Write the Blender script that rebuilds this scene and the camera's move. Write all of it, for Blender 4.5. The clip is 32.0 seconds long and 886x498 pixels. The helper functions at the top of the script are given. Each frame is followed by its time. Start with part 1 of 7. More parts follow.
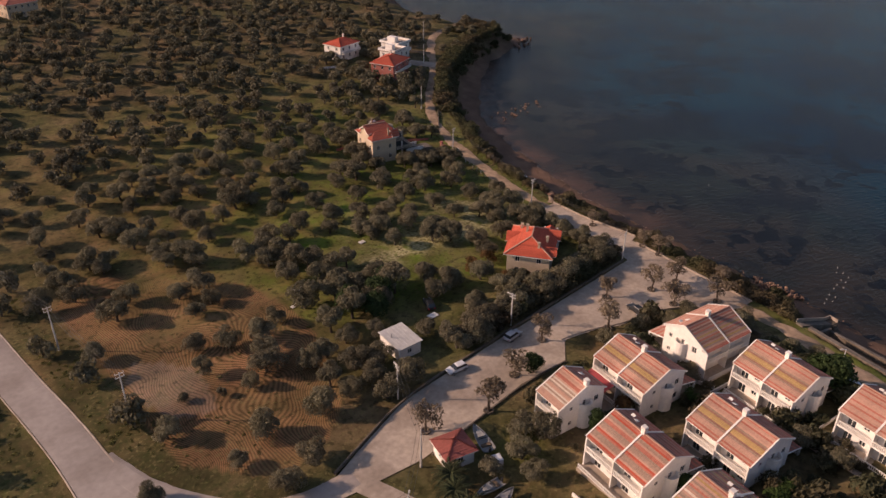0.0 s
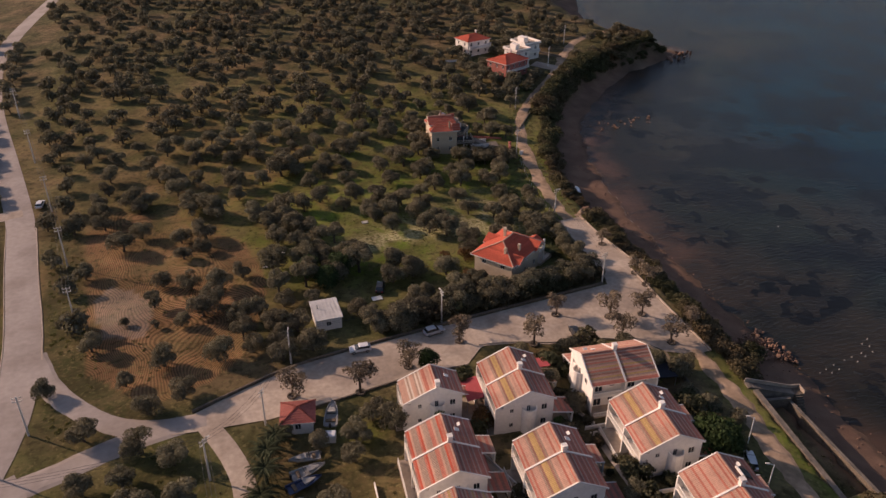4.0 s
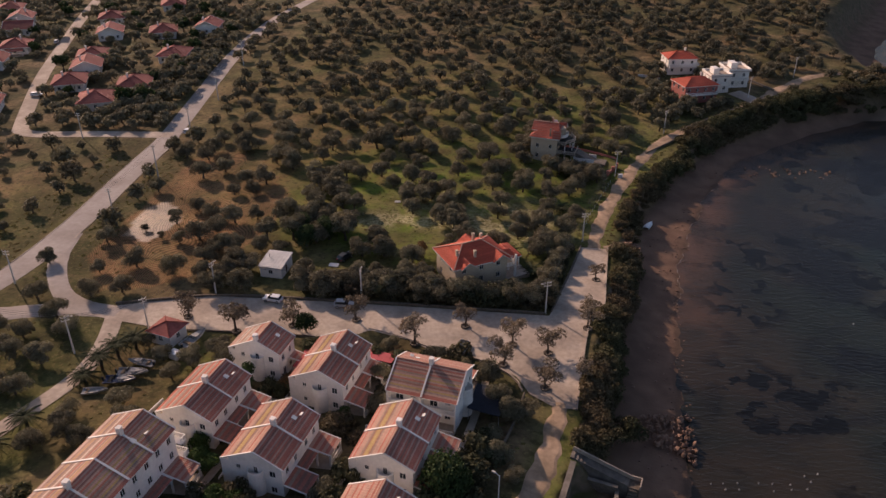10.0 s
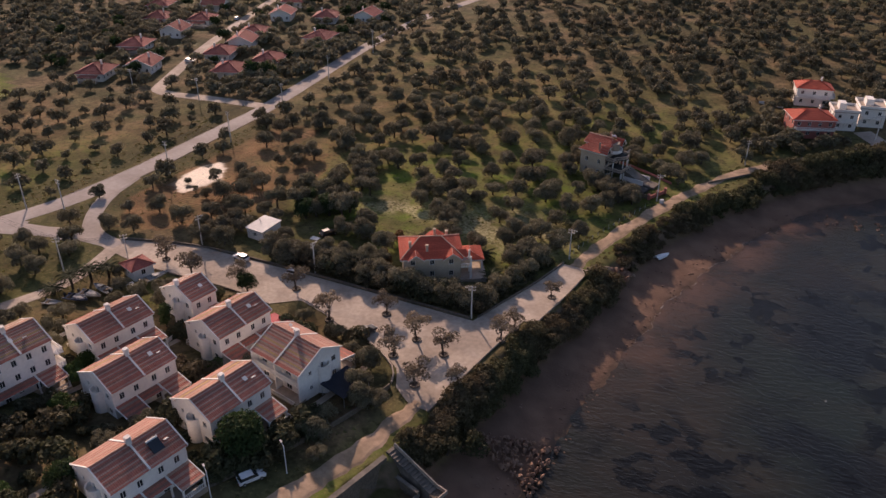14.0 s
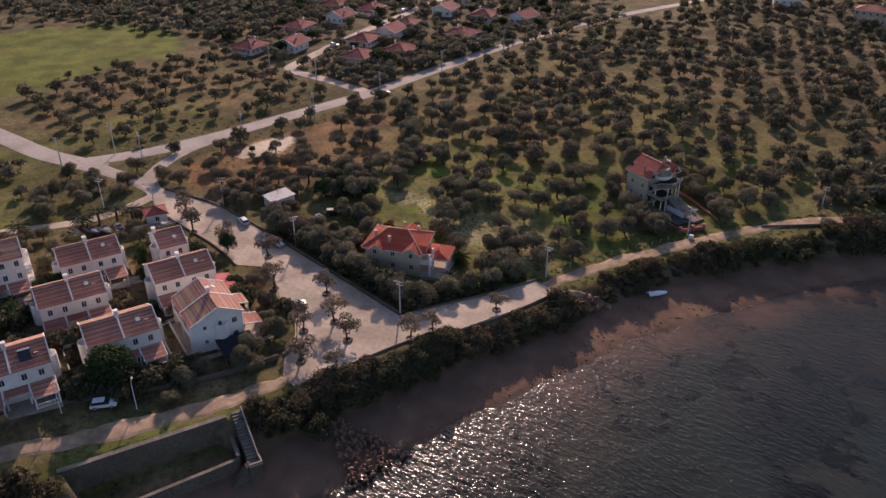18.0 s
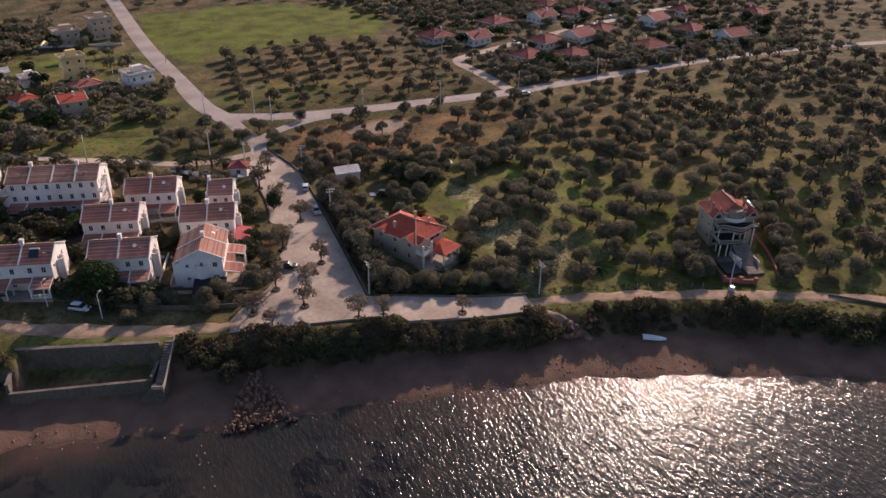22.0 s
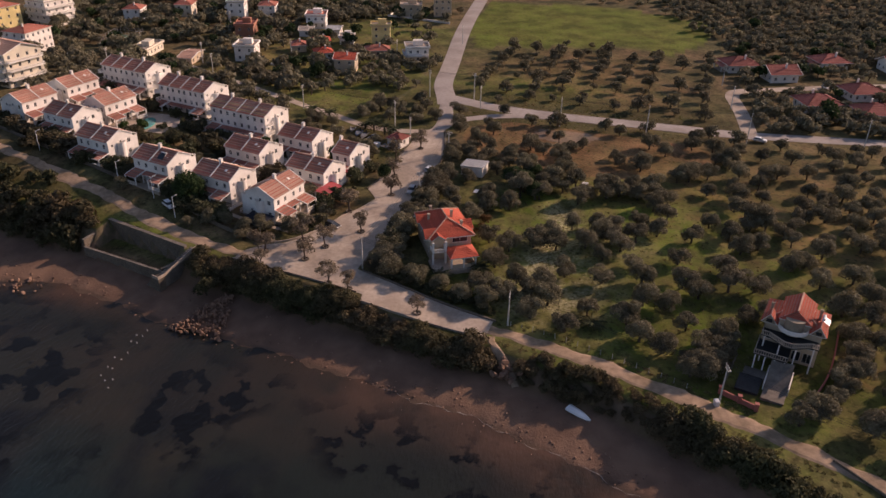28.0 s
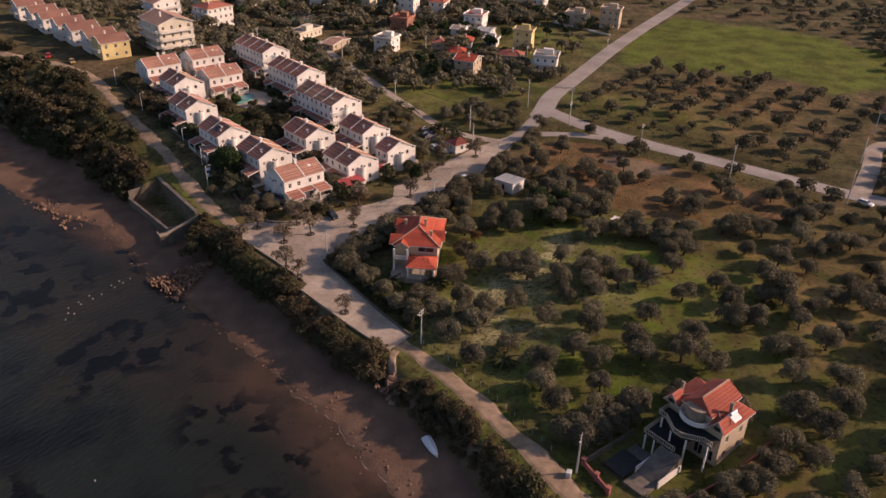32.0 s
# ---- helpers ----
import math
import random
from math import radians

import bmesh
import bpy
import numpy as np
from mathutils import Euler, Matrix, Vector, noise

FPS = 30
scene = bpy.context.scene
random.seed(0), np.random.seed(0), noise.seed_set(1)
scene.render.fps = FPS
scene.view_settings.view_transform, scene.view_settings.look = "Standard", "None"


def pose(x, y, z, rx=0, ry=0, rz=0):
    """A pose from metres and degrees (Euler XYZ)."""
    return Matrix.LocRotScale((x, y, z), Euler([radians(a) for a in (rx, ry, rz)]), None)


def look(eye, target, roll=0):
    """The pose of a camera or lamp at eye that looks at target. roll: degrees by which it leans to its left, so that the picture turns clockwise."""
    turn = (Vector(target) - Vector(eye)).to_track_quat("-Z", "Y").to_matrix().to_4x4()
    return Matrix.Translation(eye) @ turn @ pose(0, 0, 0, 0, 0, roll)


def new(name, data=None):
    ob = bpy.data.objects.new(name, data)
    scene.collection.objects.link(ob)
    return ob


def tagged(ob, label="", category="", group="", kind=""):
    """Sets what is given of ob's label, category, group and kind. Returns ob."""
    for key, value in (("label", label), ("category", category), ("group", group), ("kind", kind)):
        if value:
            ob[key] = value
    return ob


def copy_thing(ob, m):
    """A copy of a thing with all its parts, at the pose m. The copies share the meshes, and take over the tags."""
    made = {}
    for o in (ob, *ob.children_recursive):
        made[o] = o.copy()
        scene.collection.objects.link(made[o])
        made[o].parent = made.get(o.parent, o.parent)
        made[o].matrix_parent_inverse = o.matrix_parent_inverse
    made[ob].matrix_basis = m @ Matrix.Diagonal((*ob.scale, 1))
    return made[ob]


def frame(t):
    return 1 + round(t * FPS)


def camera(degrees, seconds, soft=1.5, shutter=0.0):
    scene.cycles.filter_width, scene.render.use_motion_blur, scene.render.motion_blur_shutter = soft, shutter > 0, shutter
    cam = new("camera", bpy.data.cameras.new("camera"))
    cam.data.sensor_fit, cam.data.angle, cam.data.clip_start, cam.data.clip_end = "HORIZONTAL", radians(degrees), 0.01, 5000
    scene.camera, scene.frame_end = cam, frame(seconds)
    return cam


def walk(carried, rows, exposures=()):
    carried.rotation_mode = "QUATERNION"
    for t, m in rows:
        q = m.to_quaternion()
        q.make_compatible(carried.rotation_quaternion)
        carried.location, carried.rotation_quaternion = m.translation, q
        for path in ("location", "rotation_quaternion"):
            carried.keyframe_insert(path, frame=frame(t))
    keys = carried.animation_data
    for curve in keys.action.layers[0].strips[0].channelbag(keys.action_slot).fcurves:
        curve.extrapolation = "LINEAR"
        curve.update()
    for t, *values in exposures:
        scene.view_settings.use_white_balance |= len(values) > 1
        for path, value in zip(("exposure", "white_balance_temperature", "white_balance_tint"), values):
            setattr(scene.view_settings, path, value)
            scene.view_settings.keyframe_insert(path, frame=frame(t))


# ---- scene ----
cam = camera(59.6, 32.0)
METRES, EYE, TILT, LEAN, TURN = 483.4, 87.5, 0.0, 0.0, -43.5
ROWS = [
    (0.0, 0.0, 0.0, 0.0, 0.33, -29.57, -0.59),
    (0.5, 0.015, -0.0009, -0.0, 2.86, -29.56, -0.58),
    (1.0, 0.0307, -0.001, 0.0001, 5.39, -29.57, -0.53),
    (1.5, 0.0465, -0.0002, 0.0001, 7.95, -29.57, -0.46),
    (2.0, 0.0616, 0.0012, -0.0, 10.47, -29.56, -0.48),
    (2.5, 0.0765, 0.0038, 0.0001, 12.99, -29.55, -0.53),
    (3.0, 0.0921, 0.007, 0.0003, 15.55, -29.59, -0.41),
    (3.5, 0.1072, 0.0106, 0.0003, 18.09, -29.6, -0.38),
    (5.5, 0.1629, 0.0315, 0.0001, 28.23, -29.6, -0.36),
    (6.0, 0.1758, 0.0384, 0.0001, 30.79, -29.59, -0.35),
    (6.5, 0.1882, 0.0459, 0.0001, 33.33, -29.59, -0.33),
    (7.0, 0.2002, 0.054, -0.0001, 35.89, -29.59, -0.29),
    (7.5, 0.2119, 0.0624, -0.0004, 38.42, -29.57, -0.28),
    (8.0, 0.2234, 0.0714, -0.0008, 40.95, -29.51, -0.32),
    (8.5, 0.2349, 0.0811, -0.0012, 43.48, -29.47, -0.3),
    (9.0, 0.2466, 0.0917, -0.0015, 46.05, -29.45, -0.34),
    (9.5, 0.2581, 0.1029, -0.0017, 48.59, -29.44, -0.28),
    (10.0, 0.2692, 0.1145, -0.0021, 51.12, -29.4, -0.25),
    (10.5, 0.2797, 0.1264, -0.0024, 53.65, -29.36, -0.18),
    (11.0, 0.2894, 0.1387, -0.0029, 56.17, -29.34, -0.23),
    (11.5, 0.2987, 0.1516, -0.0033, 58.69, -29.28, -0.16),
    (12.0, 0.3073, 0.1648, -0.0035, 61.2, -29.26, -0.16),
    (12.5, 0.3154, 0.1782, -0.0038, 63.69, -29.18, -0.19),
    (13.0, 0.3226, 0.1923, -0.0039, 66.19, -29.16, -0.17),
    (13.5, 0.3294, 0.2066, -0.0041, 68.68, -29.09, -0.14),
    (14.0, 0.3348, 0.2209, -0.0044, 71.16, -29.08, -0.21),
    (14.5, 0.3401, 0.2359, -0.0047, 73.71, -29.04, -0.13),
    (15.0, 0.3446, 0.2508, -0.0053, 76.22, -28.99, -0.12),
    (15.5, 0.3482, 0.2658, -0.0052, 78.73, -29.01, -0.19),
    (17.5, 0.3553, 0.3262, -0.0066, 88.73, -28.88, -0.28),
    (18.0, 0.3556, 0.3419, -0.0064, 91.25, -28.86, -0.31),
    (18.5, 0.3551, 0.3574, -0.0065, 93.75, -28.87, -0.33),
    (19.0, 0.3541, 0.3732, -0.0066, 96.48, -28.87, -0.37),
    (19.5, 0.3522, 0.3888, -0.007, 99.36, -28.83, -0.43),
    (20.0, 0.3496, 0.4044, -0.0073, 102.24, -28.83, -0.46),
    (20.5, 0.3461, 0.4199, -0.0079, 105.11, -28.8, -0.47),
    (21.0, 0.3417, 0.435, -0.0083, 109.03, -28.78, -0.46),
    (21.5, 0.3364, 0.45, -0.0084, 112.04, -28.79, -0.49),
    (22.0, 0.3302, 0.4643, -0.0083, 114.65, -28.78, -0.57),
    (22.5, 0.3232, 0.4789, -0.0084, 117.19, -28.73, -0.58),
    (23.0, 0.3155, 0.4928, -0.0084, 119.74, -28.72, -0.6),
    (23.5, 0.3072, 0.5062, -0.0085, 122.44, -28.72, -0.66),
    (24.0, 0.2979, 0.519, -0.0085, 125.32, -28.73, -0.67),
    (24.5, 0.2881, 0.5315, -0.0086, 128.24, -28.74, -0.71),
    (25.0, 0.2775, 0.5435, -0.0083, 131.26, -28.77, -0.72),
    (25.5, 0.2666, 0.5547, -0.0082, 134.48, -28.78, -0.81),
    (27.5, 0.2167, 0.5943, -0.0071, 148.1, -28.95, -1.04),
    (28.0, 0.2026, 0.6021, -0.0068, 151.31, -28.96, -1.1),
    (28.5, 0.189, 0.6085, -0.0064, 154.05, -28.98, -1.15),
    (29.0, 0.174, 0.6148, -0.0059, 156.84, -29.05, -1.19),
    (29.5, 0.1586, 0.6202, -0.0053, 159.3, -29.1, -1.21),
    (30.0, 0.143, 0.6249, -0.0048, 161.82, -29.17, -1.26),
    (30.5, 0.127, 0.6289, -0.0044, 164.44, -29.24, -1.34),
    (31.0, 0.1107, 0.6321, -0.004, 167.08, -29.25, -1.31),
    (31.5, 0.0942, 0.6346, -0.0035, 169.7, -29.28, -1.31),
    (32.0, 0.0777, 0.6363, -0.0028, 172.35, -29.31, -1.31),
]
walk(cam, [(t, pose(0, 0, EYE, TILT, LEAN, TURN) @ pose(METRES * x, METRES * y, METRES * z, 90 + pitch, roll, yaw)) for t, x, y, z, yaw, pitch, roll in ROWS],
     exposures=[(0.0, 0.16, 6600, 24), (8.0, 0.17, 6450, 24), (13.0, 0.34, 6300, 24), (18.5, 0.45, 5980, 23), (22.0, 0.41, 5950, 23), (25.0, 0.26, 6250, 24), (29.0, 0.19, 6450, 25), (32.0, 0.2, 6500, 25)])

# world, sun, exposure
SUN_AZ, SUN_EL = 136.0, 24.5
world = bpy.data.worlds.new("world")
scene.world = world
world.use_nodes = True
wn = world.node_tree
sky = wn.nodes.new("ShaderNodeTexSky")
sky.sky_type = "NISHITA"
sky.sun_disc = False
sky.dust_density = 1.6
sky.sun_elevation = radians(SUN_EL)
sky.sun_rotation = radians(90 - SUN_AZ)
wn.links.new(sky.outputs[0], wn.nodes["Background"].inputs[0])
wn.nodes["Background"].inputs[1].default_value = 0.09
sun = new("sun", bpy.data.lights.new("sun", "SUN"))
sun.data.energy, sun.data.angle, sun.data.color = 4.2, radians(0.6), (1.0, 0.74, 0.53)
_sd = Vector((math.cos(radians(SUN_AZ)) * math.cos(radians(SUN_EL)), math.sin(radians(SUN_AZ)) * math.cos(radians(SUN_EL)), math.sin(radians(SUN_EL))))
sun.matrix_world = look(_sd * 400, (0, 0, 0))

# ---- materials ----


def mat(name, colour, rough=0.9, vary=0.25, scale=1.0, bump=0.3, bump_scale=8.0, island=0.0, obj=0.0, metal=0.0, second=None, second_scale=0.15, spec=0.3):
    """A node material: base colour varied by noise at two scales, with relief."""
    m = bpy.data.materials.new(name)
    m.use_nodes = True
    n, l = m.node_tree.nodes, m.node_tree.links
    b = n["Principled BSDF"]
    b.inputs["Roughness"].default_value = rough
    b.inputs["Metallic"].default_value = metal
    b.inputs["Specular IOR Level"].default_value = spec
    co = n.new("ShaderNodeNewGeometry")
    n1 = n.new("ShaderNodeTexNoise")
    n1.inputs["Scale"].default_value = scale
    n1.inputs["Detail"].default_value = 8
    l.new(co.outputs["Position"], n1.inputs["Vector"])
    n2 = n.new("ShaderNodeTexNoise")
    n2.inputs["Scale"].default_value = second_scale
    n2.inputs["Detail"].default_value = 4
    l.new(co.outputs["Position"], n2.inputs["Vector"])
    ramp = n.new("ShaderNodeMapRange")
    ramp.inputs["From Min"].default_value, ramp.inputs["From Max"].default_value = 0.25, 0.75
    ramp.inputs["To Min"].default_value, ramp.inputs["To Max"].default_value = 1 - vary, 1 + vary
    l.new(n1.outputs["Fac"], ramp.inputs["Value"])
    mixc = n.new("ShaderNodeMix")
    mixc.data_type = "RGBA"
    mixc.inputs["A"].default_value = (*colour, 1)
    mixc.inputs["B"].default_value = (*(second or tuple(c * 0.8 for c in colour)), 1)
    r2 = n.new("ShaderNodeMapRange")
    r2.inputs["From Min"].default_value, r2.inputs["From Max"].default_value = 0.4, 0.62
    l.new(n2.outputs["Fac"], r2.inputs["Value"])
    l.new(r2.outputs["Result"], mixc.inputs["Factor"])
    mul = n.new("ShaderNodeVectorMath")
    mul.operation = "SCALE"
    l.new(mixc.outputs["Result"], mul.inputs[0])
    last = ramp.outputs["Result"]
    for amount, source in ((island, ("ShaderNodeNewGeometry", "Random Per Island")), (obj, ("ShaderNodeObjectInfo", "Random"))):
        if amount:
            g = n.new(source[0])
            rr = n.new("ShaderNodeMapRange")
            rr.inputs["To Min"].default_value, rr.inputs["To Max"].default_value = 1 - amount, 1 + amount
            l.new(g.outputs[source[1]], rr.inputs["Value"])
            mm = n.new("ShaderNodeMath")
            mm.operation = "MULTIPLY"
            l.new(last, mm.inputs[0])
            l.new(rr.outputs["Result"], mm.inputs[1])
            last = mm.outputs[0]
    l.new(last, mul.inputs["Scale"])
    l.new(mul.outputs["Vector"], b.inputs["Base Color"])
    if bump:
        n3 = n.new("ShaderNodeTexNoise")
        n3.inputs["Scale"].default_value = bump_scale
        n3.inputs["Detail"].default_value = 6
        l.new(co.outputs["Position"], n3.inputs["Vector"])
        bp = n.new("ShaderNodeBump")
        bp.inputs["Strength"].default_value = bump
        bp.inputs["Distance"].default_value = 0.1
        l.new(n3.outputs["Fac"], bp.inputs["Height"])
        l.new(bp.outputs["Normal"], b.inputs["Normal"])
    return m


M_WALL = mat("white_plaster", (0.82, 0.775, 0.715), 0.9, 0.08, 2.0, 0.1, 20, second=(0.7, 0.65, 0.59))
M_CREAM = mat("cream_plaster", (0.75, 0.67, 0.53), 0.9, 0.06, 2.0, 0.1, 20)
M_YELLOW = mat("yellow_plaster", (0.75, 0.6, 0.28), 0.9, 0.06, 2.0, 0.1, 20)
M_PINK = mat("rose_plaster", (0.42, 0.15, 0.12), 0.9, 0.08, 2.0, 0.1, 20)
M_BRICKWALL = mat("raw_brick_wall", (0.36, 0.17, 0.11), 0.95, 0.2, 4.0, 0.4, 12)
# dirty plaster of the tall house, with its seaward shade put into the colour
M_DULL = mat("dirty_shaded_ochre_plaster", (0.34, 0.275, 0.195), 0.9, 0.16, 1.5, 0.15, 15, second=(0.25, 0.2, 0.15), second_scale=0.4)
M_BEIGE = mat("beige_plaster", (0.54, 0.43, 0.31), 0.9, 0.08, 2.0, 0.1, 20)
M_TRIM = mat("white_trim", (0.8, 0.76, 0.7), 0.8, 0.05, 3.0, 0.1, 20)
M_GLASS = mat("dark_window_glass", (0.03, 0.035, 0.04), 0.08, 0.2, 0.5, 0, spec=0.6)
M_SHUT = mat("brown_shutter_wood", (0.13, 0.07, 0.04), 0.7, 0.2, 5.0, 0.2, 30)
M_WOOD = mat("weathered_wood", (0.2, 0.14, 0.09), 0.9, 0.25, 5.0, 0.3, 25)
M_SALMON = mat("salmon_roof_tile", (0.5, 0.3, 0.22), 0.9, 0.16, 3.0, 0.3, 18, obj=0.1)
M_TERRA = mat("terracotta_roof_tile", (0.45, 0.165, 0.115), 0.9, 0.2, 3.0, 0.3, 18, obj=0.1)
M_OCHRE = mat("ochre_roof_tile", (0.47, 0.31, 0.13), 0.9, 0.18, 3.0, 0.3, 18, obj=0.1)
M_GREYT = mat("grey_brown_roof_tile", (0.345, 0.24, 0.18), 0.9, 0.2, 3.0, 0.3, 18, obj=0.1)
M_CREAMT = mat("cream_roof_tile", (0.6, 0.5, 0.4), 0.85, 0.15, 3.0, 0.3, 18, obj=0.1)
M_REDT = mat("faded_red_roof_tile", (0.31, 0.095, 0.075), 0.9, 0.2, 2.0, 0.3, 14, obj=0.15)
M_SHEET = mat("pale_roof_sheet", (0.62, 0.6, 0.56), 0.6, 0.1, 1.5, 0.1, 6)
M_DARKT = mat("dark_brown_roof_tile", (0.3, 0.155, 0.115), 0.9, 0.2, 3.0, 0.3, 18, obj=0.1)
M_ORANGE = mat("orange_red_roof_tile", (0.5, 0.1, 0.055), 0.85, 0.18, 3.0, 0.3, 18, obj=0.12)
M_AWN = mat("crimson_awning_sheet", (0.38, 0.07, 0.075), 0.8, 0.12, 2.0, 0.1, 10)
# second tone: uneven concrete, lowered further for tree shade on the car park
M_CONC = mat("pale_concrete", (0.45, 0.372, 0.295), 0.92, 0.18, 1.2, 0.15, 10, second=(0.31, 0.25, 0.195), second_scale=0.12)
M_ROAD = mat("worn_grey_road", (0.36, 0.315, 0.28), 0.95, 0.12, 0.9, 0.15, 9, second=(0.28, 0.24, 0.21), second_scale=0.1)
M_DIRT = mat("pale_dirt_track", (0.38, 0.27, 0.18), 1.0, 0.3, 0.8, 0.5, 5, second=(0.25, 0.18, 0.115), second_scale=0.22)
M_OLDCONC = mat("stained_concrete", (0.19, 0.162, 0.132), 0.95, 0.2, 1.5, 0.3, 8, second=(0.12, 0.105, 0.088), second_scale=0.4)
M_SLATE = mat("dark_terrace_paving", (0.035, 0.036, 0.036), 0.8, 0.25, 1.5, 0.2, 8)
M_NAVY = mat("navy_canopy_sheet", (0.02, 0.024, 0.036), 0.9, 0.2, 1.5, 0.1, 6)
M_STONE = mat("rough_stone_wall", (0.15, 0.122, 0.093), 0.95, 0.35, 2.5, 0.8, 5, island=0.25)
M_BUOY = mat("weathered_white_plastic", (0.4, 0.38, 0.35), 0.6, 0.15, 6.0, 0)
M_ROCK = mat("shore_rock", (0.2, 0.122, 0.084), 0.95, 0.3, 1.5, 0.8, 4, island=0.3)
M_POLE = mat("grey_concrete_pole", (0.58, 0.55, 0.5), 0.9, 0.1, 3.0, 0.1, 10)
M_METAL = mat("galvanised_metal", (0.5, 0.5, 0.5), 0.45, 0.1, 3.0, 0, metal=0.8)
M_DARK = mat("dark_plastic", (0.03, 0.03, 0.032), 0.6, 0.2, 3.0, 0)
M_WHITE = mat("white_paint", (0.8, 0.8, 0.8), 0.35, 0.04, 2.0, 0, spec=0.5)
# white gelcoat darkened in its colour for the shade under the palms
M_GEL = mat("shaded_white_gelcoat", (0.33, 0.32, 0.3), 0.7, 0.18, 2.0, 0, spec=0.2)
M_BLUE = mat("navy_gelcoat", (0.03, 0.05, 0.12), 0.3, 0.1, 2.0, 0, spec=0.5)
M_REDP = mat("red_paint", (0.5, 0.03, 0.03), 0.35, 0.06, 2.0, 0, spec=0.5)
M_GREYP = mat("silver_paint", (0.45, 0.46, 0.47), 0.35, 0.06, 2.0, 0, spec=0.5)
M_BLACKP = mat("black_paint", (0.02, 0.022, 0.025), 0.3, 0.06, 2.0, 0, spec=0.5)
M_POOL = mat("turquoise_pool_water", (0.1, 0.32, 0.28), 0.05, 0.1, 1.0, 0.05, 2.0, spec=0.5)
M_BARK = mat("olive_bark", (0.085, 0.065, 0.05), 0.95, 0.3, 6.0, 0.6, 14)


def leafmat(name, colour, second):
    m = mat(name, colour, 0.85, 0.3, 0.5, 0, island=0.28, obj=0.2, second=second, second_scale=0.06, spec=0.25)
    n, l = m.node_tree.nodes, m.node_tree.links
    tr = n.new("ShaderNodeBsdfTranslucent")
    b = n["Principled BSDF"]
    l.new(b.inputs["Base Color"].links[0].from_socket, tr.inputs[0])
    mx = n.new("ShaderNodeMixShader")
    mx.inputs[0].default_value = 0.3
    l.new(b.outputs[0], mx.inputs[1])
    l.new(tr.outputs[0], mx.inputs[2])
    l.new(mx.outputs[0], n["Material Output"].inputs[0])
    return m


M_OLIVE = leafmat("olive_leaves", (0.176, 0.16, 0.1), (0.146, 0.128, 0.082))
M_LOTLEAF = leafmat("dusty_olive_leaves", (0.22, 0.175, 0.12), (0.17, 0.135, 0.095))
M_SCRUB = leafmat("coastal_scrub_leaves", (0.078, 0.078, 0.036), (0.112, 0.086, 0.048))
M_GARDEN = leafmat("dark_garden_leaves", (0.06, 0.064, 0.032), (0.085, 0.066, 0.04))
M_WEED = leafmat("rough_weed_leaves", (0.14, 0.14, 0.045), (0.2, 0.16, 0.075))
M_GREENL = leafmat("fresh_green_leaves", (0.06, 0.1, 0.025), (0.045, 0.08, 0.02))
M_PINE = leafmat("dark_pine_needles", (0.04, 0.065, 0.02), (0.03, 0.05, 0.018))
M_RUST = leafmat("rusty_autumn_leaves", (0.13, 0.068, 0.025), (0.1, 0.062, 0.025))
M_PALM = leafmat("palm_fronds", (0.055, 0.065, 0.026), (0.04, 0.05, 0.022))

# ---- mesh helpers ----


def box(bm, x0, x1, y0, y1, z0, z1, m=None):
    vs = [bm.verts.new(p) for p in ((x0, y0, z0), (x1, y0, z0), (x1, y1, z0), (x0, y1, z0), (x0, y0, z1), (x1, y0, z1), (x1, y1, z1), (x0, y1, z1))]
    if m is not None:
        for v in vs:
            v.co = m @ v.co
    for f in ((3, 2, 1, 0), (4, 5, 6, 7), (0, 1, 5, 4), (1, 2, 6, 5), (2, 3, 7, 6), (3, 0, 4, 7)):
        bm.faces.new([vs[i] for i in f])
    return vs


def tube(bm, a, b, r0, r1, n=8):
    a, b = Vector(a), Vector(b)
    q = (b - a).to_track_quat("Z", "Y").to_matrix()
    rings = []
    for p, r in ((a, r0), (b, r1)):
        rings.append([bm.verts.new(p + q @ Vector((r * math.cos(i * math.tau / n), r * math.sin(i * math.tau / n), 0))) for i in range(n)])
    for i in range(n):
        bm.faces.new((rings[0][i], rings[0][(i + 1) % n], rings[1][(i + 1) % n], rings[1][i]))
    bm.faces.new(rings[0][::-1])
    bm.faces.new(rings[1])


def finish(bm, name, material):
    me = bpy.data.meshes.new(name)
    bmesh.ops.recalc_face_normals(bm, faces=bm.faces)
    bm.to_mesh(me)
    bm.free()
    me.materials.append(material)
    return me


def part(name, bm, material, parent, label="", at=None):
    me = finish(bm, name, material) if isinstance(bm, bmesh.types.BMesh) else bm
    ob = new(name, me)
    ob.parent = parent
    if at is not None:
        ob.matrix_local = at
    if label:
        ob["label"] = label
    return ob


def thing(name, m, label, category, group="", kind=""):
    ob = new(name)
    ob.matrix_world = m
    return tagged(ob, label, category, group, kind)


def sstep(a, b, x):
    t = np.clip((x - a) / (b - a), 0, 1)
    return t * t * (3 - 2 * t)


# ---- land ----
SEA = -9.0
COAST_Y = (-400, -140, -60, -25, 2, 18, 34, 50, 65, 80, 100, 120, 140, 155, 170, 187, 198, 215, 232, 240, 246, 262, 290, 330, 400, 600)
WATER_X = (165, 165, 163, 160, 159, 155, 158, 161, 161.5, 163, 165.8, 168.6, 174.6, 179.6, 186, 195, 206, 224, 246, 268, 284, 283, 276, 282, 322, 400)
TOP_X = (132, 134, 133, 134, 137, 139, 140, 141.5, 144, 146, 149.5, 152, 156, 162, 169, 179, 186, 202, 228, 250, 266, 262, 252, 258, 290, 370)
SLOPE_W = (10, 10, 9, 8, 7, 7, 7, 6.5, 6, 6, 5.5, 6, 6, 6, 6, 6.5, 7, 8, 8, 9, 10, 10, 10, 10, 14, 16)
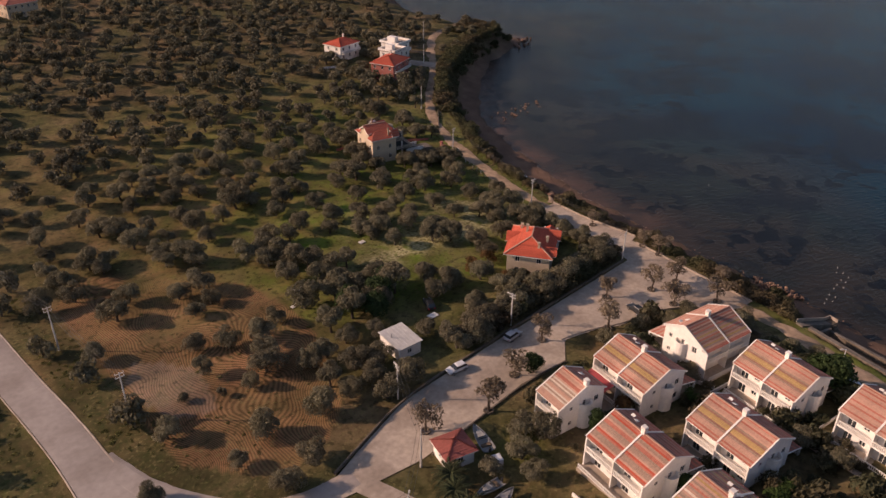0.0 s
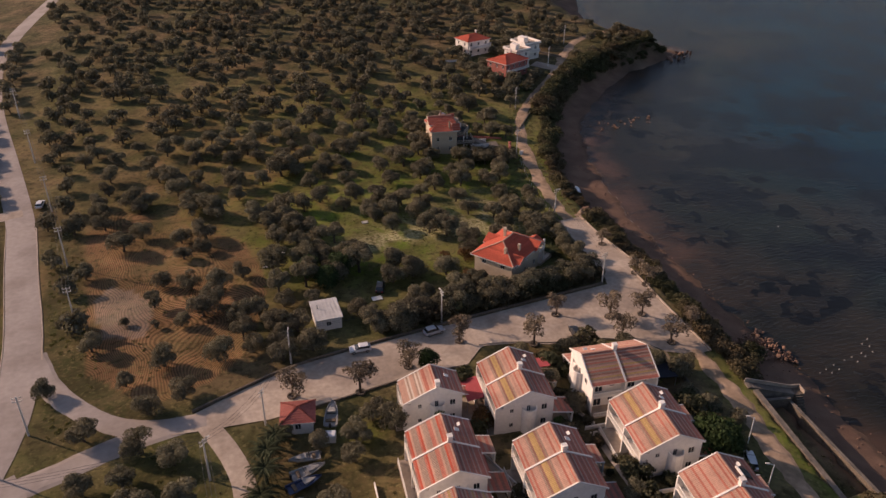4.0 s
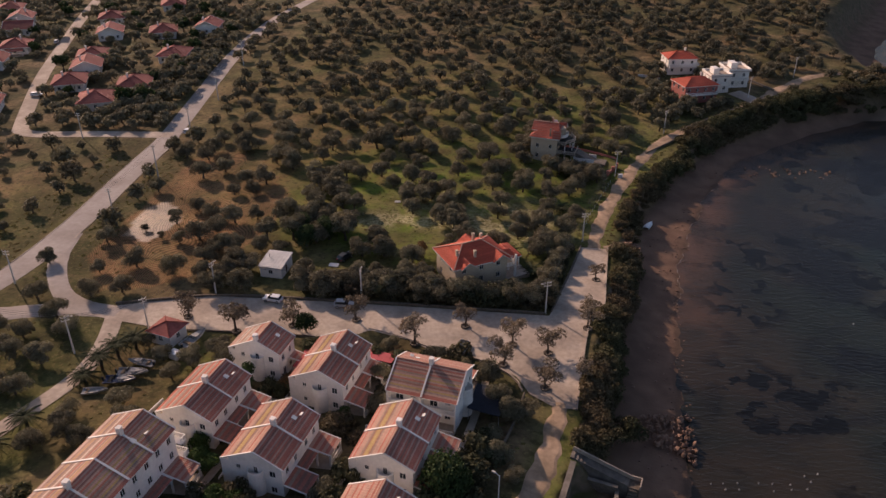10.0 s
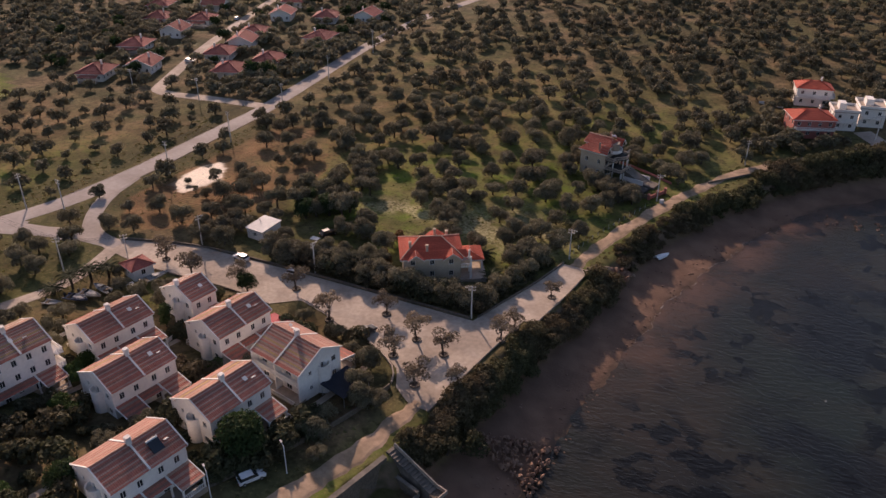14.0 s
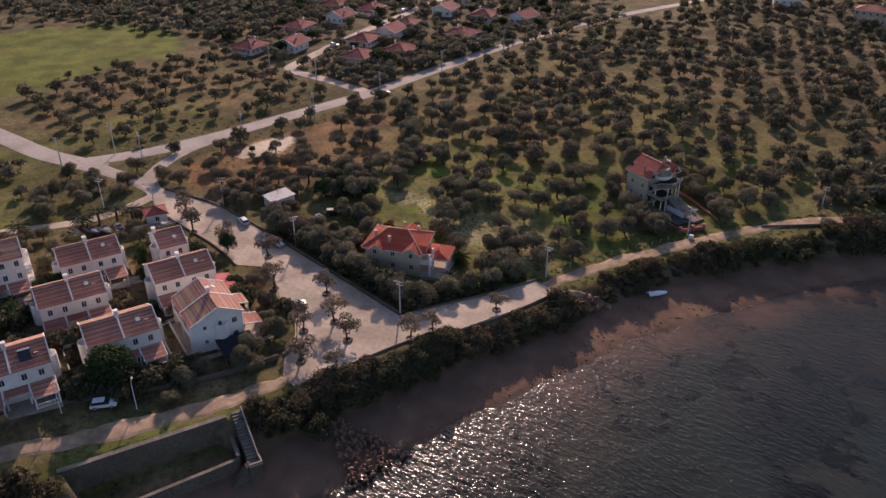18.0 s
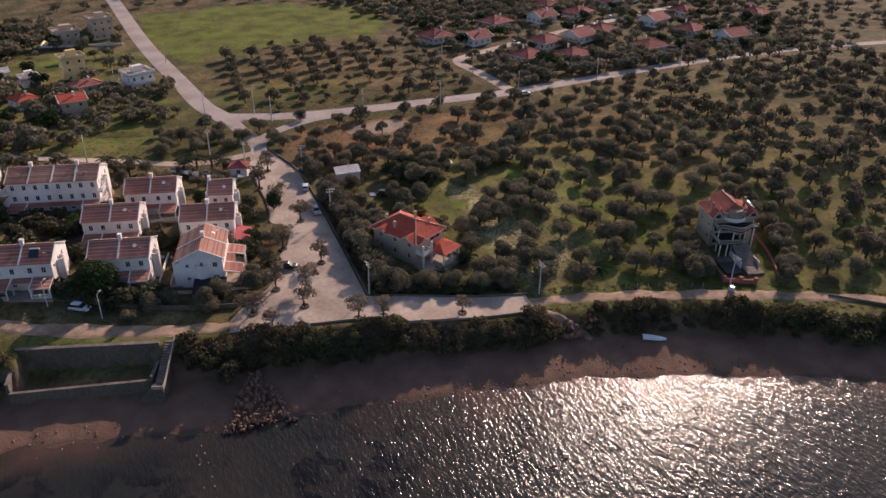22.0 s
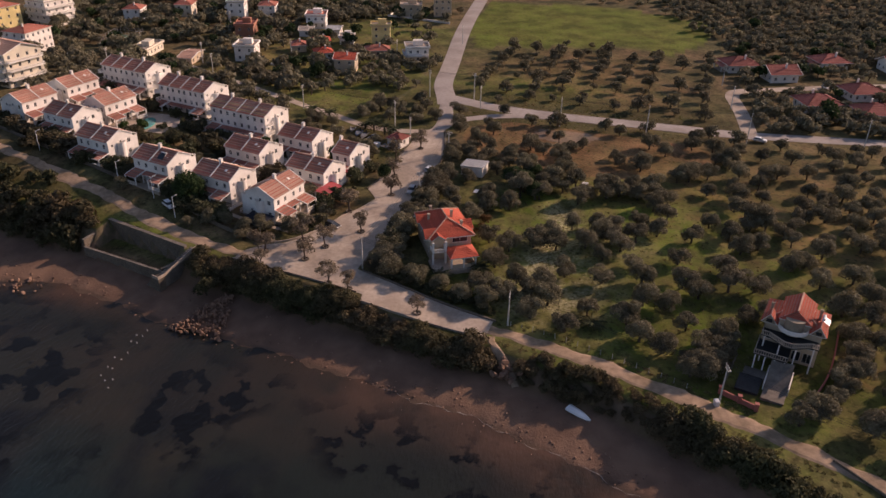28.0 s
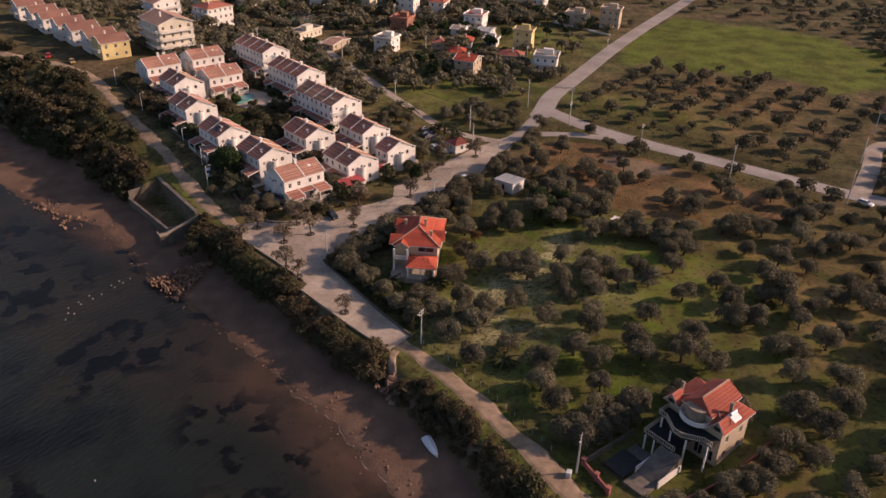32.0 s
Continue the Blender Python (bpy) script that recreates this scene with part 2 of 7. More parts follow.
BASE_X = tuple(a + b for a, b in zip(TOP_X, SLOPE_W))


RISE_Y, RISE_Z = (-200, -90, -40, -20, 0, 18, 35, 50, 60), (8, 7.5, 6.4, 5.4, 4.2, 3.0, 1.5, 0.2, 0)


def land(x, y):
    """Height of the ground."""
    x, y = np.asarray(x, float), np.asarray(y, float)
    z = -2.45 + 0.036 * np.maximum(0, y - 165) * sstep(-20, 60, x) + 0.012 * np.maximum(0, y - 165) * sstep(60, -20, x)
    z = z - 1.75 * sstep(104, 146, x) * sstep(82, 108, y) * sstep(300, 170, y)
    z = z + np.interp(y, RISE_Y, RISE_Z) * sstep(142, 116, x) * sstep(0, 85, x)
    return z


def ground(x, y):
    """Height of the ground with the cliff, the beach and the sea bed."""
    x, y = np.asarray(x, float), np.asarray(y, float)
    w = 1.3 * np.sin(y * 0.31) + 0.9 * np.sin(y * 0.83 + 1.3) + 0.5 * np.sin(y * 1.9)
    t = np.interp(y, COAST_Y, TOP_X)
    b = np.interp(y, COAST_Y, BASE_X) + w * 0.6
    s = np.interp(y, COAST_Y, WATER_X) + w * 0.4
    z = land(x, y)
    cliff = z + (-7.4 - z) * sstep(0.1, 0.95, (x - t) / (b - t))
    beach = -7.4 + (SEA + 7.4) * np.clip((x - b) / (s - b), 0, 1)
    bed = SEA - 0.06 * np.minimum(x - s, 120)
    yard = (y > 17.0) & (y < 40.6) & (x > 135.8 + (y - 16.8) * 0.226) & (x < 144.4 + (y - 16.0) * 0.153)
    z = np.where(yard, -6.3, z)
    cliff = np.where(yard, -6.3, cliff)
    return np.where(x < t, z, np.where(x < b, cliff, np.where(x < s, beach, bed)))


def gz(x, y):
    return float(ground(x, y))


def spaced(lo, a, b, hi, fine, coarse):
    left = lo + (a - lo) * np.linspace(0, 1, max(2, int((a - lo) / coarse)), endpoint=False)
    right = b + (hi - b) * np.linspace(0, 1, max(2, int((hi - b) / coarse)) + 1)
    return np.concatenate((left, np.arange(a, b, fine), right))


gx = np.concatenate(([-2500, -1200], spaced(-500, 10, 200, 520, 1.0, 8.0), [1200, 2500]))
gy = np.concatenate(([-2500, -1200], spaced(-450, -40, 200, 650, 1.0, 8.0), [1200, 2500]))
GX, GY = np.meshgrid(gx, gy)
GZ = ground(GX, GY)
co = np.stack((GX, GY, GZ), -1).reshape(-1, 3)
nx, ny = len(gx), len(gy)
idx = np.arange(nx * ny).reshape(ny, nx)
quads = np.stack((idx[:-1, :-1], idx[:-1, 1:], idx[1:, 1:], idx[1:, :-1]), -1).reshape(-1, 4)
me = bpy.data.meshes.new("ground")
me.from_pydata(co.tolist(), [], quads.tolist())


def inside(px, py, poly):
    c = np.zeros(px.shape, bool)
    for (x1, y1), (x2, y2) in zip(poly, poly[1:] + poly[:1]):
        c ^= ((y1 > py) != (y2 > py)) & (px < (x2 - x1) * (py - y1) / (y2 - y1 + 1e-9) + x1)
    return c


def blob(x, y, cx, cy, rx, ry):
    return np.exp(-(((x - cx) / rx) ** 2 + ((y - cy) / ry) ** 2))


PLOUGH = [(32, 92), (42, 79), (52, 81.5), (60, 88), (66, 102), (69, 114), (67, 132), (50, 152), (40, 160), (33, 150), (32, 115)]
FIELD = [(-85, 44), (-60, 55), (-72, 88), (-81, 112), (-78, 138), (-100, 150), (-144, 156), (-166, 103), (-154, 36)]
px, py = co[:, 0], co[:, 1]
base_line = np.interp(py, COAST_Y, BASE_X)
a_sand = sstep(-5, 1.5, px - base_line)
a_sea = sstep(-3, 60, px - np.interp(py, COAST_Y, WATER_X))
a_deep = sstep(35, 95, px - np.interp(py, COAST_Y, WATER_X) + 12 * np.sin(py * 0.045))
a_field = inside(px, py, FIELD).astype(float)
a_plough = inside(px, py, PLOUGH) * np.clip(1.25 - 0.8 * blob(px, py, 56, 140, 16, 14), 0, 1)
# lighter tilled patch that shines against the sun
PALE = [(34.4, 103), (33.4, 117), (36.6, 122.5), (41, 119), (45.5, 112), (42.4, 100)]
a_pale = inside(px, py, PALE).astype(float)
a_rough = np.clip(sstep(23, 25, px) * sstep(35, 31, px + 0.06 * (py - 110)) * sstep(70, 80, py) * sstep(166, 150, py) + blob(px, py, 37, 80, 6, 7) + 1.1 * blob(px, py, 30, 52, 22, 16) + 0.8 * blob(px, py, 66, 50, 9, 13) + sstep(17.5, 14, px) * sstep(-8, 6, px) * sstep(56, 66, py) * sstep(166, 150, py), 0, 1)
a_fleck = np.clip(1.3 * blob(px, py, 119, 121, 14, 6) + 1.2 * blob(px, py, 134, 123, 6, 9) + 1.2 * blob(px, py, 95, 120, 9, 4) + 0.7 * blob(px, py, 128, 133, 9, 7) + 0.5 * blob(px, py, 104, 134, 9, 9), 0, 1)
a_wet = a_sand * np.clip(0.7 * sstep(-1.3, -0.1, px - np.interp(py, COAST_Y, WATER_X)), 0, 1)
a_green = np.clip(blob(px, py, 100, 140, 45, 40) + blob(px, py, 110, 115, 30, 16) + inside(px, py, FIELD) * 1.2 + 0.8 * blob(px, py, 28, 40, 26, 24) + blob(px, py, 0, 90, 18, 30) + 0.12 * blob(px, py, -30, 115, 40, 35) + 0.9 * blob(px, py, -74, 14, 13, 24) + 0.8 * blob(px, py, -20, 10, 60, 40) + 0.25 * blob(px, py, 40, 230, 60, 60) + 0.5 * blob(px, py, 130, 215, 50, 30) + 0.9 * blob(px, py, 145, 50, 6, 12) + 0.9 * blob(px, py, 134, -2, 7, 16) + blob(px, py, 137.5, 28, 3, 14)
                  + blob(px, py, 150, 160, 40, 40) * 0.6 + blob(px, py, 72, 60, 6, 6), 0, 1)
a_soil = np.clip(blob(px, py, 44, 130, 22, 22) * 0.9 + np.clip(1.5 * blob(px, py, -30, 108, 45, 34), 0, 1) * 0.5 + 0.55 * blob(px, py, 68, 46, 9, 12) + 0.5 * blob(px, py, -10, -20, 50, 32) + 0.6 * blob(px, py, 62, -55, 18, 12) + blob(px, py, 92, 181, 10, 7) + blob(px, py, 141, 185, 9, 5) + blob(px, py, 107, 65, 6, 5) + 0.8 * blob(px, py, 66, 128, 7, 7) + blob(px, py, 72, 160, 30, 40) * 0.7 + 0.35 * blob(px, py, 70, 215, 70, 45), 0, 1)
for key, values in (("sand", a_sand), ("sea", a_sea), ("deep", a_deep), ("plough", a_plough), ("green", a_green), ("soil", a_soil), ("pale", a_pale), ("rough", a_rough), ("fleck", a_fleck), ("wet", a_wet), ("field", a_field)):
    me.attributes.new(key, "FLOAT", "POINT").data.foreach_set("value", values.astype(np.float32))
for p in me.polygons:
    p.use_smooth = True


def ground_material():
    m = mat("grass_soil_and_sand", (0.098, 0.092, 0.04), 1.0, 0.5, 0.5, 1.0, 2.2, second=(0.145, 0.102, 0.056), second_scale=0.055, spec=0.1)
    n, l = m.node_tree.nodes, m.node_tree.links
    b = n["Principled BSDF"]
    geo = n.new("ShaderNodeNewGeometry")
    cur = b.inputs["Base Color"].links[0].from_socket

    def attr(name):
        a = n.new("ShaderNodeAttribute")
        a.attribute_name = name
        return a.outputs["Fac"]

    def noisy(scale, detail=6, lo=0.35, hi=0.65):
        t = n.new("ShaderNodeTexNoise")
        t.inputs["Scale"].default_value, t.inputs["Detail"].default_value = scale, detail
        l.new(geo.outputs["Position"], t.inputs["Vector"])
        r = n.new("ShaderNodeMapRange")
        r.inputs["From Min"].default_value, r.inputs["From Max"].default_value = lo, hi
        l.new(t.outputs["Fac"], r.inputs["Value"])
        return r.outputs["Result"]

    def math2(op, a, b_):
        q = n.new("ShaderNodeMath")
        q.operation, q.use_clamp = op, True
        for i, v in enumerate((a, b_)):
            if isinstance(v, (int, float)):
                q.inputs[i].default_value = v
            else:
                l.new(v, q.inputs[i])
        return q.outputs[0]

    def tint(colour, other, scale):
        q = n.new("ShaderNodeMix")
        q.data_type = "RGBA"
        q.inputs["A"].default_value, q.inputs["B"].default_value = (*colour, 1), (*other, 1)
        l.new(noisy(scale), q.inputs["Factor"])
        return q.outputs["Result"]

    def over(under, colour, fac):
        q = n.new("ShaderNodeMix")
        q.data_type = "RGBA"
        l.new(under, q.inputs["A"])
        l.new(colour, q.inputs["B"])
        l.new(fac, q.inputs["Factor"])
        return q.outputs["Result"]

    # broad damp and dry drifts
    patch = n.new("ShaderNodeMapRange")
    patch.inputs["To Min"].default_value, patch.inputs["To Max"].default_value = 0.58, 1.1
    l.new(noisy(0.11, 7, 0.36, 0.64), patch.inputs["Value"])
    edge = noisy(0.25, 8, 0.3, 0.7)
    cur = over(cur, tint((0.3, 0.16, 0.085), (0.21, 0.125, 0.06), 0.8), math2("MULTIPLY", attr("soil"), noisy(0.12, 6, 0.3, 0.6)))
    cur = over(cur, tint((0.118, 0.172, 0.02), (0.16, 0.158, 0.042), 0.16), math2("MULTIPLY", attr("green"), math2("ADD", edge, 0.25)))
    cur = over(cur, tint((0.055, 0.06, 0.02), (0.1, 0.078, 0.034), 0.9), math2("MULTIPLY", attr("rough"), math2("ADD", edge, 0.35)))
    cur = over(cur, tint((0.11, 0.142, 0.02), (0.14, 0.15, 0.028), 0.05), attr("field"))
    # dry flower heads in drifts
    drift = math2("MULTIPLY", attr("fleck"), noisy(0.2, 5, 0.32, 0.48))
    cur = over(cur, tint((0.5, 0.45, 0.26), (0.24, 0.22, 0.09), 1.6), math2("MULTIPLY", drift, noisy(1.1, 8, 0.3, 0.5)))
    # furrows
    warp = n.new("ShaderNodeTexNoise")
    warp.inputs["Scale"].default_value, warp.inputs["Detail"].default_value = 0.055, 1.0
    l.new(geo.outputs["Position"], warp.inputs["Vector"])
    bend = n.new("ShaderNodeVectorMath")
    bend.operation = "MULTIPLY_ADD"
    bend.inputs[1].default_value = (26, 26, 0)
    l.new(warp.outputs["Color"], bend.inputs[0])
    l.new(geo.outputs["Position"], bend.inputs[2])
    wv = n.new("ShaderNodeTexWave")
    wv.inputs["Scale"].default_value, wv.inputs["Distortion"].default_value = 0.52, 1.0
    wv.inputs["Detail"].default_value, wv.inputs["Detail Scale"].default_value = 3.0, 1.2
    l.new(bend.outputs[0], wv.inputs["Vector"])
    fur = n.new("ShaderNodeMix")
    fur.data_type = "RGBA"
    l.new(tint((0.105, 0.072, 0.03), (0.165, 0.095, 0.046), 0.09), fur.inputs["A"])
    l.new(tint((0.25, 0.165, 0.074), (0.35, 0.185, 0.098), 0.07), fur.inputs["B"])
    l.new(wv.outputs["Fac"], fur.inputs["Factor"])
    cur = over(cur, fur.outputs["Result"], math2("MULTIPLY", attr("plough"), noisy(0.09, 5, 0.28, 0.44)))
    # lighter tilled soil, with part of its sun sheen painted into the colour
    cur = over(cur, tint((0.46, 0.33, 0.24), (0.34, 0.22, 0.15), 1.2), math2("MULTIPLY", math2("MULTIPLY", attr("pale"), 0.32), math2("ADD", wv.outputs["Fac"], 0.25)))
    cur = over(cur, tint((0.25, 0.21, 0.095), (0.17, 0.14, 0.055), 0.5), math2("MULTIPLY", noisy(1.5, 6, 0.55, 0.66), 0.55))
    cur = over(cur, tint((0.03, 0.034, 0.012), (0.05, 0.042, 0.018), 0.7), math2("MULTIPLY", noisy(0.8, 7, 0.54, 0.66), 0.6))
    damp = n.new("ShaderNodeVectorMath")
    damp.operation = "SCALE"
    l.new(cur, damp.inputs[0])
    l.new(patch.outputs["Result"], damp.inputs["Scale"])
    cur = damp.outputs["Vector"]
    # steep banks
    sep = n.new("ShaderNodeSeparateXYZ")
    l.new(geo.outputs["Normal"], sep.inputs[0])
    steep = n.new("ShaderNodeMapRange")
    steep.inputs["From Min"].default_value, steep.inputs["From Max"].default_value = 0.93, 0.8
    l.new(sep.outputs["Z"], steep.inputs["Value"])
    cur = over(cur, tint((0.17, 0.12, 0.08), (0.09, 0.08, 0.045), 0.6), steep.outputs["Result"])
    cur = over(cur, tint((0.205, 0.127, 0.086), (0.14, 0.086, 0.06), 0.2), attr("sand"))
    cur = over(cur, tint((0.036, 0.031, 0.026), (0.064, 0.047, 0.035), 0.3), attr("wet"))
    # sea bed: brown shallows, weed patches, blue-green depth
    cur = over(cur, tint((0.30, 0.185, 0.12), (0.19, 0.155, 0.115), 0.05), math2("MULTIPLY", attr("sea"), 9.0))
    cur = over(cur, tint((0.07, 0.19, 0.2), (0.05, 0.12, 0.155), 0.025), attr("deep"))
    weed = math2("MULTIPLY", noisy(0.11, 6, 0.53, 0.57), math2("MULTIPLY", attr("sea"), 8.0))
    cur = over(cur, tint((0.045, 0.043, 0.032), (0.06, 0.05, 0.034), 0.4), math2("MULTIPLY", weed, 0.88))
    l.new(cur, b.inputs["Base Color"])
    for key, lo, hi in (("Roughness", 1.0, 0.6), ("Specular IOR Level", 0.1, 0.38)):
        r = n.new("ShaderNodeMapRange")
        r.inputs["To Min"].default_value, r.inputs["To Max"].default_value = lo, hi
        l.new(attr("pale"), r.inputs["Value"])
        l.new(r.outputs["Result"], b.inputs[key])
    return m


me.materials.append(ground_material())
tagged(new("ground", me), "olive grove ground, dry grass, tilled soil, beach", "ground", kind="structure")


def water_material():
    m = bpy.data.materials.new("sea_water")
    m.use_nodes = True
    n, l = m.node_tree.nodes, m.node_tree.links
    b = n["Principled BSDF"]
    b.inputs["Specular IOR Level"].default_value = 0.0
    b.inputs["Roughness"].default_value = 1.0
    b.inputs["Coat Weight"].default_value = 0.7
    b.inputs["Coat IOR"].default_value = 1.33
    b.inputs["Coat Roughness"].default_value = 0.15
    geo = n.new("ShaderNodeNewGeometry")

    def noise_of(scale, detail, vector, lo=0.0, hi=1.0):
        t = n.new("ShaderNodeTexNoise")
        t.inputs["Scale"].default_value, t.inputs["Detail"].default_value = scale, detail
        l.new(vector, t.inputs["Vector"])
        r = n.new("ShaderNodeMapRange")
        r.inputs["From Min"].default_value, r.inputs["From Max"].default_value = lo, hi
        l.new(t.outputs["Fac"], r.inputs["Value"])
        return r.outputs["Result"]

    def mixed(a, b_, fac):
        q = n.new("ShaderNodeMix")
        q.data_type = "RGBA"
        for key, v in (("A", a), ("B", b_)):
            if isinstance(v, tuple):
                q.inputs[key].default_value = (*v, 1)
            else:
                l.new(v, q.inputs[key])
        l.new(fac, q.inputs["Factor"])
        return q.outputs["Result"]

    def times(a, b_):
        q = n.new("ShaderNodeMath")
        q.operation, q.use_clamp = "MULTIPLY", True
        for i, v in enumerate((a, b_)):
            if isinstance(v, float):
                q.inputs[i].default_value = v
            else:
                l.new(v, q.inputs[i])
        return q.outputs[0]

    def attr(name):
        a = n.new("ShaderNodeAttribute")
        a.attribute_name = name
        return a.outputs["Fac"]

    pos = geo.outputs["Position"]
    shallow = mixed((0.03, 0.024, 0.017), (0.018, 0.019, 0.0145), noise_of(0.05, 6, pos, 0.4, 0.6))
    middle = mixed((0.014, 0.021, 0.018), (0.028, 0.027, 0.02), noise_of(0.03, 7, pos, 0.44, 0.58))
    deep = mixed((0.003, 0.025, 0.041), (0.002, 0.011, 0.025), noise_of(0.02, 5, pos, 0.4, 0.6))
    shallow = mixed(shallow, (0.1, 0.058, 0.038), times(attr("edge"), noise_of(0.09, 6, pos, 0.3, 0.6)))
    cur = mixed(shallow, middle, attr("sea"))
    cur = mixed(cur, deep, attr("deep"))
    beds = times(noise_of(0.04, 6, pos, 0.5, 0.58), times(attr("sea"), 1.6))
    cur = mixed(cur, (0.007, 0.008, 0.01), times(beds, 0.75))
    clumps = times(noise_of(0.17, 8, pos, 0.515, 0.56), noise_of(0.045, 4, pos, 0.42, 0.55))
    cur = mixed(cur, (0.0045, 0.0045, 0.004), times(times(clumps, times(attr("sea"), 9.0)), 0.94))
    l.new(cur, b.inputs["Base Color"])
    mp = n.new("ShaderNodeMapping")
    mp.inputs["Rotation"].default_value = (0, 0, radians(-62))
    mp.inputs["Scale"].default_value = (0.4, 1.0, 1.0)
    l.new(pos, mp.inputs["Vector"])
    h = n.new("ShaderNodeMath")
    h.operation = "MULTIPLY_ADD"
    h.inputs[1].default_value = 0.5
    l.new(noise_of(3.3, 2, mp.outputs["Vector"]), h.inputs[0])
    l.new(noise_of(1.3, 2, mp.outputs["Vector"]), h.inputs[2])
    bp = n.new("ShaderNodeBump")
    bp.inputs["Strength"].default_value, bp.inputs["Distance"].default_value = 0.58, 0.37
    l.new(h.outputs[0], bp.inputs["Height"])
    l.new(bp.outputs["Normal"], b.inputs["Coat Normal"])
    return m


wx = np.concatenate((np.arange(146, 330, 2.0), np.arange(330, 560, 12.0), [800, 1400, 2500]))
wy = np.concatenate(([-2500, -1200, -700], np.arange(-400, 480, 4.0), [560, 700, 1200, 2500]))
WX, WY = np.meshgrid(wx, wy)
off = WX - np.interp(WY, COAST_Y, WATER_X)
co = np.stack((WX, WY, np.full(WX.shape, SEA)), -1).reshape(-1, 3)
idx = np.arange(len(wx) * len(wy)).reshape(len(wy), len(wx))
me = bpy.data.meshes.new("water")
me.from_pydata(co.tolist(), [], np.stack((idx[:-1, :-1], idx[:-1, 1:], idx[1:, 1:], idx[1:, :-1]), -1).reshape(-1, 4).tolist())
edge = sstep(15.0, -1.0, off) * sstep(78, 104, WY) + np.exp(-((WX - 157.5) / 4.5) ** 2 - ((WY - 19) / 14) ** 2)
for key, values in (("edge", np.clip(edge, 0, 1)), ("sea", sstep(-2, 55, off)), ("deep", sstep(32, 95, off + 12 * np.sin(WY * 0.045)))):
    me.attributes.new(key, "FLOAT", "POINT").data.foreach_set("value", values.reshape(-1).astype(np.float32))
me.materials.append(water_material())
sea = new("water", me)
tagged(sea, "calm dark blue-green sea over weed patches", "sea", kind="structure")


# thin lace of foam where the ripples reach the sand, its pale colour standing in for glint
M_FOAM_GLINT = mat("pale_foam_and_glint", (0.36, 0.31, 0.27), 0.7, 0.3, 3.0, 0)
rgf = random.Random(21)
V, F = [], []
yy, drift, wide = 100.0, 0.0, 0.06
while yy < 170:
    drift, wide = drift * 0.8 + rgf.uniform(-0.08, 0.08), max(0.004, wide * 0.75 + rgf.uniform(-0.05, 0.065))
    w_ = 1.3 * math.sin(yy * 0.31) + 0.9 * math.sin(yy * 0.83 + 1.3) + 0.5 * math.sin(yy * 1.9)
    x = float(np.interp(yy, COAST_Y, WATER_X)) + 0.4 * w_ + drift
    V += [(x - 0.1, yy, SEA + 0.035), (x - 0.1 + wide, yy, SEA + 0.03)]
    yy += 0.35
F = [(2 * i, 2 * i + 1, 2 * i + 3, 2 * i + 2) for i in range(len(V) // 2 - 1)]
me = bpy.data.meshes.new("foam_line")
me.from_pydata(V, [], F)
me.materials.append(M_FOAM_GLINT)
tagged(new("foam_line", me), "thin pale line of foam and painted glint along the beach", "foam", kind="structure")


# ---- roads ----
def resample(pts, step):
    pts = [np.array(p, float) for p in pts]
    # smooth the corners by chaikin cuts
    for _ in range(2):
        q = [pts[0]]
        for a, b in zip(pts, pts[1:]):
            q += [a * 0.75 + b * 0.25, a * 0.25 + b * 0.75]
        pts = q + [pts[-1]]
    P = np.array(pts)
    d = np.concatenate(([0], np.cumsum(np.linalg.norm(np.diff(P, axis=0), axis=1))))
    s = np.linspace(0, d[-1], max(2, int(d[-1] / step)))
    return np.stack((np.interp(s, d, P[:, 0]), np.interp(s, d, P[:, 1])), -1)


def road(name, pts, width, material, label, lift=0.07, rag=0.0, seed=1):
    rng = random.Random(seed)
    P = resample(pts, 1.5)
    T = np.gradient(P, axis=0)
    T /= np.linalg.norm(T, axis=1)[:, None]
    N = np.stack((-T[:, 1], T[:, 0]), -1)
    verts, faces, k = [], [], 7
    wl = wr = 0.0
    for p, nn in zip(P, N):
        wl, wr = wl * 0.7 + rng.uniform(-rag, rag), wr * 0.7 + rng.uniform(-rag, rag)
        for j in range(k):
            o = -width / 2 - wl + (width + wl + wr) * j / (k - 1)
            q = p + nn * o
            side = abs(2 * j / (k - 1) - 1) ** 6
            verts.append((q[0], q[1], gz(q[0], q[1]) + lift + 0.05 * (1 - side) - 0.1 * side * (rag > 0)))
    for i in range(len(P) - 1):
        for j in range(k - 1):
            a = i * k + j
            faces.append((a, a + 1, a + k + 1, a + k))
    me = bpy.data.meshes.new(name)
    me.from_pydata(verts, [], faces)
    me.materials.append(material)
    return tagged(new(name, me), label, "road", kind="structure")


NW_ROAD = [(14, 64), (19.5, 82), (20.5, 97), (20.5, 112), (19, 134), (18, 160), (16, 176), (12, 205), (6, 246), (3, 288), (4, 322), (12, 365), (30, 430)]
SW_ROAD = [(22, 67), (14, 64), (0, 58), (-23, 54), (-89, 40), (-165, 29), (-280, 12)]
road("road", NW_ROAD, 6.6, M_ROAD, "worn pale asphalt road between olive groves")
road("road", SW_ROAD, 7.0, M_ROAD, "worn pale asphalt road past the green field", 0.075)
road("road", [(22.6, 102), (25, 92), (28, 85.5), (34, 77), (41, 72.6), (50, 71.5)], 4.4, M_ROAD, "curved gravel link to the junction", 0.085, 0.12)
road("road", [(18, 66), (27, 68), (36, 71), (46, 72)], 5.0, M_ROAD, "gravel link from the junction", 0.095, 0.12)
road("road", [(50, 70), (52.5, 62), (53.5, 54), (52, 46), (48.5, 36), (46, 28), (41, 14), (32, -6), (22, -29), (5, -60)], 3.6, M_CONC, "narrow concrete lane past palms", 0.1)
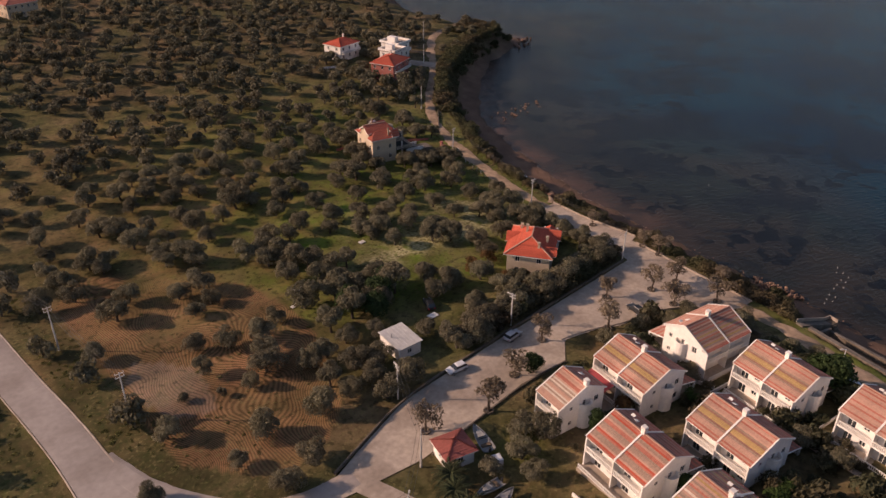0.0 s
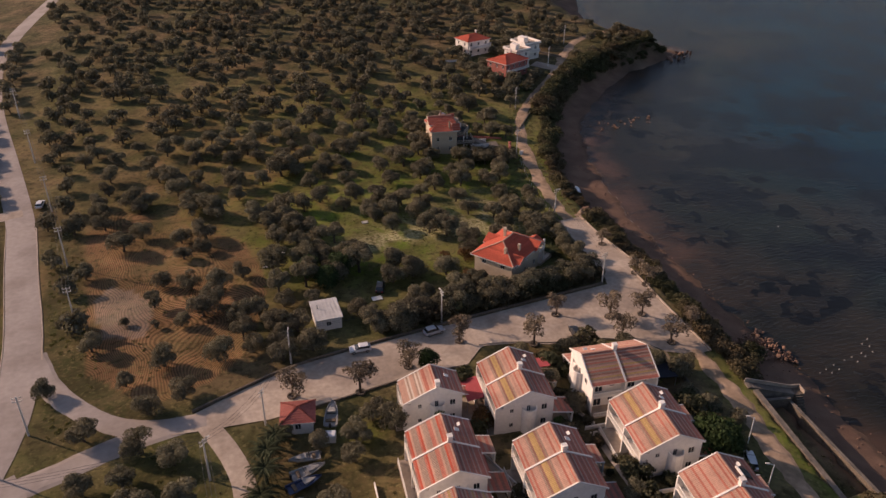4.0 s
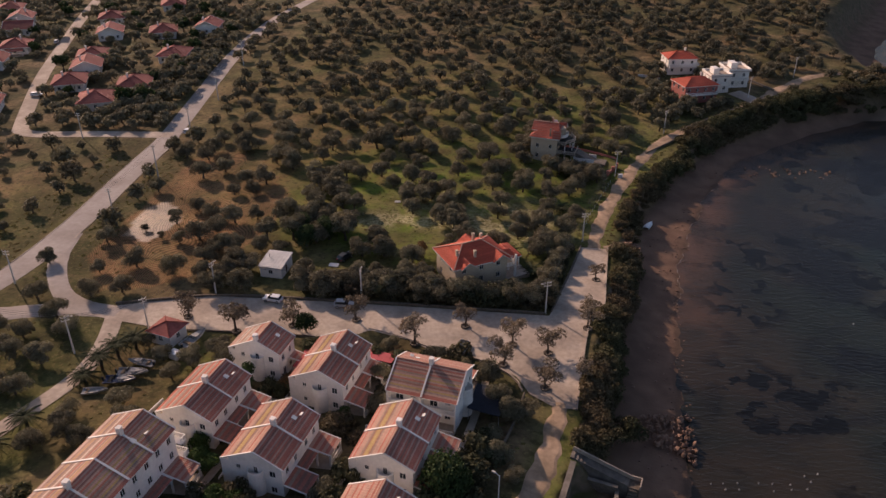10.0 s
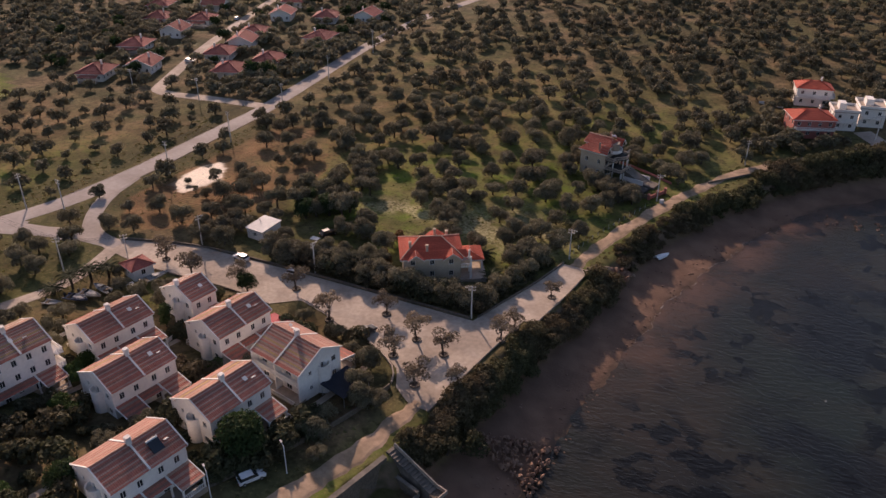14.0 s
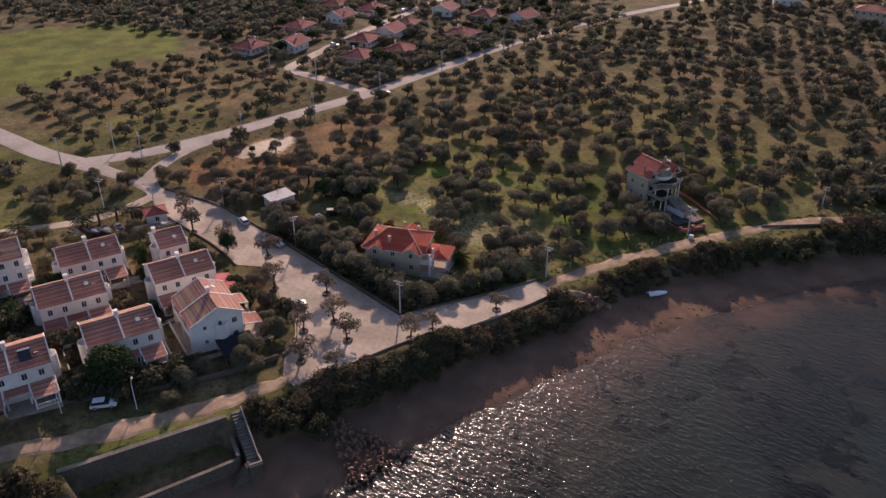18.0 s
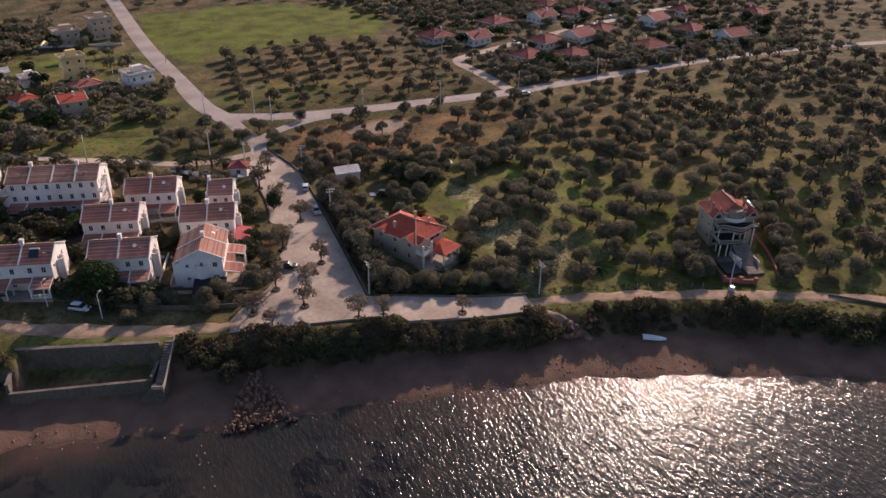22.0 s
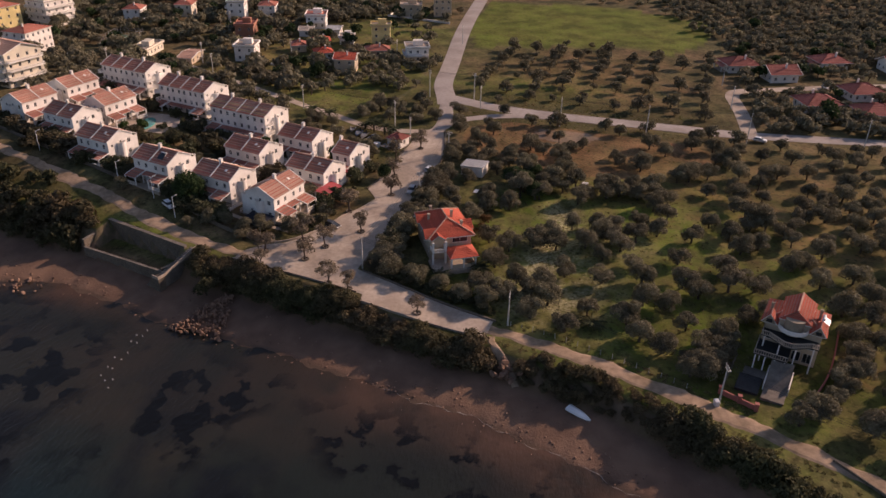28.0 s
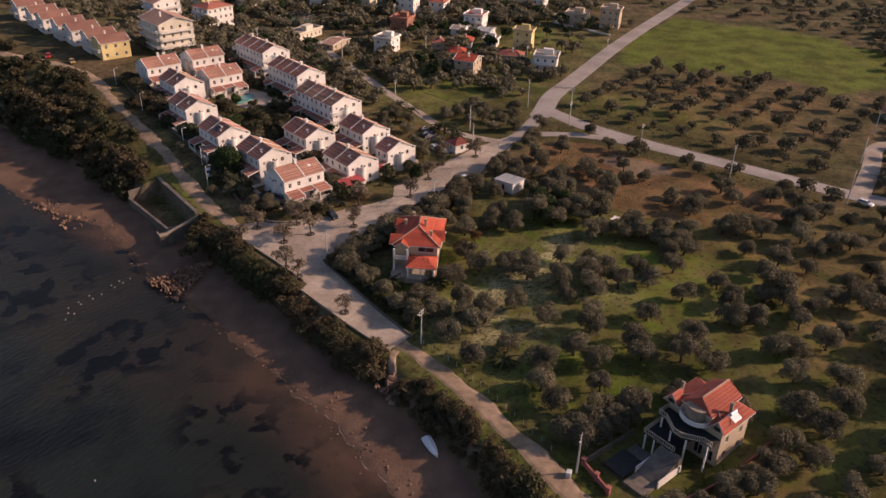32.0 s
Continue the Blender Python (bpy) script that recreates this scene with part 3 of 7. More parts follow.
road("road", [(18, 167.5), (-8, 165), (-30, 160.5), (-36, 172), (-56, 214), (-68, 245), (-91, 305), (-112, 368)], 5.0, M_CONC, "pale concrete side street between bungalows", 0.09)
COAST_N = [(147.3, 114), (147.8, 122), (149.5, 131), (153.5, 145), (157, 156), (162, 170), (169, 184), (178, 196), (192, 210), (208, 226), (222, 244), (236, 256), (256, 262)]
road("road", COAST_N, 3.4, M_DIRT, "pale dirt track along the shore", 0.08, 0.4, 3)
COAST_S = [(139.5, 56), (138, 46), (135.7, 34.8), (131, 20), (125.5, 4), (120, -24), (115, -42), (110, -57), (110.5, -81), (118, -109), (130, -150), (134, -190)]
road("road", COAST_S, 3.7, M_DIRT, "pale dirt track behind the garden walls", 0.08, 0.5, 4)
road("road", [(24.0, 100), (23.9, 112), (22.4, 134), (21.4, 160)], 0.3, M_CONC, "pale worn edge of the asphalt road", 0.1, 0.03, 5)
road("road", [(16.0, 84), (17.0, 97), (17.0, 112), (15.5, 134), (14.6, 160)], 0.25, M_CONC, "pale worn edge of the asphalt road", 0.1, 0.03, 6)

road("road", [(149.5, 116.2), (151.3, 116.8), (154.2, 119.5), (157.3, 122.6), (159.2, 123.6)], 1.7, M_DIRT, "narrow dirt path down to the beach", 0.1, 0.12, 7)

LOT_N = ((44, 72.3), (54, 76), (67, 80.2), (90, 81.3), (113, 82), (137, 82.5), (146, 88))
LOT_S = ((44, 70), (50, 69), (60, 67.6), (76, 68.5), (86, 69.4), (97, 68.4), (102, 72.6), (110, 70.5), (114, 68.2), (122, 67), (126, 65.6), (131.5, 62), (134, 57.5), (138, 54.8), (141.9, 54.6), (143.4, 70), (146, 88))


def sheet(name, rows, material, label, lift):
    k = len(rows[0])
    verts = [(x, y, gz(x, y) + lift) for row in rows for x, y in row]
    faces = [(i * k + j, i * k + j + 1, (i + 1) * k + j + 1, (i + 1) * k + j) for i in range(len(rows) - 1) for j in range(k - 1)]
    me = bpy.data.meshes.new(name)
    me.from_pydata(verts, [], faces)
    me.materials.append(material)
    return tagged(new(name, me), label, "pavement", kind="structure")


rows = []
for x in np.arange(44, 141.8, 0.9):
    a, b = np.interp(x, *zip(*LOT_S[:15])), np.interp(x, *zip(*LOT_N))
    rows.append([(x, a + (b - a) * j / 24) for j in range(25)])
for x in np.arange(141.9, 146.0, 0.45):
    a = np.interp(x, (141.9, 143.4, 146.0), (54.6, 70, 88))
    b = np.interp(x, (137, 146), (82.5, 95))
    rows.append([(x, a + (max(b, a + 0.1) - a) * j / 24) for j in range(25)])
sheet("pavement", rows, M_CONC, "wide pale concrete car park with tree shadows", 0.12)
rows = []
for y in np.arange(82.4, 116, 0.7):
    a = np.interp(y, (82.4, 87, 115.5), (137, 138.3, 144.4))
    b = np.interp(y, (82.4, 87.9, 88.0, 115.5), (144.6, 145.5, 148.2, 150.4))
    rows.append([(a + (b - a) * j / 12, y) for j in range(13)])
sheet("pavement", rows, M_CONC, "raised pale concrete platform above the beach", 0.17)

# ---- houses ----
CACHE = {}


def cached(key, fn):
    if key not in CACHE:
        CACHE[key] = fn()
    return CACHE[key]


def panel(bm, m, width, height, holes=(), th=0.25):
    """A wall panel from (0, 0) to (width, height), its outer face at y = 0, with openings through it."""
    us = sorted({0.0, width, *[h[0] for h in holes], *[h[1] for h in holes]})
    vs = sorted({0.0, height, *[h[2] for h in holes], *[h[3] for h in holes]})
    for u0, u1 in zip(us, us[1:]):
        for v0, v1 in zip(vs, vs[1:]):
            cu, cv = (u0 + u1) / 2, (v0 + v1) / 2
            if not any(h[0] < cu < h[1] and h[2] < cv < h[3] for h in holes):
                box(bm, u0, u1, 0, th, v0, v1, m)


def frame_mesh(w, h):
    bm = bmesh.new()
    t = 0.07
    panel(bm, Matrix.Translation((0, 0.08, 0)), w, h, [(t, w / 2 - 0.03, t, h - t), (w / 2 + 0.03, w - t, t, h - t)], 0.07)
    bmesh.ops.remove_doubles(bm, verts=bm.verts, dist=0.001)
    return finish(bm, "window", M_TRIM)


def pane_mesh(w, h):
    bm = bmesh.new()
    box(bm, 0.05, w - 0.05, 0.12, 0.14, 0.05, h - 0.05)
    return finish(bm, "pane", M_GLASS)


def shutter_mesh(w, h):
    bm = bmesh.new()
    box(bm, 0, w, -0.06, -0.015, 0, h)
    for i in range(6):
        z = h * (i + 0.5) / 6
        box(bm, 0.04, w - 0.04, -0.075, -0.06, z - h / 18, z + h / 18)
    return finish(bm, "shutter", M_SHUT)


def window_mesh(w, h):
    """Frame and pane in one mesh, for houses far off."""
    f, p = frame_mesh(w, h), pane_mesh(w, h)
    V, F, off = [], [], 0
    for me in (f, p):
        V += [tuple(v.co) for v in me.vertices]
        F += [tuple(i + off for i in q.vertices) for q in me.polygons]
        off = len(V)
    me = bpy.data.meshes.new("window")
    me.from_pydata(V, [], F)
    me.materials.append(M_TRIM)
    me.materials.append(M_GLASS)
    for i in range(len(f.polygons), len(F)):
        me.polygons[i].material_index = 1
    return me


def window(parent, m, hole, shutters=False):
    u0, u1, v0, v1 = hole
    if parent.name.startswith(("bungalow", "village_house", "row_house", "apartment")):
        w, h = round(u1 - u0, 3), round(v1 - v0, 3)
        part("window", cached(("lite", w, h), lambda: window_mesh(w, h)), None, parent, at=m @ Matrix.Translation((u0, 0, v0)))
        return
    w, h = round(u1 - u0, 3), round(v1 - v0, 3)
    f = part("window", cached(("frame", w, h), lambda: frame_mesh(w, h)), None, parent, at=m @ Matrix.Translation((u0, 0, v0)))
    part("pane", cached(("pane", w, h), lambda: pane_mesh(w, h)), None, f)
    if shutters:
        s = cached(("shut", w, h), lambda: shutter_mesh(w / 2, h))
        for x in (-w / 2 - 0.02, w + 0.02):
            part("shutter", s, None, f, "brown wooden shutter", Matrix.Translation((x, 0, 0)))


def face(side, w, l):
    """The pose of a wall of a house w wide (x) and l long (y), seen from outside, and its width."""
    if side == "s":
        return Matrix.Translation((-w / 2, -l / 2, 0)), w
    if side == "e":
        return Matrix.Translation((w / 2, -l / 2, 0)) @ Matrix.Rotation(radians(90), 4, "Z"), l
    if side == "n":
        return Matrix.Translation((w / 2, l / 2, 0)) @ Matrix.Rotation(radians(180), 4, "Z"), w
    return Matrix.Translation((-w / 2, l / 2, 0)) @ Matrix.Rotation(radians(-90), 4, "Z"), l


def walls(parent, w, l, h, holes, material, gable=0.0, shutters=False, name="wall", th=0.25, base=0.8):
    """Four walls with real openings and their windows; gable: height of the triangles on the s and n ends."""
    for side in "senw":
        m, width = face(side, w, l)
        bm = bmesh.new()
        hs = holes.get(side, ())
        inset = th if side in "ew" else 0.0
        box(bm, inset, width - inset, 0.0, th, -base, 0.0, m)
        panel(bm, m @ Matrix.Translation((inset, 0, 0)), width - 2 * inset, h, [(a - inset, b - inset, c, d) for a, b, c, d in hs], th)
        if gable and side in "sn":
            vs = [bm.verts.new(m @ Vector(p)) for p in ((0, 0, h), (width, 0, h), (width / 2, 0, h + gable), (0, th, h), (width, th, h), (width / 2, th, h + gable))]
            for f in ((0, 1, 2), (5, 4, 3), (0, 2, 5, 3), (1, 4, 5, 2)):
                bm.faces.new([vs[i] for i in f])
        bmesh.ops.remove_doubles(bm, verts=bm.verts, dist=0.001)
        part(name, bm, material, parent)
        for hole in hs:
            window(parent, m, hole, shutters)
    bm = bmesh.new()
    box(bm, -w / 2 + th + 0.02, w / 2 - th - 0.02, -l / 2 + th + 0.02, l / 2 - th - 0.02, h - 0.15, h)
    part("ceiling", bm, material, parent)


TILES = {"S": M_SALMON, "R": M_TERRA, "O": M_OCHRE, "G": M_GREYT, "C": M_CREAMT, "D": M_DARKT, "T": M_ORANGE}


def course_data(a, b, c, d, t0, t1, pitch, off=0):
    """One course of barrel tiles between two heights of the slope a, b (eave), d, c (top)."""
    a, b, c, d = (Vector(p) for p in (a, b, c, d))
    n = (b - a).cross(d - a)
    n.normalize()
    lo0, lo1, hi0, hi1 = a.lerp(d, t0), b.lerp(c, t0), a.lerp(d, t1), b.lerp(c, t1)
    k = max(2, int((lo1 - lo0).length / pitch))
    V, F = [], []
    for j in range(k + 1):
        s = j / k
        wave = 0.042 * (j % 2)
        p, q = lo0.lerp(lo1, s), hi0.lerp(hi1, s)
        V += [tuple(p), tuple(p + n * (0.085 + wave)), tuple(q + n * (0.03 + wave))]
    for j in range(k):
        i = j * 3 + off
        F += [(i, i + 3, i + 4, i + 1), (i + 1, i + 4, i + 5, i + 2)]
    return V, F


def slope(parent, a, b, c, d, colours, key=None, pitch=0.15):
    """A roof slope of tile courses, one part each, in the colours from the eave to the top."""
    n = len(colours)
    for i, col in enumerate(colours):
        def build():
            V, F = course_data(a, b, c, d, i / n, min(1.0, (i + 1.12) / n), pitch)
            me = bpy.data.meshes.new("tile_course")
            me.from_pydata(V, [], F)
            me.materials.append(TILES[col])
            return me
        part("tile_course", cached((key, i, col), build) if key else build(), None, parent)


def slope_joined(parent, faces, material, courses=7, pitch=0.3, name="roof"):
    """One part for each slope: a single stepped skin of tile courses."""
    for f in faces:
        a, b, c, d = (Vector(p) for p in f)
        n = (b - a).cross(d - a).normalized()
        k = max(4, int((b - a).length / pitch))
        V, F = [], []
        for i in range(courses):
            for t, lift in ((i / courses, 0.09), ((i + 1) / courses, 0.03)):
                p, q = a.lerp(d, t), b.lerp(c, t)
                V += [tuple(p.lerp(q, j / k) + n * (lift + 0.02 * (j % 2))) for j in range(k + 1)]
        for r in range(2 * courses - 1):
            F += [(r * (k + 1) + j, r * (k + 1) + j + 1, (r + 1) * (k + 1) + j + 1, (r + 1) * (k + 1) + j) for j in range(k)]
        me = bpy.data.meshes.new(name)
        me.from_pydata(V, [], F)
        me.materials.append(material)
        part(name, me, None, parent)


def beam(parent, name, a, b, w, h, material, label=""):
    """A bar of rectangular section from a to b, its underside on the line."""
    a, b = Vector(a), Vector(b)
    x = (b - a).normalized()
    up = Vector((0, 0, 1)) if abs(x.z) < 0.95 else Vector((0, 1, 0))
    y = up.cross(x).normalized()
    z = x.cross(y)
    m = Matrix((x, y, z)).transposed().to_4x4()
    m.translation = a
    bm = bmesh.new()
    box(bm, 0, (b - a).length, -w / 2, w / 2, 0, h, m)
    return part(name, bm, material, parent, label)


def deck(parent, faces, th=0.14, material=None):
    bm = bmesh.new()
    for f in faces:
        pts = []
        for p in f:
            if not pts or (Vector(p) - pts[-1]).length > 1e-4:
                pts.append(Vector(p))
        top = [bm.verts.new(p) for p in pts]
        low = [bm.verts.new(p - Vector((0, 0, th))) for p in pts]
        bm.faces.new(top)
        bm.faces.new(low[::-1])
        for i in range(len(pts)):
            j = (i + 1) % len(pts)
            bm.faces.new((top[i], low[i], low[j], top[j]))
    part("roof_deck", bm, material or M_TRIM, parent)


def chimney(parent, x, y, z0, z1, w=0.7, material=None):
    bm = bmesh.new()
    box(bm, x - w / 2, x + w / 2, y - w / 2, y + w / 2, z0, z1 - 0.35)
    box(bm, x - w / 2 - 0.08, x + w / 2 + 0.08, y - w / 2 - 0.08, y + w / 2 + 0.08, z1 - 0.35, z1 - 0.25)
    for sx in (-1, 1):
        for sy in (-1, 1):
            box(bm, x + sx * w * 0.36 - 0.08, x + sx * w * 0.36 + 0.08, y + sy * w * 0.36 - 0.08, y + sy * w * 0.36 + 0.08, z1 - 0.25, z1 - 0.08)
    box(bm, x - w / 2 - 0.05, x + w / 2 + 0.05, y - w / 2 - 0.05, y + w / 2 + 0.05, z1 - 0.08, z1)
    part("chimney", bm, material or M_WALL, parent)


def balustrade(parent, pts, z, h=0.95, gap=0.32, material=None):
    """A railing of posts and a rail, one part a stretch."""
    for a, b in zip(pts, pts[1:]):
        a, b = Vector((*a, z)), Vector((*b, z))
        d = b - a
        k = max(2, int(d.length / gap))
        bm = bmesh.new()
        x = d.normalized()
        m = Matrix((x, Vector((-x.y, x.x, 0)), Vector((0, 0, 1)))).transposed().to_4x4()
        m.translation = a
        g = d.length / k
        panel(bm, m @ Matrix.Translation((0, -0.06, 0)), d.length, h, [(g * i + 0.06, g * (i + 1) - 0.06, 0.1, h - 0.12) for i in range(k)], 0.12)
        bmesh.ops.remove_doubles(bm, verts=bm.verts, dist=0.001)
        part("balustrade", bm, material or M_TRIM, parent)


def bay_mesh(r, h):
    """A rounded bay with an open balcony bowl on top."""
    bm = bmesh.new()
    n = 8
    for r0, r1, z0, z1 in ((0.0, r, -0.6, h - 0.9), (r - 0.14, r, h - 0.9, h)):
        for i in range(n):
            a0, a1 = math.pi * i / n, math.pi * (i + 1) / n
            pts = []
            for z in (z0, z1):
                for rr, aa in ((r0, a0), (r1, a0), (r1, a1), (r0, a1)):
                    pts.append(bm.verts.new((rr * math.cos(aa), -rr * math.sin(aa), z)))
            for f in ((0, 1, 2, 3), (7, 6, 5, 4), (1, 5, 6, 2), (0, 3, 7, 4)):
                try:
                    bm.faces.new([pts[q] for q in f])
                except ValueError:
                    pass
    return finish(bm, "bay", M_WALL)


def porch(parent, x0, x1, y0, y1, z, drop, colours, key):
    a, b, c, d = (x1, y0, z - drop), (x1, y1, z - drop), (x0, y1, z), (x0, y0, z)
    deck(parent, [(a, b, c, d)], 0.12)
    slope(parent, a, b, c, d, colours, key)
    for y in (y0, y1):
        beam(parent, "verge", (x1, y, z - drop + 0.02), (x0, y, z + 0.02), 0.16, 0.12, M_TRIM)
    for x, y in ((x1 - 0.15, y0 + 0.2), (x1 - 0.15, y1 - 0.2)):
        bm = bmesh.new()
        box(bm, x - 0.13, x + 0.13, y - 0.13, y + 0.13, -0.5, z - drop - 0.1)
        box(bm, x - 0.18, x + 0.18, y - 0.18, y + 0.18, z - drop - 0.22, z - drop - 0.12)
        part("column", bm, M_TRIM, parent)


def striped_house(x, y, turn, z0, west, east, label, units=2, floors=2, unit=6.15, width=9.3, awning=False, skylights=((-1, 0.7, -0.5), (1, 0.5, 0.4)), bays=True, panel_heater=False, storey=3.05):
    """A row of holiday houses under one roof of coloured tile courses: ridge along y, balconies on the west, porches on the east."""
    L = units * unit
    e = thing("terraced_house", pose(x, y, z0, 0, 0, turn), label, "house", "striped-roof houses of the estate")
    h, rise = storey * floors + 0.0, 2.25
    w, l = width - 0.7, L - 0.4
    sx = w / 2
    holes = {"e": [], "w": [], "s": [], "n": []}
    for f in range(floors):
        z = storey * f
        for u in range(units):
            c = l * (u + 0.5) / units
            if f:
                holes["e"] += [(c - 1.75, c - 0.85, z + 0.75, z + 2.05), (c + 0.85, c + 1.75, z + 0.75, z + 2.05)]
            else:
                holes["e"] += [(c - 1.6, c - 0.6, 0.05, 2.15), (c + 0.7, c + 1.6, 0.9, 2.1)]
            holes["w"] += [(c - 1.9, c - 0.5, z + 0.05, z + 2.2), (c + 0.7, c + 1.7, z + 0.9, z + 2.1)]
        for s in "sn":
            holes[s] += [(1.1, 1.8, z + 1.1, z + 1.95), (w - 2.1, w - 1.1, z + 0.9, z + 2.1)]
        if f == floors - 1:
            for s in "sn":
                holes[s] += [(w / 2 - 0.35, w / 2 + 0.35, z + 0.95, z + 2.25)]
    # the balcony side stands back behind the end walls
    body = {k: v for k, v in holes.items()}
    walls(e, w, l, h, body, M_WALL, rise * w / width)
    a, b, ev = width / 2, L / 2, h - 0.1
    top = ev + rise
    wv = [(-a - 0.9, b, ev - 0.45), (-a - 0.9, -b, ev - 0.45), (0, -b, top), (0, b, top)]
    evs = [(a, -b, ev), (a, b, ev), (0, b, top), (0, -b, top)]
    deck(e, [wv, evs])
    slope(e, *wv, west, ("w", L, h, width))
    slope(e, *evs, east, ("e", L, h, width))
    for s in (-1, 1):
        yy = s * (b - 0.02)
        beam(e, "verge", (-a - 0.9, yy, ev - 0.45 + 0.04), (0, yy, top + 0.04), 0.2, 0.14, M_TRIM)
        beam(e, "verge", (a, yy, ev + 0.04), (0, yy, top + 0.04), 0.2, 0.14, M_TRIM)
    beam(e, "ridge_tiles", (0, -b, top + 0.02), (0, b, top + 0.02), 0.26, 0.15, M_SALMON)
    for u in range(1, units):
        yy = -b + u * unit
        beam(e, "party_band", (-a - 0.9, yy, ev - 0.45 + 0.05), (0, yy, top + 0.05), 0.3, 0.15, M_TRIM)
        beam(e, "party_band", (a, yy, ev + 0.05), (0, yy, top + 0.05), 0.3, 0.15, M_TRIM)
        if u % 2:
            chimney(e, 0.1, yy, top - 0.3, top + 1.25)
    if units == 1:
        chimney(e, 0.1, -b + 0.4, top - 0.3, top + 1.15)
    for s, fy, fx in skylights:
        px_, py_ = s * a * fx, fy * b
        pz = ev + rise * (1 - abs(px_) / a) + 0.1
        bm = bmesh.new()
        box(bm, -0.4, 0.4, -0.35, 0.35, 0.0, 0.1, pose(px_, py_, pz, 0, s * math.degrees(math.atan2(rise, a)), 0))
        part("skylight", bm, M_TRIM, e, "pale roof hatch")
    if panel_heater:
        bm = bmesh.new()
        box(bm, -1.0, 1.0, -0.9, 0.9, 0.25, 0.32, pose(a * 0.5, 2.6, ev + rise * 0.5, 0, 34, 0))
        part("solar_panel", bm, M_GLASS, e, "dark tilted solar water panel")
        bm = bmesh.new()
        tube(bm, (a * 0.33, 1.7, ev + rise * 0.67 + 0.35), (a * 0.33, 3.5, ev + rise * 0.67 + 0.35), 0.22, 0.22, 10)
        part("water_tank", bm, M_TRIM, e)
    # balconies on the west side
    for f in range(1, floors):
        z = storey * f
        bm = bmesh.new()
        box(bm, -sx - 1.35, -sx + 0.02, -l / 2, l / 2, z - 0.16, z)
        part("balcony_floor", bm, M_WALL, e)
        balustrade(e, [(-sx - 1.27, -l / 2 + 0.15), (-sx - 1.27, l / 2 - 0.15)], z)
    for k in range(units + 1):
        yy = -l / 2 + 0.13 + (l - 0.26) * k / units
        bm = bmesh.new()
        box(bm, -sx - 1.4, -sx + 0.02, yy - 0.12, yy + 0.12, -0.8, h - 0.75)
        part("wing_wall", bm, M_WALL, e)
    bm = bmesh.new()
    box(bm, -sx - 2.6, -sx - 0.02, -l / 2, l / 2, -0.8, 0.06)
    part("terrace", bm, M_CONC, e)
    balustrade(e, [(-sx - 2.5, -l / 2 + 0.15), (-sx - 2.5, l / 2 - 0.15)], 0.06, 0.8)
    if bays:
        me = cached(("bay", floors), lambda: bay_mesh(1.3, storey * floors - 1.1))
        part("bay", me, None, e, at=Matrix.Translation((0.1, -l / 2 + 0.02, 0)))
        part("bay", me, None, e, at=Matrix.Translation((0.1, l / 2 - 0.02, 0)) @ Matrix.Rotation(math.pi, 4, "Z"))
    if floors > 2:
        for f in (1, 2):
            for s in (-1, 1):
                z = storey * f
                bm = bmesh.new()
                box(bm, sx - 2.6, sx + 1.0, s * l / 2 - 0.02 - (1.2 if s < 0 else 0), s * l / 2 + 0.02 + (1.2 if s > 0 else 0), z - 0.15, z)
                part("balcony_floor", bm, M_WALL, e)
                yy = s * (l / 2 + 1.15)
                balustrade(e, [(sx - 2.6, s * l / 2), (sx - 2.6, yy), (sx + 0.95, yy), (sx + 0.95, s * l / 2)], z)
    # porches on the east side
    dark = "RDRDRGR"
    k = ("porch", units)
    span = min(3.9, l / 2 - 0.6)
    porch(e, sx, sx + 3.7, l / 2 - span, l / 2, 3.0, 0.75, "SRSRSRS", k + ("n",))
    if units > 1:
        porch(e, sx, sx + 3.7, -l / 2, -l / 2 + span, 3.0, 0.75, dark, k + ("s",))
        porch(e, sx, sx + 1.7, -l / 2 + span + 0.15, l / 2 - span - 0.15, 2.95, 0.4, "RDRD", k + ("m", floors))
        balustrade(e, [(sx + 3.55, -l / 2 + 0.3), (sx + 3.55, -l / 2 + span - 0.3)], 0.1, 0.9)
    balustrade(e, [(sx + 3.55, l / 2 - span + 0.3), (sx + 3.55, l / 2 - 0.3)], 0.1, 0.9)
    bm = bmesh.new()
    box(bm, sx + 0.02, sx + 3.8, -l / 2, l / 2, -0.8, 0.1)
    part("terrace", bm, M_CONC, e)
    if awning:
        for pts in (((-8.6, 0.4, 2.35), (-8.6, 6.1, 2.35), (-5.2, 6.1, 3.0), (-5.2, 0.4, 3.0)), ((1.2, 9.4, 2.3), (8.2, 9.4, 2.3), (8.2, 6.0, 2.95), (1.2, 6.0, 2.95))):
            deck(e, [pts], 0.06, M_AWN)
            for p in pts[:2]:
                bm = bmesh.new()
                tube(bm, (p[0], p[1], -0.5), (p[0], p[1], p[2] - 0.03), 0.06, 0.06, 6)
                part("post", bm, M_METAL, e)
    return e


# tile stripes; sunward rows paler, the others browner, so sun and shade sit in them
W1, W2, W3, W4 = "RSRSSSGDOOODGSSSRSSR", "RTSGGGRTSGGGRRSGGTRR", "SSSSCGCSSGCGCSRRSSSR", "SSRSSSRSSRSSSSRSSRSR"
E1, E2, E3 = "RSRRRSDRSRDRSRRSDRSR", "RGSRRGRSRDSRRDSRSGRR", "RRSGOSDGRSOSGRSDSRSR"
LBL = "white two-storey holiday house with a striped clay tile roof"
striped_house(99.9, 54.4, -10, -2.15, W1, E2, "white house with striped tile roof and crimson awnings", awning=True)
striped_house(82.0, 42.4, -10, -1.45, W2, E1, "white house, roof striped in orange-red and grey tiles")
striped_house(96.2, 33.8, -10, -0.95, W1, E1, LBL)
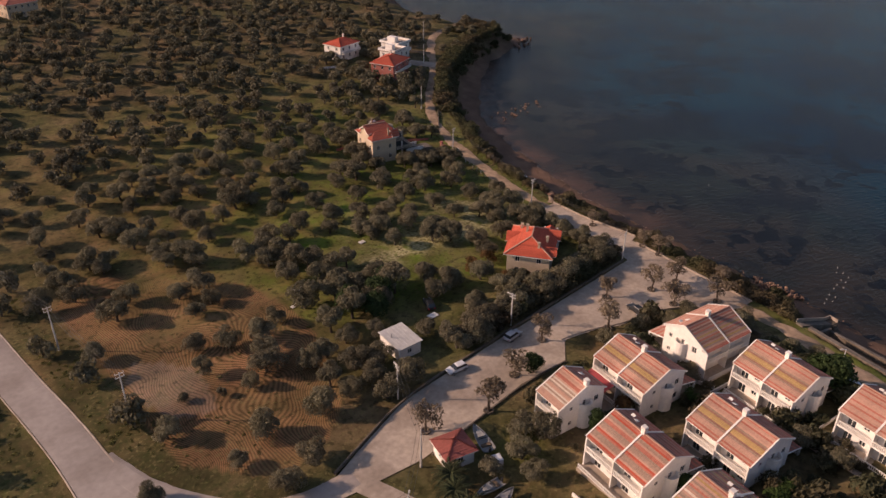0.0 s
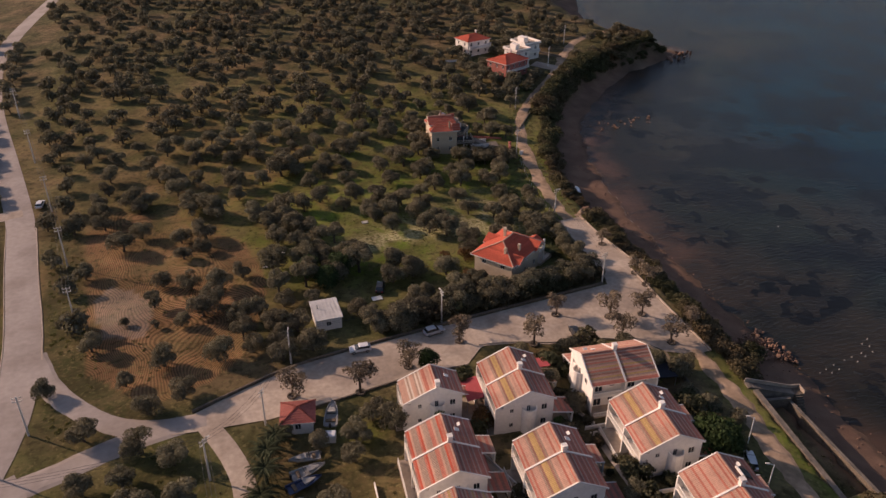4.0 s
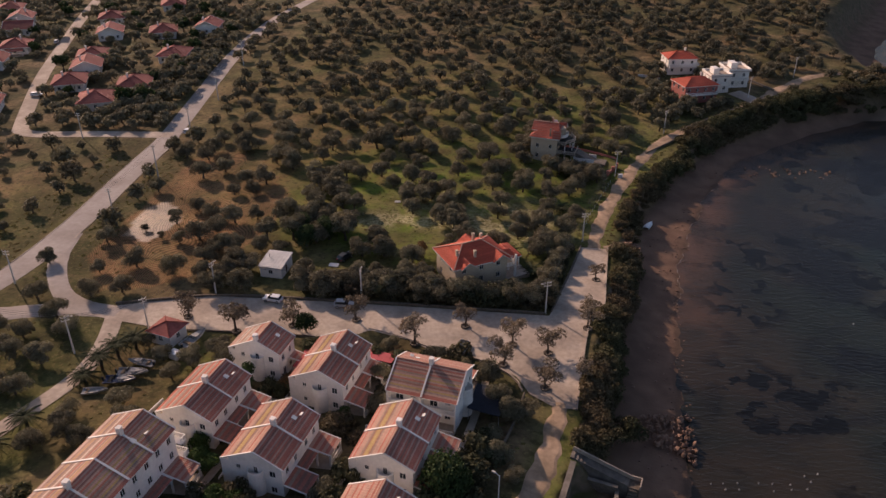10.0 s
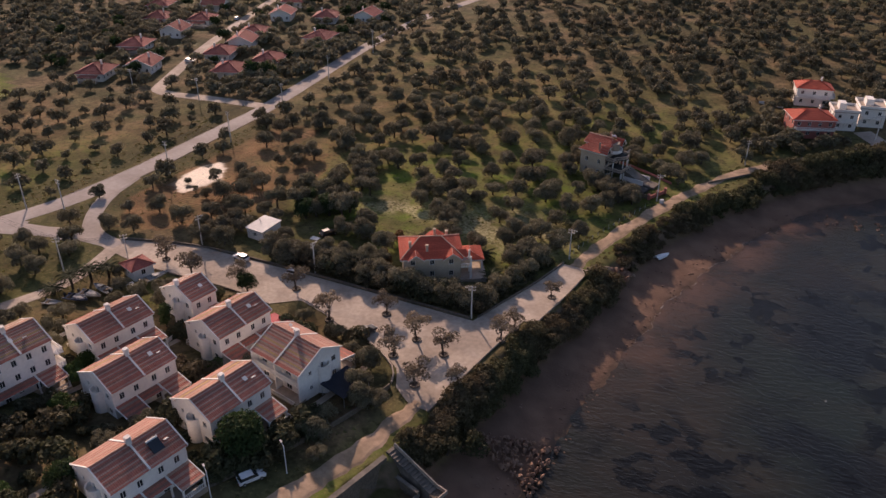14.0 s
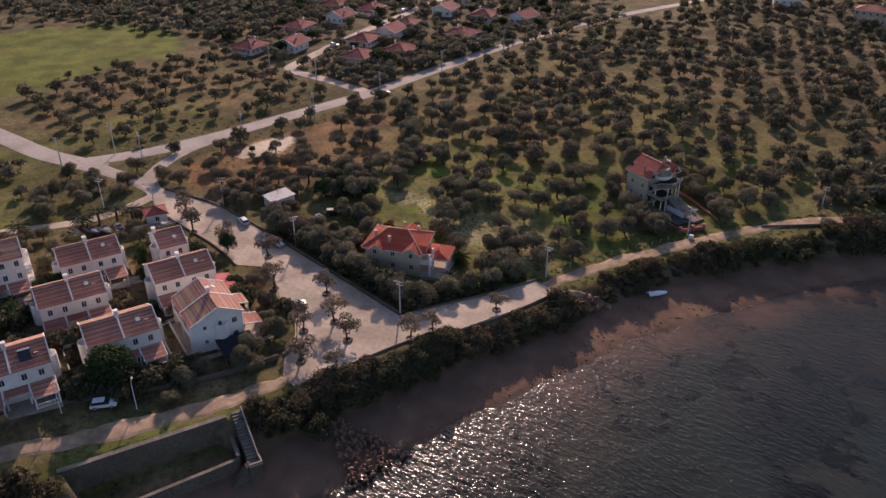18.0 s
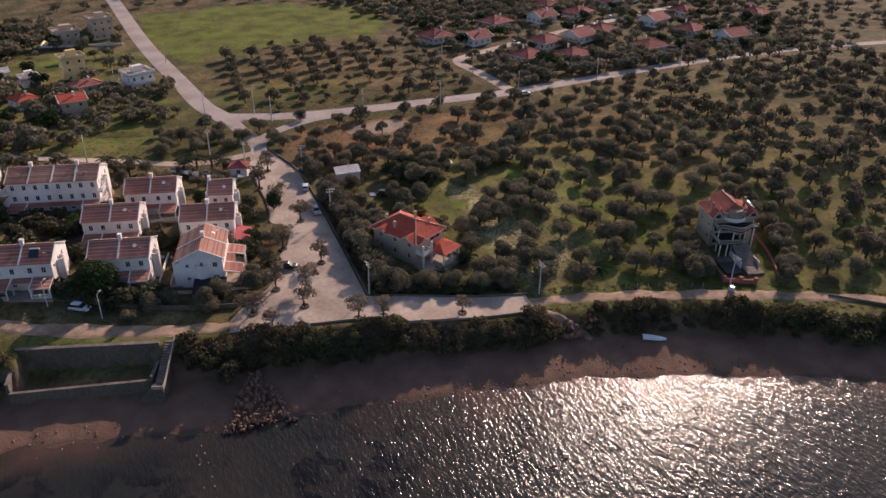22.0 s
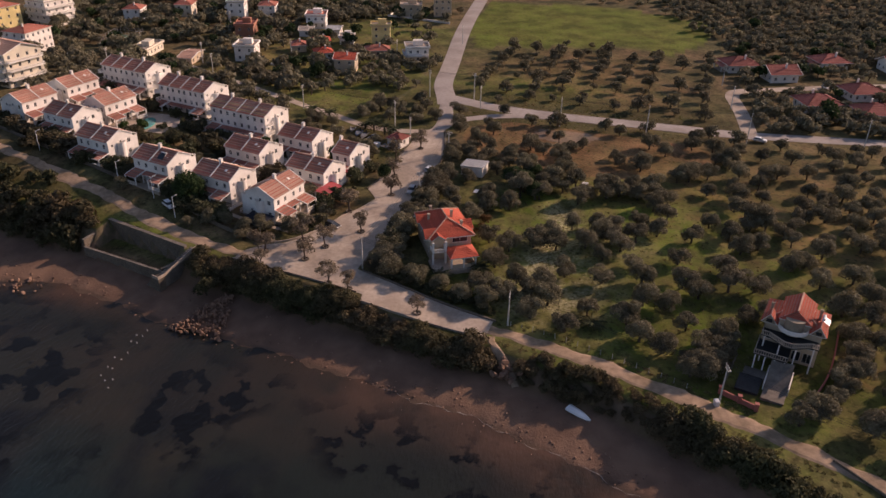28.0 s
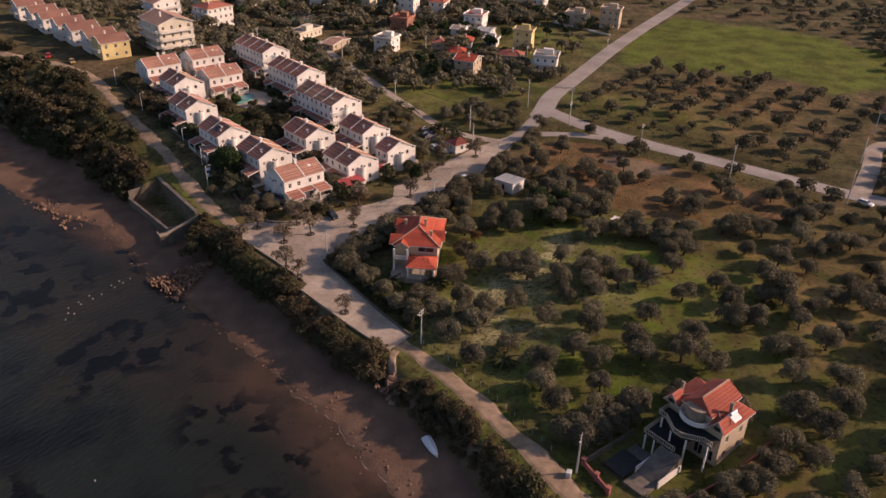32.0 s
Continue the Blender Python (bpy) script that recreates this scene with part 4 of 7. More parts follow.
striped_house(114.8, 36.0, -10, -0.85, W1, E1, LBL)
striped_house(114.2, 17.9, -10, 0.5, W4, E1, "white house with salmon striped roof and a solar panel", panel_heater=True)
striped_house(117.3, 52.2, 80, -1.65, E3, W4, "white house end-on to the shore, many-coloured striped roof")
striped_house(86.0, 58.4, -10, -2.4, W3, E2, "small white house, roof striped with cream and grey", units=1, skylights=((1, 0.3, 0.5),))
striped_house(109.2, -3.8, -10, 1.9, W4, E2, LBL)
striped_house(99.8, -22.8, -10, 3.1, W1, E2, LBL)
striped_house(85.8, -20.2, 80, 2.9, W4, W4, LBL)
striped_house(78.1, -40.0, 80, 3.8, W4, W4, LBL)
striped_house(95.0, -41.3, 80, 4.0, E1, W4, LBL)
BIG = "long white three-storey terrace with a striped brown tile roof"
striped_house(75.9, 20.8, -10, -0.2, "SCSGSOSGGSCSGRSGSOSR", E3, BIG, units=4, unit=5.25, floors=3, width=10.2, storey=2.75)
striped_house(66.9, -4.2, -10, 1.4, "SGSRSOSGGSRSGSSRGSSR", E1, BIG, units=4, unit=4.8, floors=3, width=10.2, storey=2.75)
striped_house(59.0, -31.4, -10, 2.7, W4, E1, BIG, units=4, unit=5.1, floors=3, width=10.2, storey=2.75)


# ---- other buildings ----
def hip_faces(w, l, ev, rise, ridge):
    """Slopes of a hipped roof: w along x, l along y, ridge along the longer side."""
    a, b = w / 2, l / 2
    if l >= w:
        r0, r1 = (0, -ridge / 2, ev + rise), (0, ridge / 2, ev + rise)
        return [((-a, b, ev), (-a, -b, ev), r0, r1), ((a, -b, ev), (a, b, ev), r1, r0), ((-a, -b, ev), (a, -b, ev), r0, r0), ((a, b, ev), (-a, b, ev), r1, r1)]
    r0, r1 = (-ridge / 2, 0, ev + rise), (ridge / 2, 0, ev + rise)
    return [((-a, -b, ev), (a, -b, ev), r1, r0), ((a, b, ev), (-a, b, ev), r0, r1), ((-a, b, ev), (-a, -b, ev), r0, r0), ((a, -b, ev), (a, b, ev), r1, r1)]


def row_holes(width, floors, fh=2.9, gap=2.6, sill=0.9, w=1.0, h=1.25):
    k = max(1, int((width - 1.0) / gap))
    return [(width * (i + 0.5) / k - w / 2, width * (i + 0.5) / k + w / 2, f * fh + sill, f * fh + sill + h) for f in range(floors) for i in range(k)]


def plain_house(name, x, y, turn, z0, w, l, floors, label, wall, roof="hip", tile=None, rise=1.8, over=0.5, fh=2.9, balconies="", shutters=False, group="", gap=2.6, category="house", stack=True):
    e = thing(name, pose(x, y, z0, 0, 0, turn), label, category, group)
    h = fh * floors
    holes = {"s": row_holes(w, floors, fh, gap), "n": row_holes(w, floors, fh, gap), "e": row_holes(l, floors, fh, gap), "w": row_holes(l, floors, fh, gap)}
    gable = rise * l / (l + 2 * over) if roof == "gable" else 0
    walls(e, w, l, h, holes, wall, gable * w / (w + 2 * over) / (l / (l + 2 * over)) if gable else 0, shutters, base=1.6)
    a, b = w / 2 + over, l / 2 + over
    if roof == "hip":
        fs = hip_faces(2 * a, 2 * b, h - 0.05, rise, max(0.2, abs(l - w)))
        deck(e, fs)
        slope_joined(e, fs, tile or M_ORANGE)
        for f in fs:
            beam(e, "hip_tiles", f[0], f[3], 0.24, 0.14, tile or M_ORANGE)
            beam(e, "hip_tiles", f[1], f[2], 0.24, 0.14, tile or M_ORANGE)
    elif roof == "gable":
        ev = h - 0.1
        fs = [((-a, b, ev), (-a, -b, ev), (0, -b, ev + rise), (0, b, ev + rise)), ((a, -b, ev), (a, b, ev), (0, b, ev + rise), (0, -b, ev + rise))]
        deck(e, fs)
        slope_joined(e, fs, tile or M_ORANGE)
        beam(e, "ridge_tiles", (0, -b, ev + rise), (0, b, ev + rise), 0.26, 0.15, tile or M_ORANGE)
        for s in (-1, 1):
            for sx_ in (-1, 1):
                beam(e, "verge", (sx_ * a, s * b, ev + 0.04), (0, s * b, ev + rise + 0.04), 0.18, 0.12, M_TRIM)
    else:
        bm = bmesh.new()
        box(bm, -a, a, -b, b, h, h + 0.22)
        part("roof", bm, M_CONC if tile is None else tile, e)
        for x0, x1, y0, y1 in ((-a, a, -b, -b + 0.2), (-a, a, b - 0.2, b), (-a, -a + 0.2, -b + 0.2, b - 0.2), (a - 0.2, a, -b + 0.2, b - 0.2)):
            bm = bmesh.new()
            box(bm, x0, x1, y0, y1, h + 0.22, h + 0.95)
            part("parapet", bm, wall, e)
        bm = bmesh.new()
        box(bm, -a * 0.5, 0.1, -b * 0.3, b * 0.5, h + 0.22, h + 2.3)
        part("stair_head", bm, wall, e)
    if stack:
        chimney(e, w * 0.2, l * 0.1, h, h + (rise if roof != "flat" else 1.0) + 0.9, 0.55)
    for side in balconies:
        m, width = face(side, w, l)
        for f in range(1, floors):
            z = f * fh
            bm = bmesh.new()
            box(bm, 0.3, width - 0.3, -1.3, 0.02, z - 0.16, z, m)
            part("balcony_floor", bm, M_WALL, e)
            p = [m @ Vector(q) for q in ((0.35, 0, 0), (0.35, -1.25, 0), (width - 0.35, -1.25, 0), (width - 0.35, 0, 0))]
            balustrade(e, [(q.x, q.y) for q in p], z, 0.9)
    return e


def z_of(x, y):
    return float(land(x, y))


# villa among the trees, by the car park
def villa():
    e = thing("villa", pose(119.6, 96.8, -2.5, 0, 0, 33), "cream two-storey villa with an orange-red hipped tile roof", "house")
    w, l, h = 12.4, 9.4, 5.6
    walls(e, w, l, h, {"s": row_holes(w, 2, 2.8, 3.0), "n": row_holes(w, 2, 2.8, 3.0), "e": [(5.0, 8.6, 3.7, 5.1), (5.2, 6.2, 0.1, 2.2)], "w": row_holes(l, 2, 2.8, 3.0)}, M_BEIGE, base=1.2)
    fs = hip_faces(13.8, 10.8, h - 0.1, 2.7, 4.6)
    deck(e, fs, 0.2)
    for f in fs:
        slope(e, *f, "TTTTTTTTTTTT")
    for f in fs:
        beam(e, "hip_tiles", f[0], f[3], 0.26, 0.2, M_SALMON)
    beam(e, "ridge_tiles", fs[0][3], fs[0][2], 0.28, 0.22, M_SALMON)
    # gabled dormers on three sides
    for px_, py_, turn_, ww, dd, zz, rr in ((4.4, -5.6, 0, 4.2, 5.0, h - 0.15, 1.5), (-3.5, -5.5, 0, 3.6, 4.6, h - 0.15, 1.3), (1.5, 5.5, 180, 4.4, 5.0, h - 0.15, 1.5), (7.1, -3.2, 90, 3.4, 4.6, h - 0.2, 1.1)):
        m = pose(px_, py_, 0, 0, 0, turn_)
        pts = lambda *q: tuple(m @ Vector(q))
        s1 = (pts(-ww / 2, dd, zz), pts(-ww / 2, -0.5, zz), pts(0, -0.5, zz + rr), pts(0, dd, zz + rr))
        s2 = (pts(ww / 2, -0.5, zz), pts(ww / 2, dd, zz), pts(0, dd, zz + rr), pts(0, -0.5, zz + rr))
        deck(e, [s1, s2], 0.16)
        for s in (s1, s2):
            slope(e, *s, "TTTTT")
        bm = bmesh.new()
        vs = [bm.verts.new(m @ Vector(q)) for q in ((-ww / 2 + 0.3, -0.1, zz), (ww / 2 - 0.3, -0.1, zz), (0, -0.1, zz + rr - 0.2), (-ww / 2 + 0.3, 0.1, zz), (ww / 2 - 0.3, 0.1, zz), (0, 0.1, zz + rr - 0.2))]
        for f in ((0, 1, 2), (5, 4, 3)):
            bm.faces.new([vs[i] for i in f])
        part("gable", bm, M_BEIGE, e)
    for x, y, z in ((-4.6, -2.0, 8.2), (1.0, 1.4, 9.4), (-1.0, -3.4, 8.0), (3.8, 3.0, 8.0)):
        chimney(e, x, y, h, z, 0.5, M_BEIGE)
    # corner loggia on tall columns
    for x, y in ((8.4, -4.7), (8.4, -1.8)):
        bm = bmesh.new()
        box(bm, x - 0.2, x + 0.2, y - 0.2, y + 0.2, -1, h - 0.2)
        part("column", bm, M_TRIM, e)
    bm = bmesh.new()
    box(bm, 6.2, 8.6, -4.9, -1.6, 2.65, 2.85)
    part("balcony_floor", bm, M_BEIGE, e)
    balustrade(e, [(6.3, -4.8), (8.5, -4.8), (8.5, -1.7), (6.3, -1.7)], 2.85, 0.9)
    # lower wing
    wing = hip_faces(5.6, 6.6, 2.75, 1.2, 2.2)
    sh = Vector((9.0, 1.6, 0))
    wing = [tuple(tuple(Vector(p) + sh) for p in f) for f in wing]
    deck(e, wing, 0.16)
    for f in wing:
        slope(e, *f, "TTTTTT")
    for x0, x1, y0, y1 in ((11.2, 11.4, -1.2, 4.4), (6.2, 11.2, 4.2, 4.4)):
        bm = bmesh.new()
        box(bm, x0, x1, y0, y1, -1.0, 1.0)
        part("low_wall", bm, M_BEIGE, e)
    for x, y in ((11.3, -1.2), (11.3, 1.6), (11.3, 4.3)):
        bm = bmesh.new()
        box(bm, x - 0.15, x + 0.15, y - 0.15, y + 0.15, -1, 2.75)
        part("column", bm, M_TRIM, e)
    bm = bmesh.new()
    box(bm, 6.2, 12.0, -5.2, 4.8, -1.0, 0.05)
    part("terrace", bm, M_CONC, e)


villa()


def shore_house():
    """Tall cream house above the track, with balconies towards the sea."""
    z0 = z_of(135, 170.5)
    e = thing("tall_house", pose(135.0, 171.6, z0, 0, 0, -12) @ Matrix.Diagonal((0.9, 1.02, 1.04, 1)), "tall cream house with white balconies and red gabled roof", "house")
    w, l, fh = 8.6, 9.8, 2.95
    h = 7.1
    walls(e, w, l, h, {"e": [(y0, y0 + 1.5, f * fh + 0.1 + 0.3, f * fh + 2.4) for f in range(2) for y0 in (0.7, 2.6, 5.7, 7.6)],
                       "n": row_holes(w, 2, fh, 2.8), "s": row_holes(w, 2, fh, 2.8), "w": row_holes(l, 2, fh, 2.8)}, M_BEIGE, base=2.0)
    # attic: a tall middle block under a gable, lower wings with hipped skirts and small gables
    ev, top, hw = 8.45, 9.95, 2.8
    bm = bmesh.new()
    box(bm, -4.3, 4.3, -2.6, 2.6, h - 0.05, ev)
    part("attic_wall", bm, M_BEIGE, e)
    mid = [((4.6, hw, ev - 0.15), (-4.9, hw, ev - 0.15), (-4.9, 0, top), (3.4, 0, top)), ((-4.9, -hw, ev - 0.15), (4.6, -hw, ev - 0.15), (3.4, 0, top), (-4.9, 0, top))]
    deck(e, mid, 0.18)
    for f in mid:
        slope(e, *f, "TRTRTRTRTRTR")
    beam(e, "ridge_tiles", (-4.9, 0, top), (3.4, 0, top), 0.26, 0.18, M_SALMON)
    hip = ((4.6, -hw, ev - 0.15), (4.6, hw, ev - 0.15), (3.4, 0.01, top), (3.4, -0.01, top))
    deck(e, [hip], 0.18)
    slope(e, *hip, "TRTRTRTRTRTR")
    for x in (-4.28,):
        bm = bmesh.new()
        vs = [bm.verts.new(q) for q in ((x, -2.6, ev - 0.02), (x, 2.6, ev - 0.02), (x, 0, top - 0.2))]
        bm.faces.new(vs if x > 0 else vs[::-1])
        part("gable", bm, M_DULL, e)
    for s_ in (-1, 1):
        side = [(-4.9, s_ * 5.5, h - 0.1), (4.95, s_ * 5.5, h - 0.1), (2.4, s_ * 2.62, 8.5), (-2.4, s_ * 2.62, 8.5)]
        front = [(4.95, s_ * 5.5, h - 0.1), (4.95, s_ * 2.62, h - 0.1), (2.4, s_ * 2.62, 8.5), (2.4, s_ * 2.63, 8.5)]
        back = [(-4.9, s_ * 2.62, h - 0.1), (-4.9, s_ * 5.5, h - 0.1), (-2.4, s_ * 2.63, 8.5), (-2.4, s_ * 2.62, 8.5)]
        for f in (side, front, back):
            f = f if s_ < 0 else [f[1], f[0], f[3], f[2]]
            deck(e, [f], 0.16)
            slope(e, *f, "RTRTRTRTRT")
        beam(e, "hip_tiles", (4.95, s_ * 5.5, h - 0.05), (2.4, s_ * 2.62, 8.55), 0.22, 0.16, M_SALMON)
        y = s_ * 4.2
        s1 = ((2.6, y - 1.35, h + 0.1), (5.35, y - 1.35, h + 0.1), (5.35, y, h + 1.85), (2.6, y, h + 1.85))
        s2 = ((5.35, y + 1.35, h + 0.1), (2.6, y + 1.35, h + 0.1), (2.6, y, h + 1.85), (5.35, y, h + 1.85))
        deck(e, [s1, s2], 0.15)
        for q in (s1, s2):
            slope(e, *q, "TRTRTR")
        bm = bmesh.new()
        vs = [bm.verts.new(q) for q in ((5.1, y - 1.15, h - 0.1), (5.1, y + 1.15, h - 0.1), (5.1, y, h + 1.6), (4.3, y - 1.15, h - 0.1), (4.3, y + 1.15, h - 0.1), (4.3, y, h + 1.6))]
        for f in ((0, 1, 2), (5, 4, 3), (0, 2, 5, 3), (1, 4, 5, 2)):
            bm.faces.new([vs[i] for i in f])
        part("gable", bm, M_DULL, e)
        bm = bmesh.new()
        box(bm, 5.08, 5.13, y - 0.5, y + 0.5, h + 0.1, h + 0.75)
        part("window_pane", bm, M_GLASS, e)

    def arc(bm, cx, r0, r1, za, zb, n=12):
        for i in range(n):
            a0, a1 = -math.pi / 2 + math.pi * i / n, -math.pi / 2 + math.pi * (i + 1) / n
            p = [bm.verts.new((cx + r * math.cos(t_), r * math.sin(t_), z)) for z in (za, zb) for r, t_ in ((r0, a0), (r1, a0), (r1, a1), (r0, a1))]
            for f in ((0, 3, 2, 1), (4, 5, 6, 7), (1, 2, 6, 5), (0, 4, 7, 3)):
                bm.faces.new([p[q] for q in f])
        bmesh.ops.remove_doubles(bm, verts=list(bm.verts), dist=0.001)

    bm = bmesh.new()
    arc(bm, 4.2, 0.0, 1.7, 5.9, 8.8)
    part("rounded_bay", bm, M_DULL, e)
    bm = bmesh.new()
    arc(bm, 4.2, 0.0, 2.6, 6.5, 6.65)
    part("balcony_floor", bm, M_WALL, e)
    bm = bmesh.new()
    arc(bm, 4.2, 2.45, 2.6, 6.65, 7.3)
    part("rounded_balcony", bm, M_WALL, e)
    # dark paved terraces with wavy white balustrades
    for z, x0, bulge, ya, yb in ((5.4, 8.3, 1.2, -4.9, 4.9), (2.9, 10.4, 0.0, -5.2, 0.6)):
        rim = [(x0 + bulge * math.cos(math.pi * (ya + (yb - ya) * i / 14) / 4.2), ya + (yb - ya) * i / 14) for i in range(15)]
        bm = bmesh.new()
        for za, zb, mark in ((z - 0.2, z, 0),):
            for (xa, y1), (xb, y2) in zip(rim, rim[1:]):
                p = [bm.verts.new(q) for q in ((4.3, y1, za), (xa, y1, za), (xb, y2, za), (4.3, y2, za), (4.3, y1, zb), (xa, y1, zb), (xb, y2, zb), (4.3, y2, zb))]
                for f in ((0, 3, 2, 1), (4, 5, 6, 7), (1, 2, 6, 5)):
                    bm.faces.new([p[q] for q in f])
        bmesh.ops.remove_doubles(bm, verts=list(bm.verts), dist=0.001)
        part("terrace_floor", bm, M_SLATE, e, "dark paved terrace floor")
        balustrade(e, [(x - 0.12, y) for x, y in rim[::2]], z, 0.95, material=M_CONC)
        balustrade(e, [(4.4, ya + 0.1), (rim[0][0] - 0.12, ya + 0.1)], z, 0.95, material=M_CONC)
        for x, y in rim[1::4]:
            bm = bmesh.new()
            box(bm, x - 0.35, x - 0.1, y - 0.12, y + 0.12, -0.6, z - 0.2)
            part("column", bm, M_TRIM, e)
    chimney(e, 0.5, 3.7, 8.0, 10.2, 0.45, M_DULL)
    chimney(e, 1.8, -4.4, 7.4, 9.7, 0.4, M_DULL)
    bm = bmesh.new()
    tube(bm, (0.2, 4.4, 9.0), (2.0, 4.4, 9.0), 0.28, 0.28, 10)
    box(bm, -1.1, 1.1, -0.8, 0.8, -0.05, 0.05, pose(1.2, 4.8, 8.6, -28, 0, 0))
    part("water_tank", bm, M_WHITE, e, "white rooftop water tank and solar panel")
    # forecourt: ramp, stepped terraces, planting pit
    bm = bmesh.new()
    vs = [bm.verts.new(q) for q in ((9.9, -1.9, 2.6), (9.9, 1.9, 2.6), (16.5, 1.9, 0.12), (16.5, -1.9, 0.12), (20.0, 1.9, 0.1), (20.0, -1.9, 0.1), (9.9, -1.9, -2), (9.9, 1.9, -2), (20.0, 1.9, -2), (20.0, -1.9, -2), (16.5, 1.9, -2), (16.5, -1.9, -2))]
    for f in ((0, 3, 2, 1), (3, 5, 4, 2), (0, 1, 7, 6), (1, 2, 10, 7), (2, 4, 8, 10), (0, 6, 11, 3), (3, 11, 9, 5), (4, 5, 9, 8)):
        bm.faces.new([vs[i] for i in f])
    part("ramp", bm, M_OLDCONC, e)
    for y in (-2.05, 2.05):
        bm = bmesh.new()
        box(bm, 9.9, 16.4, y - 0.1, y + 0.1, -2.0, 1.1)
        part("ramp_wall", bm, M_WALL, e)
    bm = bmesh.new()
    box(bm, 10.72, 13.4, -6.0, -2.3, -2.0, 0.0)
    part("terrace", bm, M_OLDCONC, e)
    bm = bmesh.new()
    box(bm, 13.6, 19.2, -6.4, -2.5, -2.0, 0.02)
    part("planting_pit", bm, M_SLATE, e, "dark square of bare planting soil")

shore_house()


def wall_run(name, pts, h, w, material, label, category="wall", base=0.6, z=None, kind="structure"):
    """A wall or kerb that follows the ground along a line."""
    P = resample(pts, 2.0) if len(pts) > 2 else np.array(pts, float)
    if len(pts) == 2:
        k = max(2, int(np.linalg.norm(P[1] - P[0]) / 2.0))
        P = np.stack([P[0] + (P[1] - P[0]) * i / k for i in range(k + 1)])
    T = np.gradient(P, axis=0)
    T /= np.linalg.norm(T, axis=1)[:, None]
    V, F = [], []
    for (x, y), (tx, ty) in zip(P, T):
        g = gz(x, y) if z is None else z
        for s in (-1, 1):
            for zz in (g - base, g + h):
                V.append((x - ty * s * w / 2, y + tx * s * w / 2, zz))
    for i in range(len(P) - 1):
        a = i * 4
        F += [(a, a + 1, a + 5, a + 4), (a + 2, a + 6, a + 7, a + 3), (a + 1, a + 3, a + 7, a + 5)]
    a = (len(P) - 1) * 4
    F += [(0, 2, 3, 1), (a, a + 1, a + 3, a + 2)]
    me = bpy.data.meshes.new(name)
    me.from_pydata(V, [], F)
    me.materials.append(material)
    return tagged(new(name, me), label, category, kind=kind)


wall_run("garden_wall", [(152.5, 159.0), (155.5, 165.3)], 1.0, 0.3, M_PINK, "low rose-painted front wall with pillars")
wall_run("garden_wall", [(141.0, 162.0), (152.5, 159.2)], 1.2, 0.25, M_STONE, "stone side wall of the tall house yard")
wall_run("garden_wall", [(155.8, 171.5), (146, 176.8), (137, 179.5), (127, 181.3)], 0.6, 0.28, M_PINK, "low rose-painted boundary wall in the grove")
wall_run("garden_wall", [(165, 176.5), (176, 189), (184, 197.5)], 0.55, 0.22, M_STONE, "low stone boundary wall beside the track")
for x, y in ((152.6, 159.2), (154.2, 162.4), (155.6, 165.2)):
    g = gz(x, y)
    bm = bmesh.new()
    box(bm, x - 0.3, x + 0.3, y - 0.3, y + 0.3, g - 0.4, g + 1.5)
    box(bm, x - 0.38, x + 0.38, y - 0.38, y + 0.38, g + 1.5, g + 1.65)
    tagged(new("gate_pillar", finish(bm, "gate_pillar", M_PINK)), "rose-painted masonry gate pillar by the track", "pillar", "gate pillars")

# houses on the far shore
plain_house("villa", 183.5, 254, 12, z_of(183.5, 254), 11.0, 8.5, 2, "white two-storey villa with an orange-red hipped roof", M_WALL, "hip", M_ORANGE, 2.0, balconies="es")
plain_house("villa", 185.5, 226, 22, z_of(185, 226), 12.5, 9.5, 2, "rose-red two-storey villa with an orange-red hipped roof", M_PINK, "hip", M_ORANGE, 2.2, balconies="s")
plain_house("villa", 202, 242.5, 12, z_of(202, 242), 7.5, 8.5, 2, "white cube-shaped house with a flat roof", M_WALL, "flat", balconies="s", stack=False)
plain_house("villa", 194.5, 235.5, 15, z_of(194, 235), 7, 7, 2, "white flat-roofed house beside the rose villa", M_WALL, "flat", balconies="s", stack=False)
plain_house("villa", 104, 388, 10, z_of(104, 388), 14, 10, 2, "pinkish two-storey house on the hillside", M_BEIGE, "hip", M_TERRA, 2.0)
plain_house("villa", 60, 396, 30, z_of(60, 396), 13, 9, 2, "pale house with red roof beyond the grove", M_WALL, "gable", M_TERRA, 2.0)
wall_run("garden_wall", [(168, 246), (176, 244)], 0.8, 0.3, M_WALL, "white garden wall of the shore villa")
wall_run("garden_wall", [(207, 248), (215.5, 236)], 0.8, 0.3, M_OLDCONC, "white garden wall along the shore track")
rows = [[(198.5 + i * 0.75 + j * 0.7, 231.5 - i * 1.02 + j * 0.5) for j in range(8)] for i in range(14)]
sheet("pavement", rows, M_CONC, "pale paved forecourt above the shore", 0.14)

# sheds by the car park
hut = thing("shed", pose(76.6, 92.2, -2.45, 0, 0, -4), "small white hut with a sloping pale sheet roof", "hut")
walls(hut, 5.0, 6.2, 2.7, {"s": [(1.9, 2.9, 0.9, 1.9)], "e": [(2.4, 3.4, 0.05, 2.05)], "w": [(2.6, 3.4, 1.1, 1.9)]}, M_WALL, base=0.8)
deck(hut, [((-2.8, -3.4, 2.75), (2.8, -3.4, 2.75), (2.8, 3.4, 3.15), (-2.8, 3.4, 3.15))], 0.12, M_SHEET)
for i in range(8):
    x = -2.65 + i * 0.757
    beam(hut, "roof_rib", (x, -3.38, 2.76), (x, 3.38, 3.16), 0.06, 0.05, M_SHEET)
